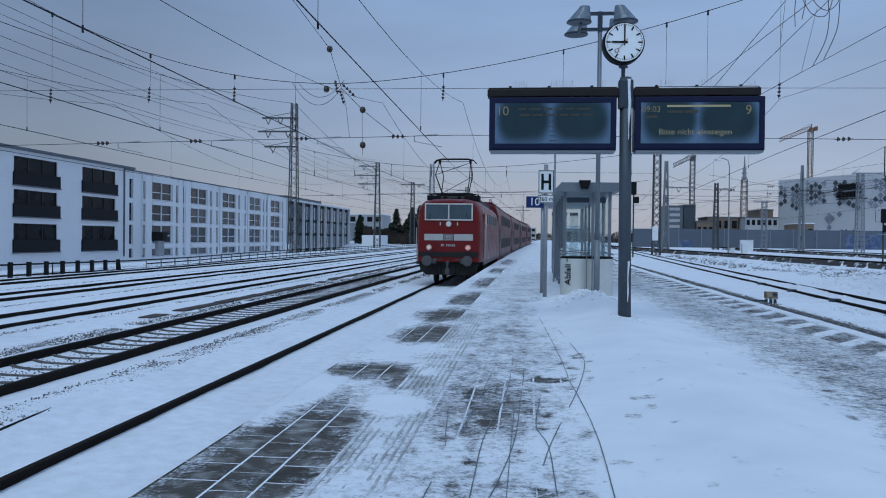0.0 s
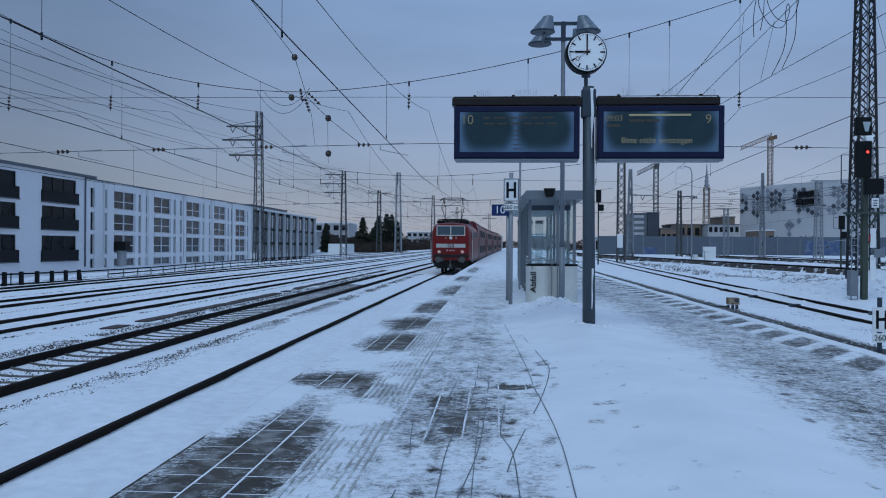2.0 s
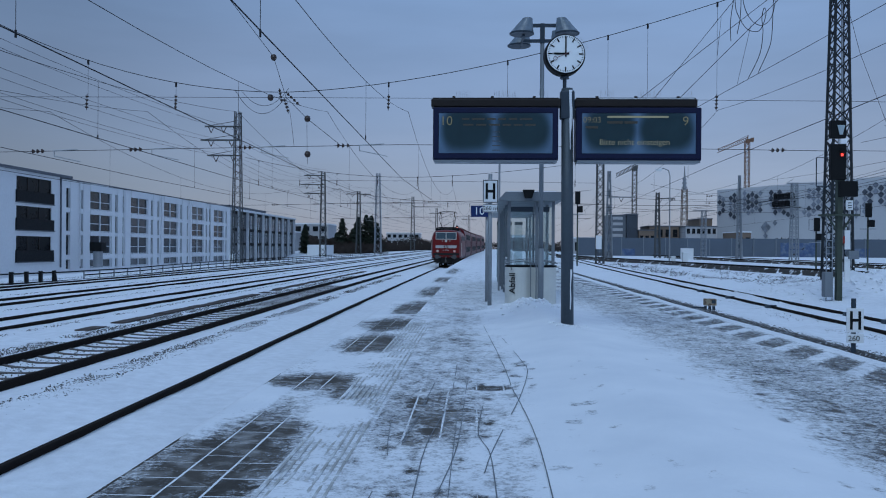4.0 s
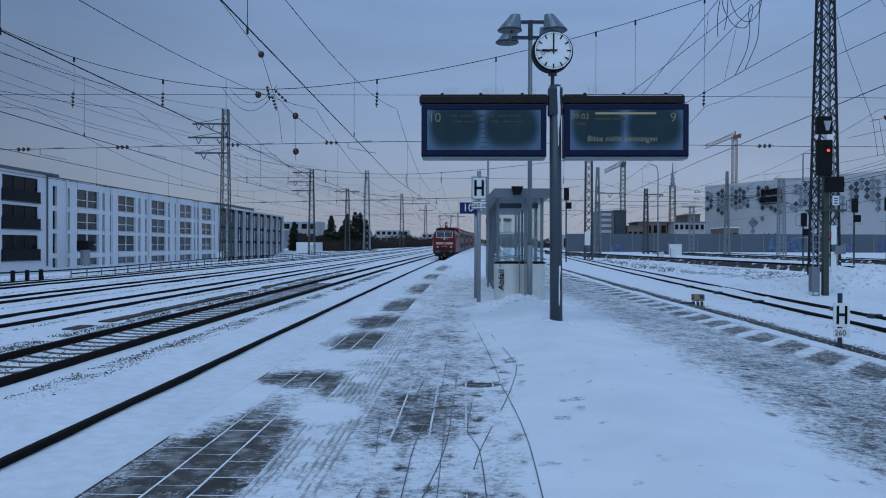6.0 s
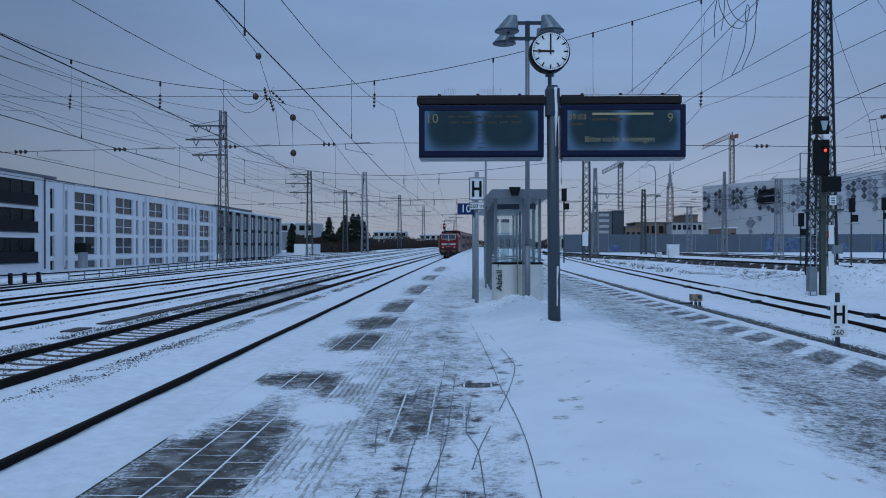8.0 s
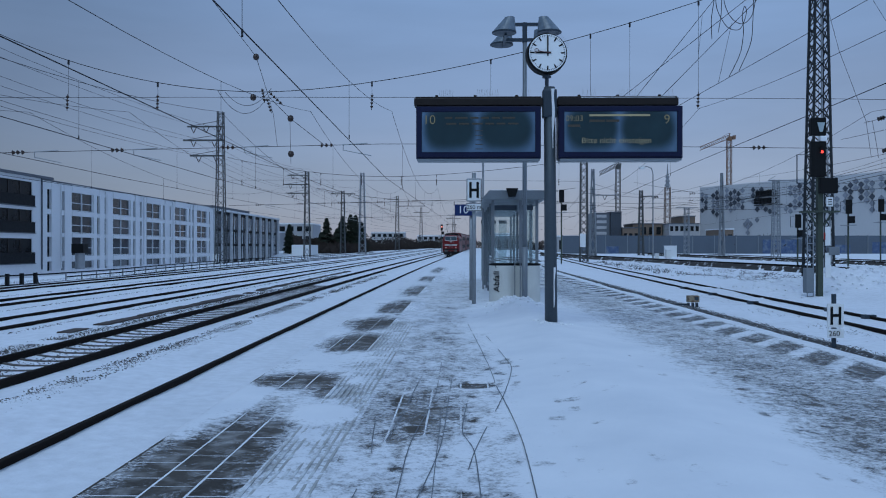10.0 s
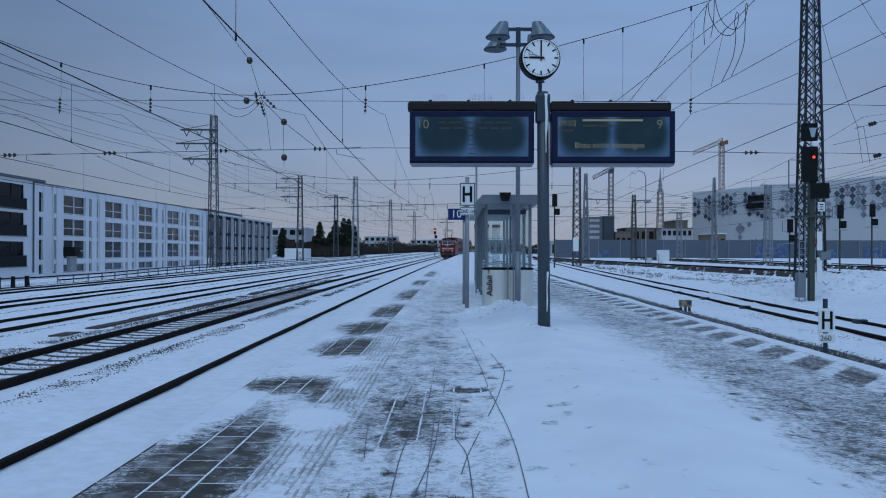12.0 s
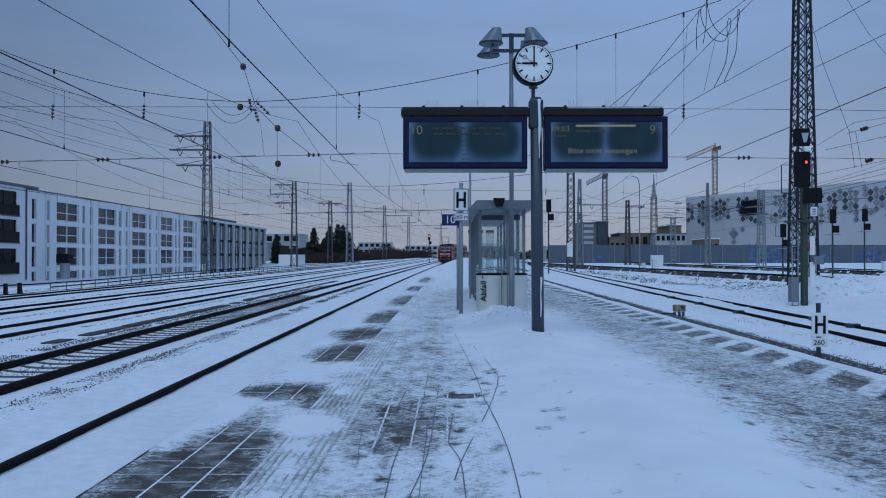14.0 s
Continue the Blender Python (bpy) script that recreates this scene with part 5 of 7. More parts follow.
# ---- clods of thrown snow on the banks and round the post ----
def clods(name, spots, label):
    rg = random.Random(17)
    verts, faces = [], []
    ico = [(0, 0, 1), (0.89, 0, 0.45), (0.28, 0.85, 0.45), (-0.72, 0.53, 0.45), (-0.72, -0.53, 0.45), (0.28, -0.85, 0.45),
           (0.72, 0.53, -0.45), (-0.28, 0.85, -0.45), (-0.89, 0, -0.45), (-0.28, -0.85, -0.45), (0.72, -0.53, -0.45), (0, 0, -1)]
    tri = [(0, 1, 2), (0, 2, 3), (0, 3, 4), (0, 4, 5), (0, 5, 1), (1, 6, 2), (2, 7, 3), (3, 8, 4), (4, 9, 5), (5, 10, 1),
           (6, 7, 2), (7, 8, 3), (8, 9, 4), (9, 10, 5), (10, 6, 1), (11, 7, 6), (11, 8, 7), (11, 9, 8), (11, 10, 9), (11, 6, 10)]
    for cx, cy, rx, ry, n, s0, s1, on_deck in spots:
        for _ in range(n):
            x, y = cx + rg.gauss(0, rx), cy + rg.gauss(0, ry)
            s = rg.uniform(s0, s1)
            z = deck_snow(x, y) if on_deck else ground_height(x, y)
            p = bend(x, y, z + s * 0.25)
            k = len(verts)
            sq = rg.uniform(0.4, 0.8)
            for v in ico:
                w = s * rg.uniform(0.5, 1.4)
                verts.append((p[0] + v[0] * w, p[1] + v[1] * w, p[2] + v[2] * w * sq))
            faces += [tuple(k + i for i in f) for f in tri]
    me = bpy.data.meshes.new(name)
    me.from_pydata(verts, [], faces)
    me.materials.append(SNOW)
    return tagged(new(name, me), label, "snow", kind="stuff")


clods("snow_clods", [(18.0, 38.0, 1.3, 1.0, 160, 0.03, 0.11, False), (22.5, 40.5, 2.2, 1.4, 220, 0.03, 0.13, False), (15.0, 39.0, 1.0, 2.0, 120, 0.03, 0.10, False),
                     (27.0, 42.0, 2.5, 1.5, 130, 0.03, 0.12, False)], "lumps of thrown-up snow on the banks")
clods("snow_clods", [(1.25, 15.6, 0.3, 0.6, 50, 0.015, 0.05, True), (1.45, 12.6, 0.16, 0.12, 26, 0.012, 0.035, True), (0.95, 17.4, 0.2, 0.4, 25, 0.015, 0.05, True)],
      "small lumps of snow round the post and bin")

# ---- masts, wires and signals ----
SOOT = surface("dark_mast_paint", (0.028, 0.033, 0.038), 0.75, vary=0.3, scale=2, bump=0.1)

def lattice(x, y, h, wb, wt, label, arms=(), group="masts", z0=None, steel=MAST, cell=None, category="mast", name="lattice_mast", leg=None):
    p = bend(x, y, BED) if z0 is None else (x, y, z0)
    e = base(name, pose(p[0], p[1], p[2] - 0.2), label, category, group)
    H = h - p[2] + 0.2
    r = leg or max(0.035, wb * 0.055)

    def half(z):
        return (wb + (wt - wb) * z / H) / 2
    for i in (-1, 1):
        for j in (-1, 1):
            bm = bmesh.new()
            bar(bm, (i * half(0), j * half(0), 0), (i * half(H), j * half(H), H), r * 2, r * 2)
            part("leg", bm, steel, e)
    bm = bmesh.new()
    z, up = 0.0, True
    while z < H - 0.2:
        s = cell or max(0.55, half(z) * 2 * 1.0)
        z1 = min(H, z + s)
        a, b = half(z), half(z1)
        for q in range(4):
            c, d = [(-1, -1), (1, -1), (1, 1), (-1, 1)][q], [(1, -1), (1, 1), (-1, 1), (-1, -1)][q]
            if not up:
                c, d = d, c
            rod(bm, (c[0] * a, c[1] * a, z), (d[0] * b, d[1] * b, z1), r * 0.62, 4)
            if cell is None:
                continue
            rod(bm, (d[0] * a, d[1] * a, z), (c[0] * b, c[1] * b, z1), r * 0.62, 4)
        z, up = z1, not up
    tagged(part("bracing", bm, steel, e, "zigzag lattice bracing"), kind="stuff")
    for az, x0, x1, hang in arms:
        bm = bmesh.new()
        zz = az - p[2] + 0.2
        bar(bm, (x0, 0, zz), (x1, 0, zz), 0.18, 0.18)
        bar(bm, (x0, 0, zz), (x1 * 0.1 if abs(x1) < abs(x0) else x0 * 0.1, 0, zz + 0.7), 0.06, 0.06)
        am = part("crossarm", bm, steel, e)
        for k in range(hang):
            xx = x0 + (x1 - x0) * (k + 0.5) / hang
            bm = bmesh.new()
            for s in (-1, 1):
                rod(bm, (xx + s * 0.35, 0, zz), (xx, 0, zz - 0.75), 0.045, 6)
            part("insulator", bm, INSULATOR, am)
    return e


lattice(-28.75, 95, 17.1, 1.1, 0.6, "tall steel lattice mast with crossarms", [(15.4, -3.9, 0.5, 3), (13.8, -4.4, 0.5, 2), (12.0, -3.6, 0.5, 2)], leg=0.05)
lattice(-30.4, 150, 15.2, 1.1, 0.6, "tall steel lattice mast with crossarms", [(14.6, -3.6, 0.4, 2), (12.9, -4.2, 0.4, 2), (11.3, -3.6, 0.4, 2)], leg=0.055)
lattice(-25.7, 185, 18.2, 1.5, 0.7, "pale steel lattice mast beyond the tracks", steel=GALVANISED)
lattice(-32.9, 200, 15.2, 1.2, 0.6, "steel lattice mast in front of the firs", [(14.5, -3, 3, 2)])
lattice(-24.6, 240, 16.5, 1.2, 0.6, "steel lattice mast with a slanting arm", [(13.5, -0.3, 8.0, 0), (15.5, -3.0, 0.4, 0)])
lattice(-26, 320, 17, 1.3, 0.6, "far steel lattice mast", [(15, -3, 3, 0)])
lattice(-14, 330, 15, 1.1, 0.6, "far steel lattice mast", [(13, -3, 3, 0)])
big = lattice(17.68, 40.5, 19.0, 1.10, 0.40, "massive dark steel lattice mast rising from a snow bank", z0=BED, cell=0.78, steel=SOOT, leg=0.05)
# second, shorter rod is added so the right chord shows pale lower down
for px_, py_, top_ in ((0.03, -0.50, 19.0), (0.46, -0.52, 7.4)):
    pipe = bmesh.new()
    rod(pipe, (px_, py_, 0.1), (px_ * 0.5, py_ * (1 - top_ * 0.033), top_), 0.045, 8)
    part("pale_rod", pipe, GALVANISED, big, "pale rod running up the mast")
switch_mast = lattice(15.4, 110, 14.3, 1.0, 0.8, "steel lattice mast carrying a pale switch box", cell=1.0)
part("switch_box", boxed(-0.62, 0.10, -0.95, -0.52, 2.2, 4.0, 0.04), WHITE, switch_mast, "pale grey switch box")
lattice(19.3, 130, 13.7, 0.95, 0.3, "tapering pale steel mast with a slim arm across the tracks", [(9.6, -0.4, 4.2, 1)], steel=GALVANISED, cell=2.4, leg=0.085)
lattice(47.9, 150, 14.9, 0.85, 0.25, "tapering pale steel mast across the yard", z0=-0.3, steel=GALVANISED, cell=2.6, leg=0.085)
lattice(45.7, 165, 9.4, 0.9, 0.8, "short steel lattice mast in front of the noise barrier", [(9.3, -2.2, 2.2, 0)], z0=-0.3, steel=GALVANISED, cell=0.9)
lattice(50.0, 130, 12.0, 1.1, 0.75, "pale steel lattice mast across the yard", [(11.9, -1.2, 3.0, 0), (7.6, -0.4, 2.4, 0)], z0=-0.5, steel=GALVANISED, cell=0.75)
lattice(36.6, 165, 12.8, 1.0, 0.5, "steel mast with a small crossarm across the yard", [(11.6, -0.4, 3.4, 2)], z0=-0.4, leg=0.09)
lattice(15.0, 230, 15.5, 1.1, 0.6, "far steel lattice mast", z0=0.2)
lattice(29.0, 260, 15.5, 1.1, 0.6, "far steel lattice mast", z0=0.2)
lattice(-30.5, 42.5, 15.5, 1.4, 0.7, "steel lattice mast carrying the cross-span wires")


def insulator_string(bm, p, q, n=4, r=0.085):
    p, q = Vector(p), Vector(q)
    rod(bm, p, q, 0.02, 5)
    for k in range(n):
        c = p.lerp(q, (k + 0.8) / (n + 0.6))
        d = (q - p).normalized() * 0.045
        rod(bm, c - d, c + d, r, 10, r * 0.55)


SPAN_Y = 42.0


def cross_span(y, x0, x1, left, right, upper, lower, low, droppers, strings, lower_strings, r=0.0145):
    """Bearer wire between two masts, two span wires below it, and the insulators that hang between them."""
    e = base("cross_span", Matrix(), "cross-span wires with insulators over all tracks", "overhead wires", "overhead line")

    def bearer(x):
        d = x - low[0]
        return low[1] + (left * d * d if d < 0 else right * d ** 1.6)

    def lower_z(x):
        m = (x0 + x1) / 2 + 3
        return lower - (0.57 * (m - x) / (m - x0) if x < m else 0.27 * (x - m) / (x1 - m))
    n = 40
    bm = bmesh.new()
    wire_line(bm, [(x0 + (x1 - x0) * k / n, y, bearer(x0 + (x1 - x0) * k / n)) for k in range(n + 1)], r * 1.25)
    part("bearer_wire", bm, WIRE, e)
    bm = bmesh.new()
    wire_line(bm, sagged((x0, y, upper), (x1, y, upper - 0.2), -0.05), r * 0.8)
    part("upper_wire", bm, WIRE, e)
    bm = bmesh.new()
    wire_line(bm, [(x0 + (x1 - x0) * k / 20, y, lower_z(x0 + (x1 - x0) * k / 20)) for k in range(21)], r)
    part("lower_wire", bm, WIRE, e)
    for x in droppers:
        bm = bmesh.new()
        rod(bm, (x, y, bearer(x)), (x, y, upper), r * 0.55, 4)
        box(bm, x - 0.04, x + 0.04, y - 0.04, y + 0.04, bearer(x) - 0.22, bearer(x) + 0.03)
        part("dropper", bm, WIRE, e)
    for x in strings:
        bm = bmesh.new()
        insulator_string(bm, (x, y, upper + 0.15), (x - 0.03, y, upper - 0.70))
        part("insulator", bm, INSULATOR, e)
    for x in lower_strings:
        z = lower_z(x)
        bm = bmesh.new()
        insulator_string(bm, (x - 0.45, y, z - 0.01), (x + 0.45, y, z + 0.01), 3, 0.12)
        part("insulator", bm, INSULATOR, e)
        if x < 10:
            bm = bmesh.new()
            rod(bm, (x + 0.8, y, z + 0.02), (x + 2.1, y, z + 0.10), 0.03, 6)
            rod(bm, (x + 0.85, y, z - 0.25), (x + 2.3, y - 0.1, z - 0.55), 0.022, 6)
            rod(bm, (x + 0.85, y, z), (x + 0.85, y, z - 0.28), 0.02, 6)
            part("steady_arm", bm, GALVANISED, e)
    return e


cross_span(SPAN_Y, -30.2, 17.7, 0.0158, 0.0320, 9.06, 6.62, (-9.9, 9.30), [-25.7, -20.15, -15.5, -4.42, 1.68, 6.77, 8.77, 12.26],
           [-25.76, -20.2, -15.5, -4.41, 12.26], [-22.78, -17.6, -11.85, -6.75, 15.34])
cross_span(98.0, -27.7, 15.4, 0.006, 0.014, 9.4, 6.9, (-8.0, 9.8), [-26, -21, -16.5, -11.6, -6.8, -2.6, 12.0], [-26, -21, -16.5, -11.6, -6.8, -2.6, 12.0],
           [-24, -19, -14.1, -9.4, -5.2, 9.4], 0.02)
cross_span(155.0, -27.0, 22.0, 0.005, 0.012, 9.8, 7.4, (-5.0, 10.2), [-24, -19, -14, -9.5, -5, -0.8, 15], [-24, -19, -14, -9.5, -5, -0.8, 15],
           [-21.5, -16.5, -12, -7.5, -3.4, 12.4], 0.025)


def catenary(x0, slope=0.0, curved=True, top=8.25, low=6.15, contact=4.82, supports=(-82, -20, 42, 98, 155, 215, 275), label=""):
    e = base("overhead_line", Matrix(), label or "contact wire and sagging carrier wire above a track", "overhead wires", "overhead line")

    def at(y, z, s=0.0):
        return bend(x0 + slope * y + s, y, z) if curved else (x0 + slope * y + s, y, z)
    bm = bmesh.new()
    wire_line(bm, [at(y, contact, 0.3 if k % 2 else -0.3) for k, y in enumerate(supports)], 0.013)
    part("contact_wire", bm, WIRE, e)
    bd = bmesh.new()
    for a, b in zip(supports, supports[1:]):
        bm = bmesh.new()
        n = 24
        pts = []
        for k in range(n + 1):
            t = k / n
            pts.append(at(a + (b - a) * t, top - (top - low) * 4 * t * (1 - t)))
        wire_line(bm, pts, 0.009 + 0.00004 * max(a, 0))
        part("carrier_wire", bm, WIRE, e)
        if b < 160:
            for k in range(3, n - 1, 5):
                y = a + (b - a) * k / n
                rod(bd, at(y, contact), pts[k], 0.006, 4)
                rod(bd, at(y, contact - 0.03), at(y, contact + 0.1), 0.02, 5)
    tagged(part("dropper_set", bd, WIRE, e, "thin vertical dropper wires"), kind="stuff")


for tx in (-3.6, -7.78, -12.45, -17.2, -22.4):
    catenary(tx)
catenary(10.35, 0.047, False, top=8.4, low=6.85, contact=5.6)
catenary(18.5, 0.06, False, top=8.2, low=6.6)
catenary(25.0, 0.10, False, top=9.0, low=7.6)


def feeders():
    e = base("feeder_line", Matrix(), "bundle of thin feeder wires strung along the yard", "overhead wires", "overhead line")
    for k, (x, z) in enumerate(((-31.3, 15.2), (-29.9, 15.2), (-32.0, 13.5), (-30.2, 13.5), (-31.0, 11.8), (-29.8, 11.8))):
        bm = bmesh.new()
        for a, b in ((-65, 15), (15, 95), (95, 150), (150, 200), (200, 320)):
            pa, pb = bend(x, a, z), bend(x, b, z)
            wire_line(bm, sagged(pa, pb, 1.2, 10), 0.014)
        part("feeder_wire", bm, WIRE, e)
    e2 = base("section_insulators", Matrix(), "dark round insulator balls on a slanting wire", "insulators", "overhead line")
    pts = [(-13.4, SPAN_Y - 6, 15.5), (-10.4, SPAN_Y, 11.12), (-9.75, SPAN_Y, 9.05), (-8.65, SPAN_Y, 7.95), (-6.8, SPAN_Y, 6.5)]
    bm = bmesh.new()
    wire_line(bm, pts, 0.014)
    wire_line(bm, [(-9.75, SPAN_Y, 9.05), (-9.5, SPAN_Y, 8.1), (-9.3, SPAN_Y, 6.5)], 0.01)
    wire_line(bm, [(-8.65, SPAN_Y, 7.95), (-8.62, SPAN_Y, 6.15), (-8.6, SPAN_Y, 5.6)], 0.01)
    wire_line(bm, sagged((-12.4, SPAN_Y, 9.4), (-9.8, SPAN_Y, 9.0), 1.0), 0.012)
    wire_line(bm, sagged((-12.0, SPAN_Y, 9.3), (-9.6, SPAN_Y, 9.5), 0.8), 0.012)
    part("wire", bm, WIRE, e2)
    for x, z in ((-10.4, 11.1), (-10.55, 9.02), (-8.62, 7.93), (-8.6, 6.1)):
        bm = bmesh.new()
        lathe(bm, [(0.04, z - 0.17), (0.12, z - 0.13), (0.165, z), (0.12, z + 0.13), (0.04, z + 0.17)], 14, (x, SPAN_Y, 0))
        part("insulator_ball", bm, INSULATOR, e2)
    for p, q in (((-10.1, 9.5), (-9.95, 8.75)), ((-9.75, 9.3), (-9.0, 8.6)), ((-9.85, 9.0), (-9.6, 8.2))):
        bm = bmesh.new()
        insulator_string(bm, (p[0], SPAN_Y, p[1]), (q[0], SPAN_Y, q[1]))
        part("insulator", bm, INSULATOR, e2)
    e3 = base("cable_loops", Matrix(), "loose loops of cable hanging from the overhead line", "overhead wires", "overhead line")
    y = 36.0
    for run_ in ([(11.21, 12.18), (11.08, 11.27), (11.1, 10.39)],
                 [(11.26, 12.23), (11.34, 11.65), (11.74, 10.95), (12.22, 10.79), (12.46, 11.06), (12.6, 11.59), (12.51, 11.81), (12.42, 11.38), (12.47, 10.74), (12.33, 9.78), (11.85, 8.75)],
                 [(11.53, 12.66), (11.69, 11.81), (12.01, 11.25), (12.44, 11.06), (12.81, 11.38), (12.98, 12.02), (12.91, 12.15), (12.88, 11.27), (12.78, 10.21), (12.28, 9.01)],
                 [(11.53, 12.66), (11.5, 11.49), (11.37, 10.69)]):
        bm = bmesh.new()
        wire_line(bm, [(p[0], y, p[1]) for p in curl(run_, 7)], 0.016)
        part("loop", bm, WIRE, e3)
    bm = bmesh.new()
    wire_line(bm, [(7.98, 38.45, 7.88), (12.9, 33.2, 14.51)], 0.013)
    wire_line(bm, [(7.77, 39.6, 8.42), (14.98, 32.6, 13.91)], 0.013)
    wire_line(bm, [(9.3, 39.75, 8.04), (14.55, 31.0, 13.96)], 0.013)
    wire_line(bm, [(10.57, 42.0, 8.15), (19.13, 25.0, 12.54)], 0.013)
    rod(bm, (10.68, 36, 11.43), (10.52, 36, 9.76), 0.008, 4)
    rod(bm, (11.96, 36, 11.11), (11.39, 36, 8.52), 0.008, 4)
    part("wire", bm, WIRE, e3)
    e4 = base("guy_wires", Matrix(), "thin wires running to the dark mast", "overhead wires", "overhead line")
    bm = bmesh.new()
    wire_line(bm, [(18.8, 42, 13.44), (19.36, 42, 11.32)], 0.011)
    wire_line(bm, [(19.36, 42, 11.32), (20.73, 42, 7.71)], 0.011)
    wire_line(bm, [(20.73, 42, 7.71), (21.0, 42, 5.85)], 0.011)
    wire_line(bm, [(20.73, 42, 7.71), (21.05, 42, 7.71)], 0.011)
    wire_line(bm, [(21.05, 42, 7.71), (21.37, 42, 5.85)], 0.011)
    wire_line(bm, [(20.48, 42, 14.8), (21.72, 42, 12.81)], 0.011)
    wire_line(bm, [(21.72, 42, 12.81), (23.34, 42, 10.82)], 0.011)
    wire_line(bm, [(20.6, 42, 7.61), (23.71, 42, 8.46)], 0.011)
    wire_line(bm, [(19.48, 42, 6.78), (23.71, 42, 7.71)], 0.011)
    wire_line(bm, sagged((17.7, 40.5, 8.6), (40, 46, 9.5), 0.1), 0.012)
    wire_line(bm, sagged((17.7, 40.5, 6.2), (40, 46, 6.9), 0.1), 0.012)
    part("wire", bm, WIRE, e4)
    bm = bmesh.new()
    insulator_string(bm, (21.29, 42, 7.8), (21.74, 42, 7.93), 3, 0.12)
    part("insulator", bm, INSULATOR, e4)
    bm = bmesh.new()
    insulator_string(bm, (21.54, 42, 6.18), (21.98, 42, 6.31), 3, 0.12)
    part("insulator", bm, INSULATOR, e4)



def yard_wires():
    e = base("feeder_line", Matrix(), "fan of thin feeder wires over the east yard", "overhead wires", "overhead line")
    for p, q, sag in (((55.1, 160, 14.8), (45.5, 85, 11.6), 0.5), ((45.2, 160, 10.3), (45.6, 85, 10.3), 0.6), ((55.1, 160, 13.0), (45.5, 85, 8.7), 0.5),
                      ((40.8, 160, 11.2), (35.7, 85, 7.1), 0.4), ((43.0, 160, 9.4), (35.7, 85, 7.8), 0.6), ((45.2, 160, 8.3), (45.6, 85, 10.7), 0.3),
                      ((34.2, 160, 14.0), (29.9, 85, 6.3), 0.2), ((18.8, 160, 10.4), (18.8, 85, 6.0), 0.2), ((18.8, 160, 8.1), (24.0, 85, 6.0), 0.3),
                      ((21.3, 130, 11.5), (36.6, 165, 12.0), 0.4), ((36.6, 165, 11.6), (47.9, 150, 13.6), 0.5), ((47.9, 150, 12.4), (50.0, 130, 10.4), 0.3),
                      ((16.9, 110, 8.6), (50.0, 130, 9.6), 0.7), ((16.9, 110, 7.0), (50.0, 130, 7.4), 0.3)):
        bm = bmesh.new()
        a, b = Vector(p), Vector(q)
        wire_line(bm, sagged(a, b + (b - a) * 0.25 if b.y < 90 else b, sag, 12), 0.024, 4)
        part("feeder_wire", bm, WIRE, e)
    for x, y, z in ((39.5, 140, 9.3), (33.5, 118, 9.0), (28.0, 117, 8.4), (45.4, 120, 9.7)):
        bm = bmesh.new()
        insulator_string(bm, (x - 0.5, y, z), (x + 0.5, y, z + 0.05), 3, 0.14)
        part("insulator", bm, INSULATOR, e)


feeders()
yard_wires()

SIGNAL_RED = glow("signal_red_lit", (1.0, 0.06, 0.04), 2.2)
GREEN_POST = surface("mossy_green_steel", (0.06, 0.075, 0.06), 0.7, vary=0.3, scale=4, bump=0.1)


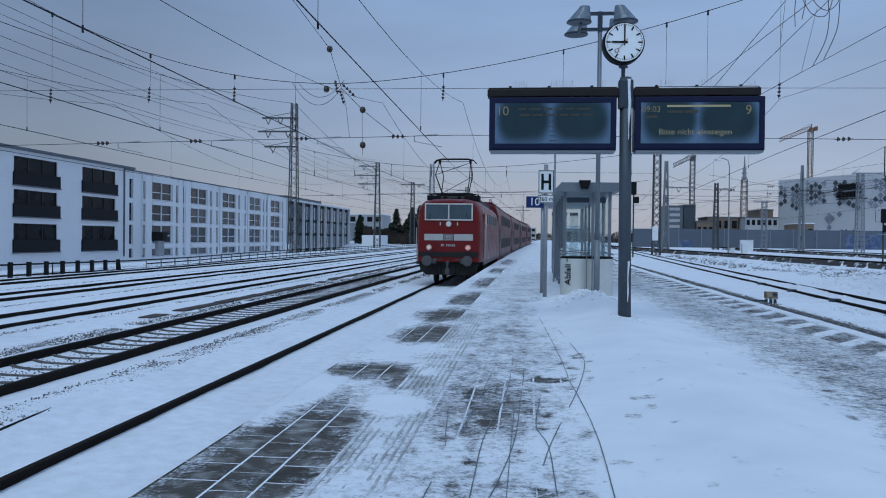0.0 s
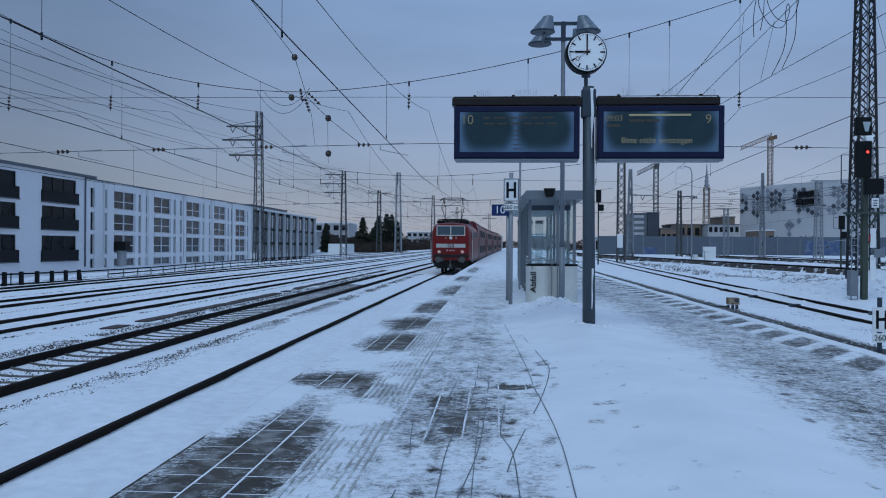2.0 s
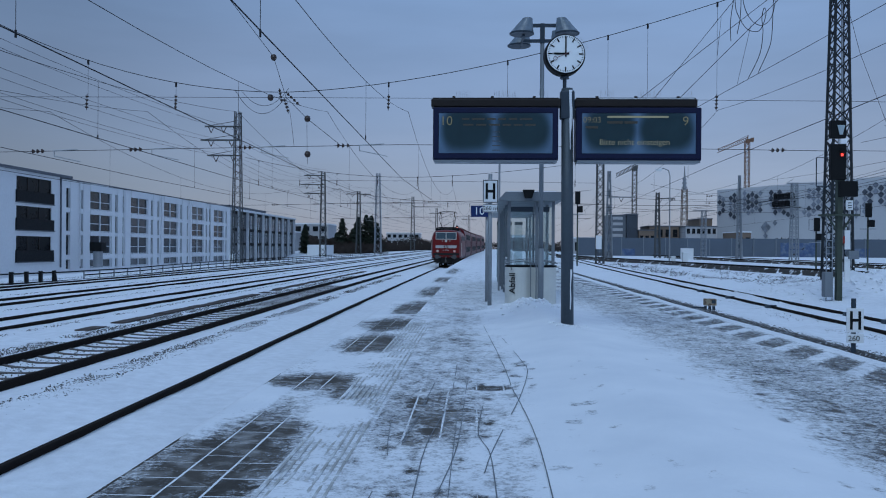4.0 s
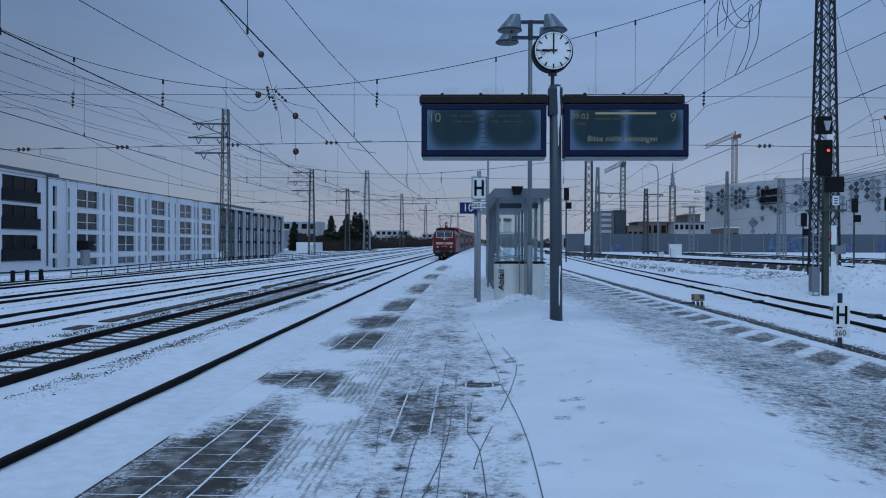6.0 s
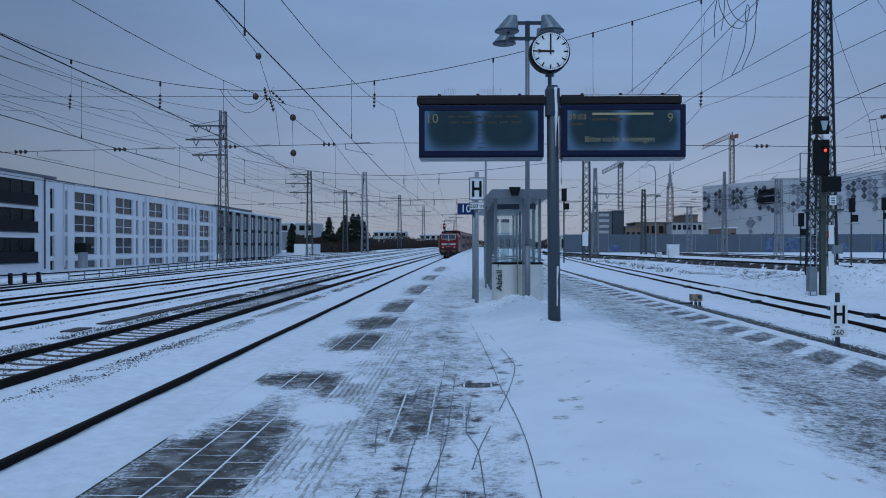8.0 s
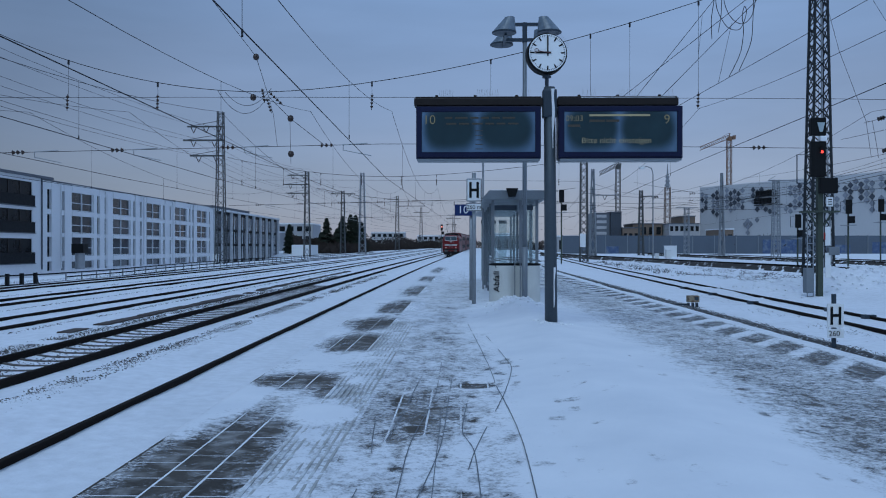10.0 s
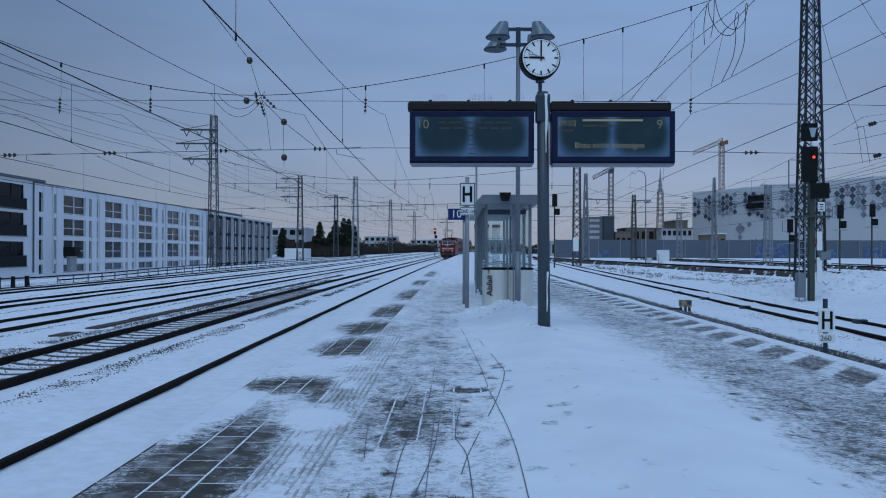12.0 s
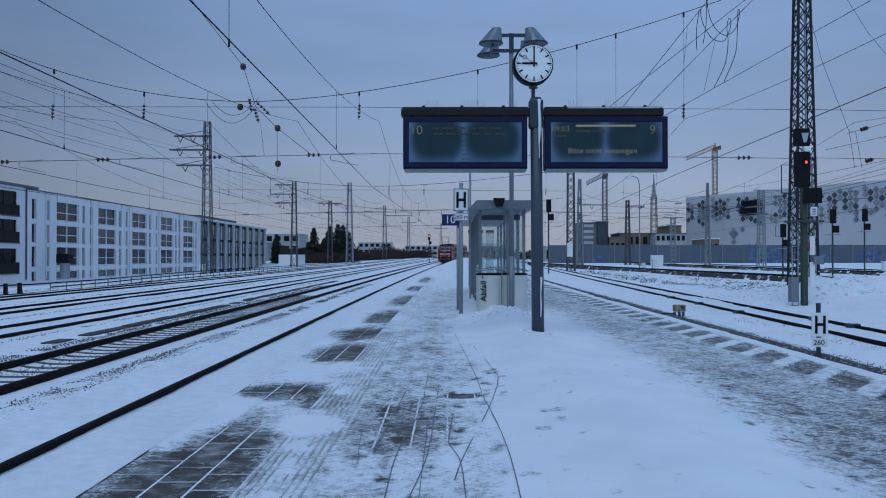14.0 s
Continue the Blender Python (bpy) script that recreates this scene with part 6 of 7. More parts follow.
def main_signal():
    e = base("main_signal", pose(15.33, 35.0, BED - 0.08), "tall railway signal showing red with a speed indicator", "railway signal", "signals")
    part("post", boxed(-0.115, 0.115, -0.12, 0.12, -0.1, 6.5, 0.02), GREEN_POST, e)
    h = part("signal_head", boxed(-0.42, 0.2, -0.2, 0.05, 5.25, 6.75, 0.03), BLACK, e)
    bm = bmesh.new()
    lathe(bm, [(0.062, -0.215), (0.058, -0.225), (0.02, -0.23)], 16, (0.02, 0, 6.30), "Y")
    part("red_lamp", bm, SIGNAL_RED, h, "glowing red lamp")
    bm = bmesh.new()
    prism(bm, [(-0.1, 6.4), (0.14, 6.4), (0.1, 6.5), (-0.06, 6.5)], -0.42, -0.2)
    part("visor", bm, BLACK, h)
    part("snow_cap", boxed(-0.06, 0.24, -0.22, 0.05, 6.75, 6.98, 0.05), SNOW, h, "cap of snow")
    sp = part("speed_indicator", boxed(-0.42, 0.22, -0.15, 0.1, 7.0, 7.75, 0.03), BLACK, e)
    bm = bmesh.new()
    prism(bm, [(-0.16, 7.55), (0.16, 7.55), (0.06, 7.15), (-0.06, 7.15)], -0.17, -0.15)
    part("triangle", bm, surface("grey_triangle", (0.35, 0.42, 0.45), 0.4, bump=0), sp)
    d = part("distant_head", boxed(-0.1, 0.65, -0.3, 0.0, 4.55, 5.2, 0.03), BLACK, e)
    pl = part("plate", boxed(0.2, 0.48, -0.22, -0.18, 4.0, 4.4), WHITE, e)
    bm = bmesh.new()
    for k in range(3):
        box(bm, 0.26, 0.42, -0.225, -0.22, 4.07 + 0.1 * k, 4.11 + 0.1 * k)
    part("plate_marks", bm, BLACK, pl)
    bm = bmesh.new()
    box(bm, -0.7, 0.7, -0.35, 0.4, 3.75, 3.82)
    part("service_platform", bm, GREEN_POST, e)
    bm = bmesh.new()
    for x in (-0.55, 0.5):
        bar(bm, (x * 0.3, -0.1, 3.2), (x, -0.1, 3.78), 0.06, 0.06)
    part("brace", bm, GREEN_POST, e)
    bm = bmesh.new()
    for x in (-0.55, -0.3):
        rod(bm, (x, -0.1, -0.1), (x, -0.1, 3.8), 0.025)
    for k in range(13):
        rod(bm, (-0.55, -0.1, 0.2 + 0.28 * k), (-0.3, -0.1, 0.2 + 0.28 * k), 0.015)
    part("ladder", bm, GALVANISED, e)
    bm = bmesh.new()
    wire_line(bm, [(-0.95, 0, 5.0), (-0.95, 0, 6.2), (-0.4, 0, 6.2)], 0.025)
    wire_line(bm, [(-0.95, 0, 5.0), (-0.4, 0, 5.0)], 0.025)
    part("guard_rail", bm, DARK_STEEL, e)
    for z0, z1 in ((2.35, 3.15), (1.0, 2.05)):
        part("mast_plate", boxed(0.16, 0.38, -0.2, -0.16, z0, z1), WHITE, e, "white enamel mast plate")
    part("mast_plate", boxed(0.1, 0.17, -0.2, -0.17, 2.6, 2.9), surface("plate_red", (0.3, 0.03, 0.02), 0.5, bump=0), e, "red enamel mast plate")
    part("cable_cabinet", boxed(-0.66, -0.32, -0.25, 0.1, 0.35, 1.4, 0.03), GREY_STEEL, e)
    part("junction_box", boxed(0.3, 0.75, -0.25, 0.0, 1.95, 2.3, 0.03), GREY_STEEL, e)


main_signal()


def low_stop_sign():
    e = base("stop_board", pose(7.95, 17.4, BED), "low white stop board with H and distance plate", "railway sign", "stop boards")
    bm = bmesh.new()
    rod(bm, (0, 0, -0.05), (0, 0, 1.2), 0.05, 10)
    part("post", bm, DARK_STEEL, e)
    b = part("board", boxed(-0.17, 0.17, -0.09, -0.05, 0.50, 1.0, 0.006), WHITE, e)
    bm = bmesh.new()
    for x in (-0.085, 0.085):
        box(bm, x - 0.027, x + 0.027, -0.097, -0.091, 0.56, 0.94)
    box(bm, -0.06, 0.06, -0.097, -0.091, 0.725, 0.785)
    part("letter", bm, BLACK, b, "black letter H")
    p = part("distance_plate", boxed(-0.17, 0.17, -0.09, -0.06, 0.28, 0.47, 0.006), WHITE, e)
    writing("distance_text", "260", 0.16, pose(-0.03, -0.094, 0.37), BLACK, p)


low_stop_sign()


def point_heater():
    e = base("trackside_box", pose(8.46, 29.6, BED), "small rusty beige trackside box on short legs", "trackside box")
    b = part("box", boxed(-0.20, 0.20, -0.15, 0.15, 0.22, 0.46, 0.02), surface("rusty_beige", (0.30, 0.25, 0.18), 0.7, vary=0.3, scale=8, second=(0.14, 0.09, 0.06), mix=(0.5, 0.6)), e)
    part("label_plate", boxed(0.02, 0.16, -0.156, -0.15, 0.3, 0.42), DARK_STEEL, b)
    for x in (-0.16, 0.0, 0.14):
        part("leg", boxed(x - 0.03, x + 0.03, -0.08, 0.08, -0.05, 0.2), DARK_STEEL, e)
    part("drive_rod", boxed(-0.62, -0.2, -0.03, 0.03, 0.12, 0.17, 0.01), DARK_STEEL, e)


point_heater()


def point_gear():
    first = None
    for side, y, r in ((0.753, 24.6, 3), (0.753, 27.4, -4), (-0.753, 30.8, 5), (-0.753, 36.5, -3), (0.753, 21.2, 2), (-0.753, 42.0, 4)):
        m = pose(10.35 + 0.047 * y + side, y, RAIL_TOP + 0.006, 0, 0, r)
        if first is None:
            first = base("point_lock", m, "dark point lock lying across a rail in the snow", "point lock", "point gear")
            part("cover", boxed(-0.19, 0.16, -0.13, 0.13, -0.12, 0.04, 0.02), DARK_STEEL, first)
            part("snow_cap", boxed(-0.12, 0.10, -0.09, 0.10, 0.04, 0.065, 0.01), SNOW, first, "snow lying on the cover")
        else:
            copy_thing(first, m)


point_gear()


def far_signal(x, y, top, lit=None, z0=-0.6):
    e = base("yard_signal", pose(x, y, z0), "yard signal on a slim post", "railway signal", "signals")
    H = top - z0
    bm = bmesh.new()
    rod(bm, (0, 0, -0.2), (0, 0, H), 0.09, 8)
    part("post", bm, GREEN_POST, e)
    h = part("signal_head", boxed(-0.3, 0.3, -0.3, 0.0, H - 1.5, H, 0.04), BLACK, e)
    part("lower_head", boxed(-0.1, 0.6, -0.3, 0.0, H - 2.5, H - 1.75, 0.04), BLACK, e)
    part("service_platform", boxed(-0.7, 0.7, -0.4, 0.3, H - 2.75, H - 2.68), GALVANISED, e)
    bm = bmesh.new()
    wire_line(bm, [(-0.4, 0, H - 1.4), (-0.8, 0, H - 1.4), (-0.8, 0, H - 0.2), (-0.4, 0, H - 0.2)], 0.03)
    part("guard_rail", bm, DARK_STEEL, e)
    if lit:
        bm = bmesh.new()
        lathe(bm, [(0.17, -0.31), (0.15, -0.34), (0.03, -0.35)], 14, (0, 0, H - 0.55), "Y")
        part("red_lamp", bm, lit, h, "glowing red lamp")
    return e


far_signal(41.5, 88, 6.4)
far_signal(49.5, 97, 7.0)
far_signal(37.8, 92, 5.0)
far_signal(12.3, 98, 8.2, z0=-0.6)
SIGNAL_FAR = glow("distant_signal_red_lit", (1.0, 0.25, 0.2), 2.5)
far_signal(-4.2, 205, 7.1, SIGNAL_FAR, z0=0.1)


def yard_lamp():
    e = base("street_lamp", pose(26, 110, -0.7), "slim grey yard lamp with a curved head", "street lamp")
    bm = bmesh.new()
    rod(bm, (0, 0, -0.2), (0, 0, 11.8), 0.11, 8, 0.07)
    wire_line(bm, [(0, 0, 11.8), (-0.2, 0, 12.6), (-0.9, 0, 12.9), (-1.2, 0, 12.8)], 0.07)
    part("post", bm, GALVANISED, e)
    part("lamp_head", boxed(-1.9, -1.1, -0.2, 0.2, 12.5, 12.85, 0.06), WHITE, e)


yard_lamp()

# cable trough and low fence on the west side
TROUGH = surface("trough_cover", (0.07, 0.055, 0.048), 0.8, vary=0.3, scale=3, fine=30, bump=0.2, second=(0.6, 0.62, 0.66), mix=(0.70, 0.78))


def trough():
    e = base("cable_trough", Matrix(), "dark cable trough covers beside the track", "cable trough")
    y = 20.0
    while y < 70:
        p = bend(-9.75 if y < 40 else -9.9, y, BED)
        if random.random() > 0.08:
            bm = bmesh.new()
            box(bm, p[0] - 0.19, p[0] + 0.19, y + 0.02, y + 0.98, p[2] - 0.05, p[2] + 0.085 + random.uniform(-0.015, 0.012))
            part("cover_slab", bm, TROUGH, e)
        y += 1.0


trough()


def west_fence():
    e = base("fence", Matrix(), "black steel railing with solid black panels along the yard", "fence")
    X = -24.7

    def at(y, z):
        return (X + 1.15e-4 * y * y, y, z + 1.3e-5 * y * y - 0.06 - 0.22 * math.exp(-((y - 52) / 16) ** 2))
    first = part("panel", boxed(-0.08, 0.08, -0.11, 0.11, -0.85, 0.06, 0.02), BLACK, e)
    first.matrix_local = pose(*at(33.85, 0))
    for k in range(1, 10):
        o = new("panel", first.data)
        o.parent = e
        o.matrix_local = pose(*at(33.85 + 1.45 * k, 0))
    f2 = part("post", boxed(-0.035, 0.035, -0.035, 0.035, -0.85, -0.05), GALVANISED, e)
    f2.matrix_local = pose(*at(50.5, 0))
    y = 52.6
    while y < 195:
        o = new("post", f2.data)
        o.parent = e
        o.matrix_local = pose(*at(y, 0))
        y += 2.1
    for z, y0, mat in ((-0.06, 30, BLACK), (-0.58, 30, BLACK), (-0.30, 50.5, BLACK)):
        bm = bmesh.new()
        n = 18
        pts = [at(y0 + (195 - y0) * k / n, z) for k in range(n + 1)]
        rings = [[bm.verts.new((p[0] + a, p[1], p[2] + b)) for a, b in ((-0.03, -0.04), (0.03, -0.04), (0.03, 0.04), (-0.03, 0.04))] for p in pts]
        for ra, rb in zip(rings, rings[1:]):
            for k in range(4):
                bm.faces.new((ra[k], ra[(k + 1) % 4], rb[(k + 1) % 4], rb[k]))
        bm.faces.new(rings[0])
        bm.faces.new(rings[-1][::-1])
        part("rail", bm, mat, e)


west_fence()


def marker_posts():
    a = base("marker_post", pose(-24.5, 34, BED), "thin dark marker stake in the snow", "stake", "stakes")
    bm = bmesh.new()
    rod(bm, (0, 0, -0.1), (-0.05, 0, 0.75), 0.03, 6)
    part("stake", bm, BLACK, a)
    for x, y, r in ((-24.4, 40, 5), (-24.3, 47, -6)):
        copy_thing(a, pose(x, y, BED, 0, r, 0))


marker_posts()

# ---- further tracks of the east yard ----
track(38.5, -0.131, False, label="dark rails of the east yard beyond snow banks", far=170, near=4, lift=0.42)
track(44.5, -0.131, False, label="dark rails of the east yard beyond snow banks", far=170, near=10)
track(57.0, -0.10, False, label="dark rails of the east yard beyond snow banks", far=180, near=20, lift=0.3)
track(72.0, -0.10, False, label="dark rails of the east yard beyond snow banks", far=180, near=30)


def ballast_bed(x0, slope, ya, yb, lift=0.0, mat=None):
    bm = bmesh.new()
    prev = None
    y = ya
    while y <= yb:
        z = BED + 2.2e-5 * y * y
        row = [bm.verts.new((x0 + slope * y + a, y, z + b)) for a, b in ((-1.9, -0.1), (-1.35, 0.085 + lift), (1.35, 0.085 + lift), (1.9, -0.1))]
        if prev:
            for k in range(3):
                bm.faces.new((prev[k], prev[k + 1], row[k + 1], row[k]))
        prev = row
        y += 4
    tagged(link("ballast_bed", bm, mat or GRAVEL_SNOW), "dark ballast bed streaked with snow", "ballast", "ballast beds", "structure")


ballast_bed(38.5, -0.131, 12, 160, 0.38)
ballast_bed(44.5, -0.131, 12, 160)
ballast_bed(57.0, -0.10, 20, 170, 0.25)
ballast_bed(72.0, -0.10, 20, 170)

# ---- buildings on the west side ----
RENDER_WHITE = surface("white_render", (0.71, 0.72, 0.735), 0.8, vary=0.06, scale=0.3, fine=6, bump=0.08, second=(0.66, 0.67, 0.69), mix=(0.5, 0.75))
PANEL_WHITE = surface("white_facade_panel", (0.73, 0.74, 0.755), 0.6, vary=0.05, scale=0.4, fine=5, bump=0.05, rand=0.4)
DARK_GLASS = surface("dark_window_glass", (0.012, 0.014, 0.016), 0.3, vary=0.3, scale=0.6, bump=0, spec=0.12)
PALE_GLASS = surface("window_glass_with_blinds", (0.055, 0.062, 0.07), 0.15, vary=0.7, scale=0.5, bump=0, rand=1.2, spec=0.4)
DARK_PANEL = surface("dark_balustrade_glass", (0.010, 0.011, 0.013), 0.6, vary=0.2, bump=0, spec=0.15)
ROOF_EDGE = surface("zinc_roof_edge", (0.13, 0.14, 0.16), 0.6, 0.2, vary=0.2, scale=1, bump=0.05)
FRAME_WHITE = surface("white_window_frame", (0.7, 0.72, 0.74), 0.5, vary=0.05, bump=0)
BRONZE = surface("dark_bronze_frame", (0.035, 0.028, 0.025), 0.5, bump=0)
FX = -43.6


def shared(name, mesh_ob, parent, m):
    o = new(name, mesh_ob.data)
    o.parent = parent
    o.matrix_local = m
    return o


def apartment_block():
    e = base("apartment_block", Matrix(), "white rendered apartment block with dark loggias", "apartment building", "west facades")
    bm = bmesh.new()
    bays = [(39.0, 45.6), (52.4, 58.6), (65.7, 72.2), (76.5, 83.0)]
    floors = [(-0.20, 2.20), (2.90, 5.12), (5.62, 7.98)]
    ys = [34.0] + [v for b in bays for v in b] + [85.0]
    zs = [-2.9] + [v for f in floors for v in f] + [8.5]
    for i in range(len(ys) - 1):
        for j in range(len(zs) - 1):
            if i % 2 == 1 and j % 2 == 1:
                continue
            box(bm, FX - 0.4, FX, ys[i], ys[i + 1], zs[j], zs[j + 1])
    bmesh.ops.remove_doubles(bm, verts=bm.verts, dist=0.001)
    part("wall", bm, RENDER_WHITE, e)
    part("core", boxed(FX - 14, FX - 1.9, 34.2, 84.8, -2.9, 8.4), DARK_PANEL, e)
    part("end_wall", boxed(FX - 14, FX - 0.4, 84.6, 85.0, -2.9, 8.5), RENDER_WHITE, e)
    part("end_wall", boxed(FX - 14, FX - 0.4, 34.0, 34.4, -2.9, 8.5), RENDER_WHITE, e)
    part("roof", boxed(FX - 14.2, FX + 0.35, 33.8, 86.8, 8.5, 8.76, 0.03), ROOF_EDGE, e, "dark zinc roof edge")
    for y0, y1 in bays:
        for z0, z1 in floors:
            lo = part("loggia", boxed(FX + 0.004, FX + 0.20, y0 - 0.2, y1 + 0.4, z0 - 0.2, z0 - 0.1), ROOF_EDGE, e)
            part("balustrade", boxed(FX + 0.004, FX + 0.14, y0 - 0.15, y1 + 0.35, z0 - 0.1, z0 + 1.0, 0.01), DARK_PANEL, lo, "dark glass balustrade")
            w = part("window", boxed(FX - 0.22, FX - 0.14, y0 - 0.02, y1 + 0.02, z0 - 0.02, z1 + 0.02), DARK_GLASS, e)
            for k in range(4):
                y = y0 + (y1 - y0) * k / 3
                part("mullion", boxed(FX - 0.14, FX - 0.08, y - 0.05, y + 0.05, z0, z1), BRONZE, w)
    bm = bmesh.new()
    rod(bm, (FX + 0.08, 84.8, -1.0), (FX + 0.08, 84.8, 8.5), 0.09, 8)
    part("downpipe", bm, ROOF_EDGE, e)


apartment_block()


def office_wing():
    e = base("residential_wing", Matrix(), "long white facade with paired windows and slits", "apartment building", "west facades")
    floors = [(-2.2, -2.0), (-1.2, -0.2), (0.32, 2.45), (2.90, 4.88), (5.42, 7.52)]
    part("wall", boxed(FX - 12, FX - 0.35, 85.05, 145.0, -2.9, 8.3), RENDER_WHITE, e)
    part("roof", boxed(FX - 12, FX + 0.12, 85.05, 145.2, 8.38, 8.5, 0.02), ROOF_EDGE, e)
    bays = [91.58, 102.6, 113.7, 125.26, 135.8]
    # white facade skin, pierced at each window
    slits = []
    for b in bays:
        slits += [(b - 2.4, b - 1.65), (b + 6.5, b + 7.25)]
    slits = [(86.1, 87.0)] + slits
    openings = sorted([(b, b + 5.6) for b in bays] + [s for s in slits if all(s[1] < b or s[0] > b + 5.6 for b in bays)])
    clean = []
    for o in openings:
        if not clean or o[0] > clean[-1][1] + 0.25:
            clean.append(o)
    edges = [85.05] + [v for o in clean for v in o] + [145.0]
    zs = [-2.9] + [v for f in floors[1:] for v in f] + [8.38]
    for i in range(len(edges) - 1):
        if i % 2 == 0:
            part("panel", boxed(FX - 0.35, FX + random.uniform(-0.02, 0.02), edges[i] + 0.005, edges[i + 1] - 0.005, -2.9, 8.37), PANEL_WHITE, e)
            continue
        y0, y1 = edges[i], edges[i + 1]
        for j in range(0, len(zs) - 1, 2):
            part("spandrel", boxed(FX - 0.34, FX - 0.03 + (0.12 if y1 - y0 > 3 else 0), y0, y1, zs[j], zs[j + 1] - (0.01 if j == 6 else 0)), PANEL_WHITE, e)
        for z0, z1 in floors[1:]:
            big = y1 - y0 > 3
            w = part("window", boxed(FX - 0.33, FX - 0.26, y0, y1, z0, z1), PALE_GLASS if big else DARK_GLASS, e)
            if big:
                for y in (y0 + 0.06, (y0 + y1) / 2, y1 - 0.06):
                    part("mullion", boxed(FX - 0.26, FX - 0.14, y - 0.08, y + 0.08, z0, z1), FRAME_WHITE, w)
                part("transom", boxed(FX - 0.26, FX - 0.18, y0, y1, z0 + 0.90, z0 + 0.98), FRAME_WHITE, w)
                part("railing", boxed(FX - 0.12, FX - 0.08, y0 + 0.1, y1 - 0.1, z0 + 0.03, z0 + 0.12), FRAME_WHITE, w)
    for y in (89.0, 100.3, 112.6, 124.2, 133.9):
        bm = bmesh.new()
        rod(bm, (FX + 0.1, y, -1.0), (FX + 0.1, y, 8.0), 0.07, 6)
        box(bm, FX + 0.02, FX + 0.2, y - 0.15, y + 0.15, 7.9, 8.2)
        part("downpipe", bm, FRAME_WHITE, e)
    # brick-coloured chimney box and hut in front
    h = base("ventilation_shaft", pose(-41.0, 88.0, -1.0), "grey ventilation shaft with a dark louvred head", "ventilation shaft")
    bm = bmesh.new()
    lathe(bm, [(0.5, 0), (0.5, 1.7), (0.45, 1.75)], 18)
    part("shaft", bm, GALVANISED, h)
    part("louvre_head", boxed(-0.65, 0.65, -0.65, 0.65, 1.7, 2.7, 0.05), BLACK, h)


office_wing()


def glass_wing():
    e = base("office_wing", Matrix(), "dark glazed office wing with white pilasters", "office building", "west facades")
    part("wall", boxed(FX - 12, FX - 0.5, 145.3, 198, -2.9, 8.3), DARK_PANEL, e)
    part("roof", boxed(FX - 12, FX + 0.2, 145.3, 198.2, 8.0, 8.35, 0.03), FRAME_WHITE, e)
    part("roof_storey", boxed(FX - 9, FX - 1.5, 150, 176, 8.35, 9.1, 0.03), ROOF_EDGE, e)
    n = 9
    for k in range(n + 1):
        y = 145.5 + (198 - 145.5) * k / n
        part("pilaster", boxed(FX - 0.5, FX + 0.05, y - 0.09, y + 0.09, -2.9, 8.0), FRAME_WHITE, e)
    for k in range(n):
        y0 = 145.5 + (198 - 145.5) * k / n + 0.3
        y1 = y0 + (198 - 145.5) / n - 0.6
        for z0, z1 in ((-0.9, 1.6), (2.1, 4.3), (4.8, 7.4)):
            w = part("window", boxed(FX - 0.5, FX - 0.4, y0, y1, z0, z1), PALE_GLASS, e)
            part("mullion", boxed(FX - 0.4, FX - 0.3, (y0 + y1) / 2 - 0.1, (y0 + y1) / 2 + 0.1, z0, z1), FRAME_WHITE, w)
    part("shed", boxed(-36, -32, 176, 186, -0.6, 1.9, 0.05), WHITE, e)


glass_wing()

# ---- trees and far things on the west horizon ----
FIR = surface("fir_needles_dark", (0.022, 0.030, 0.020), 0.9, vary=0.4, scale=1.5, fine=8, bump=0)
TWIG = surface("bare_twigs_brown", (0.045, 0.035, 0.030), 0.95, vary=0.35, scale=1.0, fine=6, bump=0)
BARK = surface("bark", (0.05, 0.04, 0.033), 0.95, vary=0.3, bump=0.3)


def fir(x, y, h, r, z0=0.0):
    e = base("fir_tree", pose(x, y, z0), "dark green fir at the edge of the yard", "tree", "firs")
    bm = bmesh.new()
    rod(bm, (0, 0, -0.3), (0, 0, h * 0.97), 0.22, 8, 0.03)
    part("trunk", bm, BARK, e)
    verts, faces = [], []
    rg = random.Random(int(x * 31 + y))
    for k in range(1500):
        t = rg.random() ** 0.75
        z = h * (0.06 + 0.94 * t)
        a = rg.random() * 2 * math.pi
        reach = r * (1 - t) ** 0.8 * (0.75 + 0.35 * math.sin(z * 5.0 + a * 2)) + 0.12
        d = reach * rg.uniform(0.35, 1.0)
        c = Vector((math.cos(a) * d, math.sin(a) * d, z - d * 0.25))
        s = rg.uniform(0.2, 0.5)
        out = Vector((math.cos(a), math.sin(a), -0.35)) * s
        side = Vector((-math.sin(a), math.cos(a), rg.uniform(-0.4, 0.4))) * s * 0.6
        i = len(verts)
        verts += [tuple(c - side), tuple(c + side), tuple(c + out), tuple(c + Vector((0, 0, s * 0.35)))]
        faces += [(i, i + 1, i + 2), (i, i + 2, i + 3), (i + 1, i + 3, i + 2)]
    me = bpy.data.meshes.new("crown")
    me.from_pydata(verts, [], faces)
    me.materials.append(FIR)
    o = new("crown", me)
    o.parent = e


for x, y, h, r in ((-30.4, 211, 8.2, 2.6), (-25.0, 210, 8.0, 2.6), (-33.6, 208, 9.0, 3.0), (-31.8, 214, 6.5, 2.2), (-29.3, 207, 9.4, 3.0), (-27.6, 209, 10.0, 3.2), (-26.2, 208, 9.7, 3.0), (-41.6, 201, 7.2, 1.3), (-42.4, 203, 6.0, 1.4),
                   (-35.6, 212, 5.5, 2.2)):
    fir(x, y, h, r, -0.2)


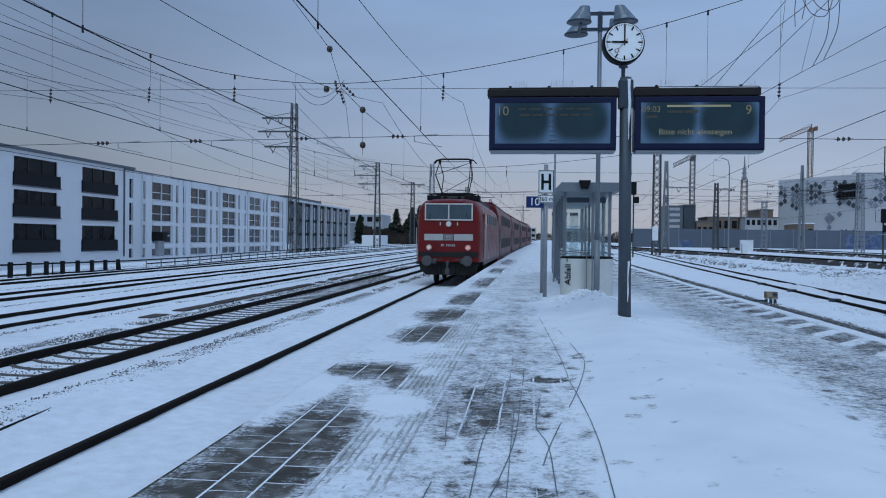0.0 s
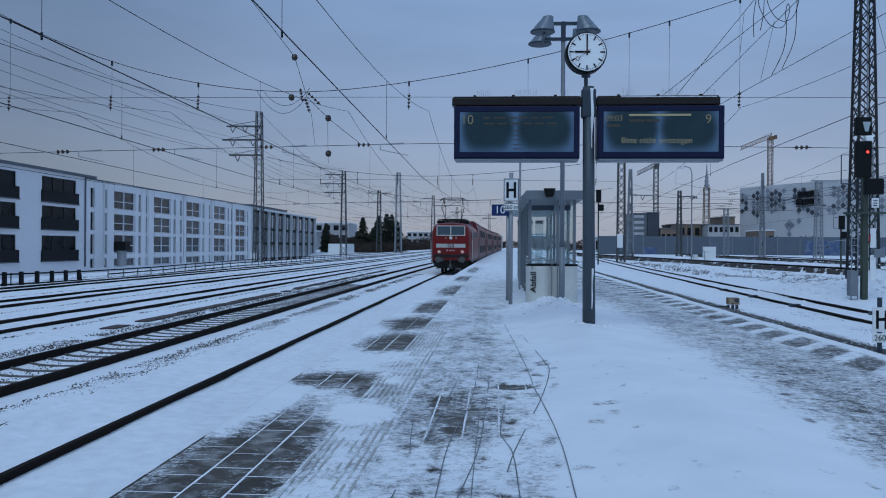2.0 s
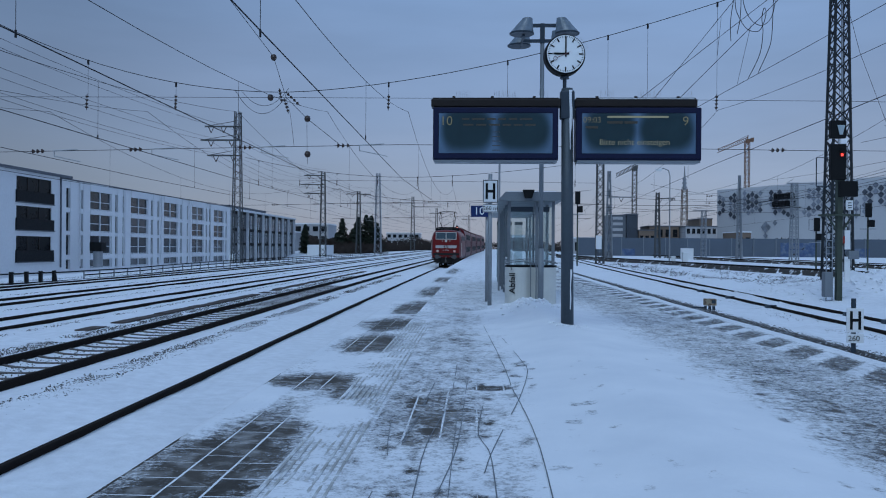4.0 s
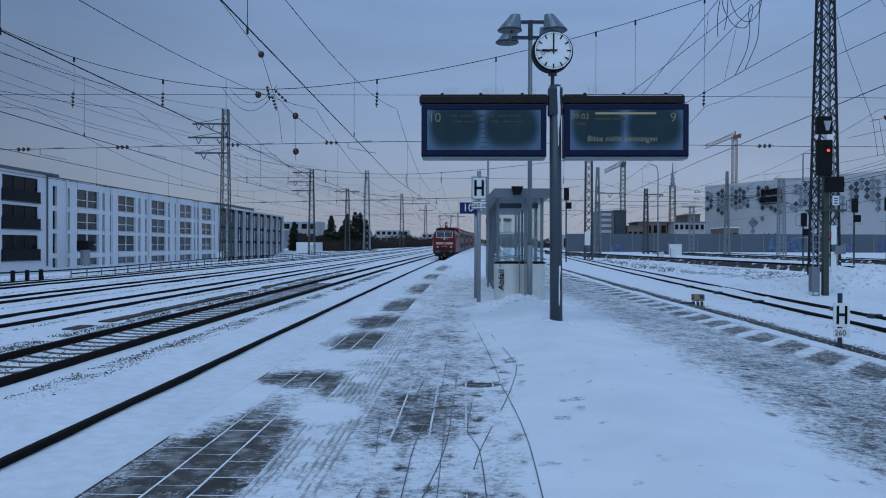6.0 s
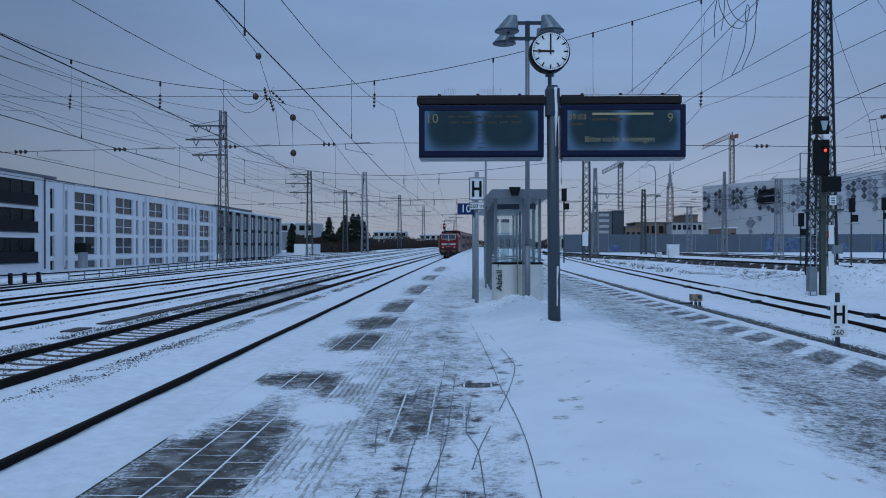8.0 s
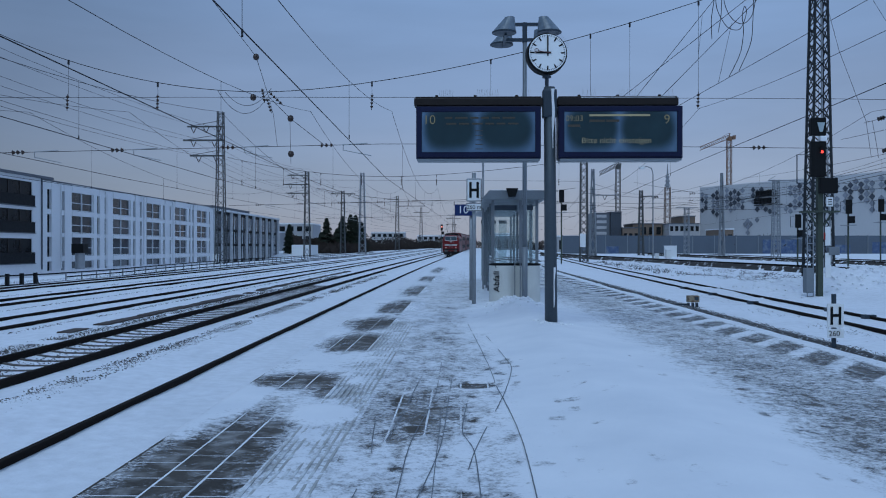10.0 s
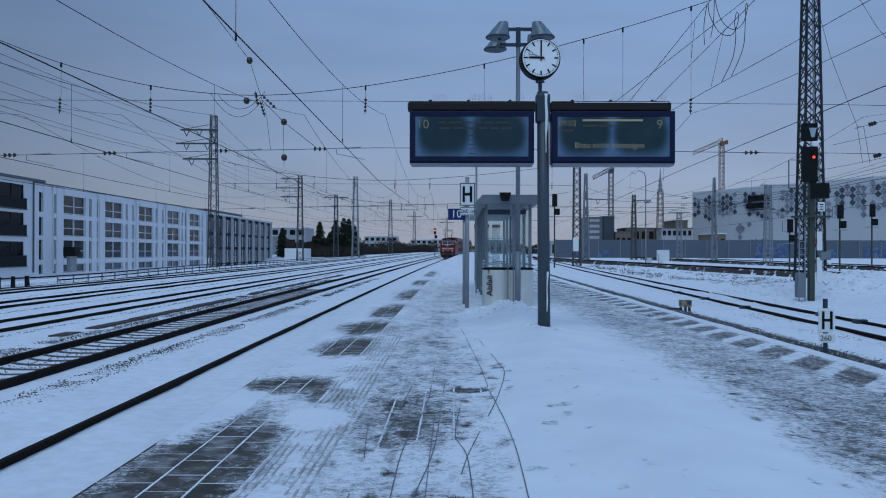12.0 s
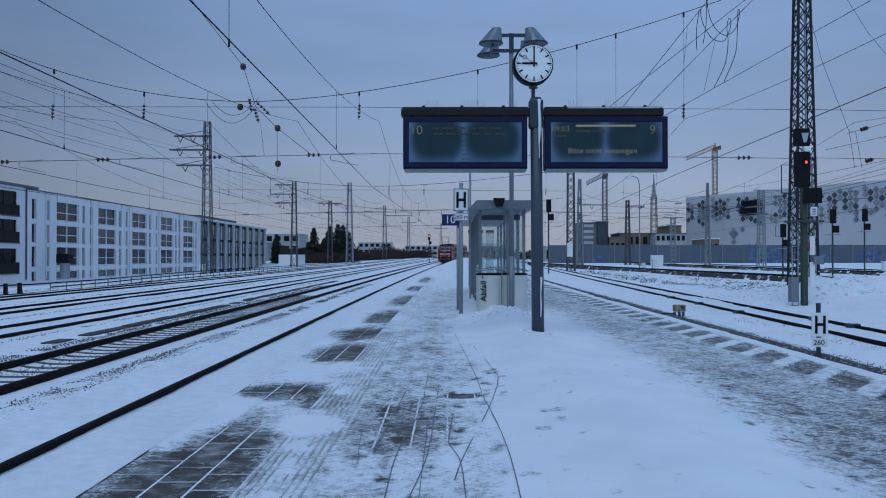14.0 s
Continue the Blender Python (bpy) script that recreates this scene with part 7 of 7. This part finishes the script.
def brush(name, runs, label, n, mat=None, seed=3):
    """Bare winter scrub: many thin upright twigs and small flecks."""
    rg = random.Random(seed)
    verts, faces = [], []
    for _ in range(n):
        x0, x1, ya, yb, h = runs[rg.randrange(len(runs))]
        t = rg.random()
        x, y = x0 + (x1 - x0) * t + rg.gauss(0, 0.6), ya + (yb - ya) * t + rg.gauss(0, 1.5)
        hh = h * (0.55 + 0.45 * noise.noise((x * 0.16, y * 0.16, 2.0))) + rg.gauss(0, 0.25)
        z = 2.2e-5 * min(y * y, 90000) - 0.9
        z1 = z + max(0.4, hh) * rg.random() ** 0.6
        s = rg.uniform(0.12, 0.4)
        i = len(verts)
        verts += [(x - s, y, z1 - s), (x + s, y + rg.uniform(-0.3, 0.3), z1 - s * rg.random()), (x + rg.gauss(0, 0.3), y, z1 + s)]
        faces.append((i, i + 1, i + 2))
        if rg.random() < 0.25:
            i = len(verts)
            q = rg.gauss(0, 0.4)
            verts += [(x - 0.05, y, z), (x + 0.05, y, z), (x + q, y, z1 + 0.7)]
            faces.append((i, i + 1, i + 2))
    me = bpy.data.meshes.new(name)
    me.from_pydata(verts, [], faces)
    me.materials.append(mat or TWIG)
    return tagged(new(name, me), label, "shrubs", kind="stuff")


brush("scrub", [(-42, -24, 206, 216, 5.5), (-46, -26, 222, 240, 6.5), (-26, -8, 225, 320, 3.2), (-40, -24, 202, 206, 4.2)], "brown leafless scrub along the yard edge", 14000)
brush("scrub", [(-30, 6, 330, 430, 6.0), (-60, -20, 380, 420, 9.0), (0, 60, 420, 440, 7.0), (20, 70, 260, 255, 3.0)], "distant leafless wood on the horizon", 7000, seed=8)


brush("scrub", [(78, 92, 194, 194, 7.0), (92, 120, 196, 196, 6.4), (60, 80, 193, 193, 5.6)], "bare shrubs looking over the noise barrier", 900, seed=14)


def weeds():
    rg = random.Random(11)
    bm = bmesh.new()
    for _ in range(150):
        y = 46 + 60 * rg.random() ** 1.3
        x = 15.2 + 2.6 * rg.random() + (1.5 if y < 60 else 0.0)
        if rg.random() < 0.3:
            x += rg.uniform(2, 6)
        z = ground_height(x, y) - 0.03 + 2.2e-5 * y * y
        px_, py_, _z = bend(x, y, 0)
        h = rg.uniform(0.10, 0.24) if y < 62 else rg.uniform(0.12, 0.38)
        for _k in range(rg.randrange(4, 10)):
            ax, ay = rg.gauss(0, 0.22), rg.gauss(0, 0.2)
            rod(bm, (px_ + ax * 0.6, py_ + ay, z), (px_ + ax * 1.5, py_ + ay, z + h * rg.uniform(0.5, 1.0)), 0.011, 3)
    tagged(link("dry_weeds", bm, TWIG), "dry brown weeds sticking out of the snow", "weeds", kind="stuff")


weeds()

HOUSE_GREY = surface("far_plaster", (0.42, 0.42, 0.43), 0.85, vary=0.12, scale=0.2, fine=3, bump=0)
TOWER_DARK = surface("tower_cladding_dark", (0.055, 0.065, 0.08), 0.4, vary=0.15, scale=0.2, fine=3, bump=0)
HOUSE_BROWN = surface("raw_concrete_brown", (0.20, 0.15, 0.115), 0.9, vary=0.2, scale=0.2, fine=3, bump=0)
TOWER_GREY = surface("tower_cladding", (0.13, 0.145, 0.165), 0.5, vary=0.15, scale=0.2, fine=3, bump=0)


def far_house(x0, x1, y, z1, mat, label, rows, cols, roof=0.3, depth=14, category="building", z0=-0.5, win=DARK_GLASS, snowroof=True):
    e = base("far_building", Matrix(), label, category, "distant buildings")
    part("wall", boxed(x0, x1, y, y + depth, z0, z1), mat, e)
    part("roof", boxed(x0 - 0.2, x1 + 0.2, y - 0.2, y + depth, z1, z1 + roof), SNOW if snowroof else ROOF_EDGE, e)
    w, h = (x1 - x0) / cols, (z1 - z0) / rows
    for i in range(cols):
        for j in range(rows):
            part("window", boxed(x0 + w * (i + 0.2), x0 + w * (i + 0.8), y - 0.12, y + 0.05, z0 + h * (j + 0.3), z0 + h * (j + 0.8)), win, e)
    return e


far_house(-52, -42, 235, 8.0, HOUSE_GREY, "pale plastered house behind the firs", 3, 4)
far_house(-56, -50, 228, 5.5, HOUSE_GREY, "pale plastered house behind the firs", 2, 3)
far_house(-20, 4, 395, 7.0, HOUSE_GREY, "distant pale flat block on the horizon", 3, 9)
far_house(-45, -28, 420, 9.0, HOUSE_GREY, "distant pale flat block on the horizon", 3, 6)
far_house(12, 30, 400, 8.0, HOUSE_GREY, "distant pale flat block on the horizon", 3, 6)
far_house(42.6, 47.8, 260, 12.1, TOWER_GREY, "dark grey tower block with pale banded floors", 7, 1, snowroof=False, win=HOUSE_GREY)
far_house(47.9, 51.3, 259, 12.4, TOWER_DARK, "dark side wing of the tower block", 1, 1, snowroof=False, win=TOWER_DARK)
far_house(65.2, 74.6, 255, 8.6, HOUSE_GREY, "unfinished concrete building with two rows of open bays", 3, 6, snowroof=False)
far_house(71.2, 75.2, 262, 11.2, HOUSE_BROWN, "brown stair tower of an unfinished building", 1, 1, snowroof=False, win=HOUSE_BROWN)
far_house(55.5, 64.8, 262, 8.8, HOUSE_BROWN, "low brown concrete building on a building site", 2, 4, snowroof=False)
far_house(51.5, 56.5, 258, 7.4, HOUSE_BROWN, "low brown shed on a building site", 1, 3, snowroof=False)
far_house(76.2, 80.0, 240, 6.6, HOUSE_BROWN, "small brown site hut with snow on its roof", 1, 2)
far_house(26, 33, 215, 4.2, HOUSE_GREY, "low yard building beyond the tracks", 1, 4)
far_house(10, 18, 260, 5.0, TOWER_GREY, "low dark yard building beyond the tracks", 1, 4)

# ---- east side: noise wall, shopping centre, cranes ----
WALL_BLUE = surface("noise_wall_blue_grey", (0.105, 0.128, 0.160), 0.8, vary=0.2, scale=0.3, fine=4, bump=0.05, rand=0.5)
GRAFFITI = surface("graffiti_faded", (0.08, 0.12, 0.22), 0.8, vary=0.4, scale=0.8, fine=4, bump=0, second=(0.13, 0.165, 0.22), mix=(0.5, 0.6))
MALL = surface("pale_grey_cladding", (0.54, 0.55, 0.57), 0.7, vary=0.05, scale=0.1, fine=2, bump=0)
TILE_DARK = surface("diamond_panel_dark", (0.07, 0.08, 0.10), 0.4, vary=0.3, bump=0, rand=1.0)
TILE_MID = surface("diamond_panel_grey", (0.24, 0.26, 0.30), 0.4, vary=0.3, bump=0, rand=1.0)


def noise_wall():
    e = base("noise_wall", Matrix(), "long blue-grey noise barrier with faded graffiti", "noise barrier")
    x = 24.0
    while x < 180:
        part("panel", boxed(x + 0.1, x + 4.9, 190, 190.2, -1.0, 4.1), WALL_BLUE, e)
        part("post", boxed(x - 0.1, x + 0.1, 189.9, 190.3, -1.0, 4.25), GREY_STEEL, e)
        x += 5.0
    for x0, x1, h in ((70, 78, 3.2), (86, 90, 2.0), (95, 101, 2.6), (34, 37, 1.6)):
        part("graffiti", boxed(x0, x1, 189.93, 189.97, -0.3, h), GRAFFITI, e, "faded blue graffiti")


noise_wall()


def shopping_centre():
    a, b = Vector((80.5, 275, 0)), Vector((113, 215, 0))
    u = (b - a).normalized()
    ang = math.degrees(math.atan2(u.y, u.x))
    e = base("shopping_centre", pose(a.x, a.y, 0, 0, 0, ang), "pale shopping centre facade dotted with dark diamond panels", "shopping centre")
    L = (b - a).length + 30
    part("wall", boxed(0, L, 0, 20, -1, 21.4, 0.05), MALL, e)
    rg = random.Random(4)
    seeds = []
    for mat, dep in ((TILE_DARK, 0.30), (TILE_MID, 0.24)):
        bm = bmesh.new()
        box(bm, -0.60, 0.60, -dep, -0.05, -0.60, 0.60)
        seeds.append(part("diamond_panel", bm, mat, e))
    seeds[0].matrix_local = pose(88.0, 0, 18.4, 0, 45, 0)
    seeds[1].matrix_local = pose(88.0, 0, 16.6, 0, 45, 0)
    # panels hang in upright chains, every other chain half a panel lower
    x, k, n = 1.3, 0, 0
    while x < 86 and n < 290:
        gap = noise.noise((x * 0.12, 4.0, 1.0)) < -0.45
        top = 19.3 + 0.9 * noise.noise((x * 0.21, 0.0, 7.0)) - (0.88 if k % 2 else 0.0)
        for j in range(rg.choice((3, 4, 4, 5, 5))):
            z = top - 1.76 * j
            if gap or rg.random() < 0.08 or (26.5 < x < 36.0 and z > 13.6):
                continue
            shared("diamond_panel", seeds[0 if rg.random() < 0.45 else 1], e, pose(x, 0, z, 0, 45, 0))
            n += 1
        x += 1.6 if k % 6 != 5 else 2.6
        k += 1
    for x, z in ((20.4, 9.6), (20.4, 7.8), (20.4, 6.0), (21.5, 8.7), (19.4, 8.7), (24.0, 9.9)):
        shared("diamond_panel", seeds[1], e, pose(x, 0, z, 0, 45, 0))
    s = base("roof_sign", pose(93.9, 250.2, 14.7, 0, 0, ang), "dark two-line letter sign on the facade", "sign")
    for row, (z, ln) in enumerate(((2.2, 6), (0.0, 7))):
        for i in range(ln):
            bm = bmesh.new()
            w = 1.0
            box(bm, i * 1.3 - 4 + row * -0.6, i * 1.3 - 4 + w + row * -0.6, -1.0, -0.6, z, z + 1.7)
            part("letter_bar", bm, BLACK, s)
    bm = bmesh.new()
    bar(bm, (-5, -0.4, -0.4), (5.5, -0.4, -0.4), 0.3, 0.2)
    part("sign_rail", bm, BLACK, s)


shopping_centre()

CRANE = surface("crane_ochre_paint", (0.20, 0.115, 0.075), 0.7, vary=0.2, scale=0.5, bump=0)


TOWER_BROWN = surface("weathered_tower_paint", (0.19, 0.15, 0.13), 0.7, vary=0.2, scale=0.5, bump=0)


def crane(x, y, h, jib, rise, counter, label, steel=None):
    steel = steel or CRANE
    e = lattice(x, y, h, 1.5, 1.5, label, z0=0.0, steel=steel, cell=1.5, category="crane", name="tower_crane", group="cranes", leg=0.085)
    top = h
    bm = bmesh.new()
    a, b = Vector((0, 0, top)), Vector((jib, 0, top + rise))
    n = 14
    for k in range(n):
        p, q = a.lerp(b, k / n), a.lerp(b, (k + 1) / n)
        for o in (Vector((0, -0.6, 0)), Vector((0, 0.6, 0)), Vector((0, 0, 1.3))):
            bar(bm, p + o, q + o, 0.2, 0.22)
        bar(bm, p + Vector((0, -0.6, 0)), q + Vector((0, 0, 1.3)), 0.1, 0.1)
        bar(bm, p + Vector((0, 0.6, 0)), q + Vector((0, 0, 1.3)), 0.1, 0.1)
    part("jib", bm, steel, e)
    bm = bmesh.new()
    bar(bm, (0, 0, top), (counter, 0, top + 1), 0.9, 0.5)
    box(bm, min(counter, counter * 0.6), max(counter, counter * 0.6), -0.6, 0.6, top - 0.3, top + 1.1)
    part("counter_jib", bm, steel, e)
    part("cab", boxed(-0.6, 0.7, -1.2, 0.3, top - 0.9, top + 0.7, 0.1), steel, e)
    bm = bmesh.new()
    bar(bm, (0, 0, top), (-0.3 * (1 if jib > 0 else -1), 0, top + 2), 0.3, 0.3)
    rod(bm, (0, 0, top + 2), (jib * 0.6, 0, top + rise * 0.6 + 1.2), 0.06, 4)
    part("tie", bm, steel, e)


crane(98.4, 300, 41.2, -10.5, -4.2, 2.2, "ochre tower crane with a raised jib")
tower = lattice(76.1, 300, 23.5, 2.3, 1.7, "brownish lattice radio tower with a slim spire", z0=0.0, steel=TOWER_BROWN, cell=2.0, leg=0.1, category="radio tower", name="radio_tower", group="far towers")
spire = bmesh.new()
rod(spire, (0, 0, 23.4), (0, 0, 32.0), 0.7, 8, 0.1)
for z_, r_ in ((24.0, 1.1), (25.6, 0.9), (27.0, 0.75)):
    rod(spire, (0, 0, z_), (0, 0, z_ + 0.6), r_, 12, r_ * 0.9)
part("spire", spire, GALVANISED, tower)
crane(56.2, 290, 30.2, -6.5, -3.2, 1.0, "grey tower crane behind the tower block", MAST)


def yard_bits():
    for x, y, w, h in ((44.0, 100, 0.5, 1.2), (30.6, 120, 0.8, 1.5), (28.2, 117, 0.5, 1.0), (38.6, 150, 2.2, 2.0), (-28.6, 96, 0.6, 1.1), (-28.4, 152, 0.8, 1.4), (60, 110, 3.0, 1.3)):
        z = BED + 2.2e-5 * y * y
        e = base("relay_cabinet", pose(x, y, z), "pale grey trackside cabinet in the snow", "cabinet", "cabinets")
        part("body", boxed(-w / 2, w / 2, -0.3, 0.3, -0.1, h, 0.03), WHITE, e)
        part("lid", boxed(-w / 2 - 0.05, w / 2 + 0.05, -0.36, 0.36, h, h + 0.08, 0.02), SNOW, e, "snow on the lid")


yard_bits()
paving()

motions()
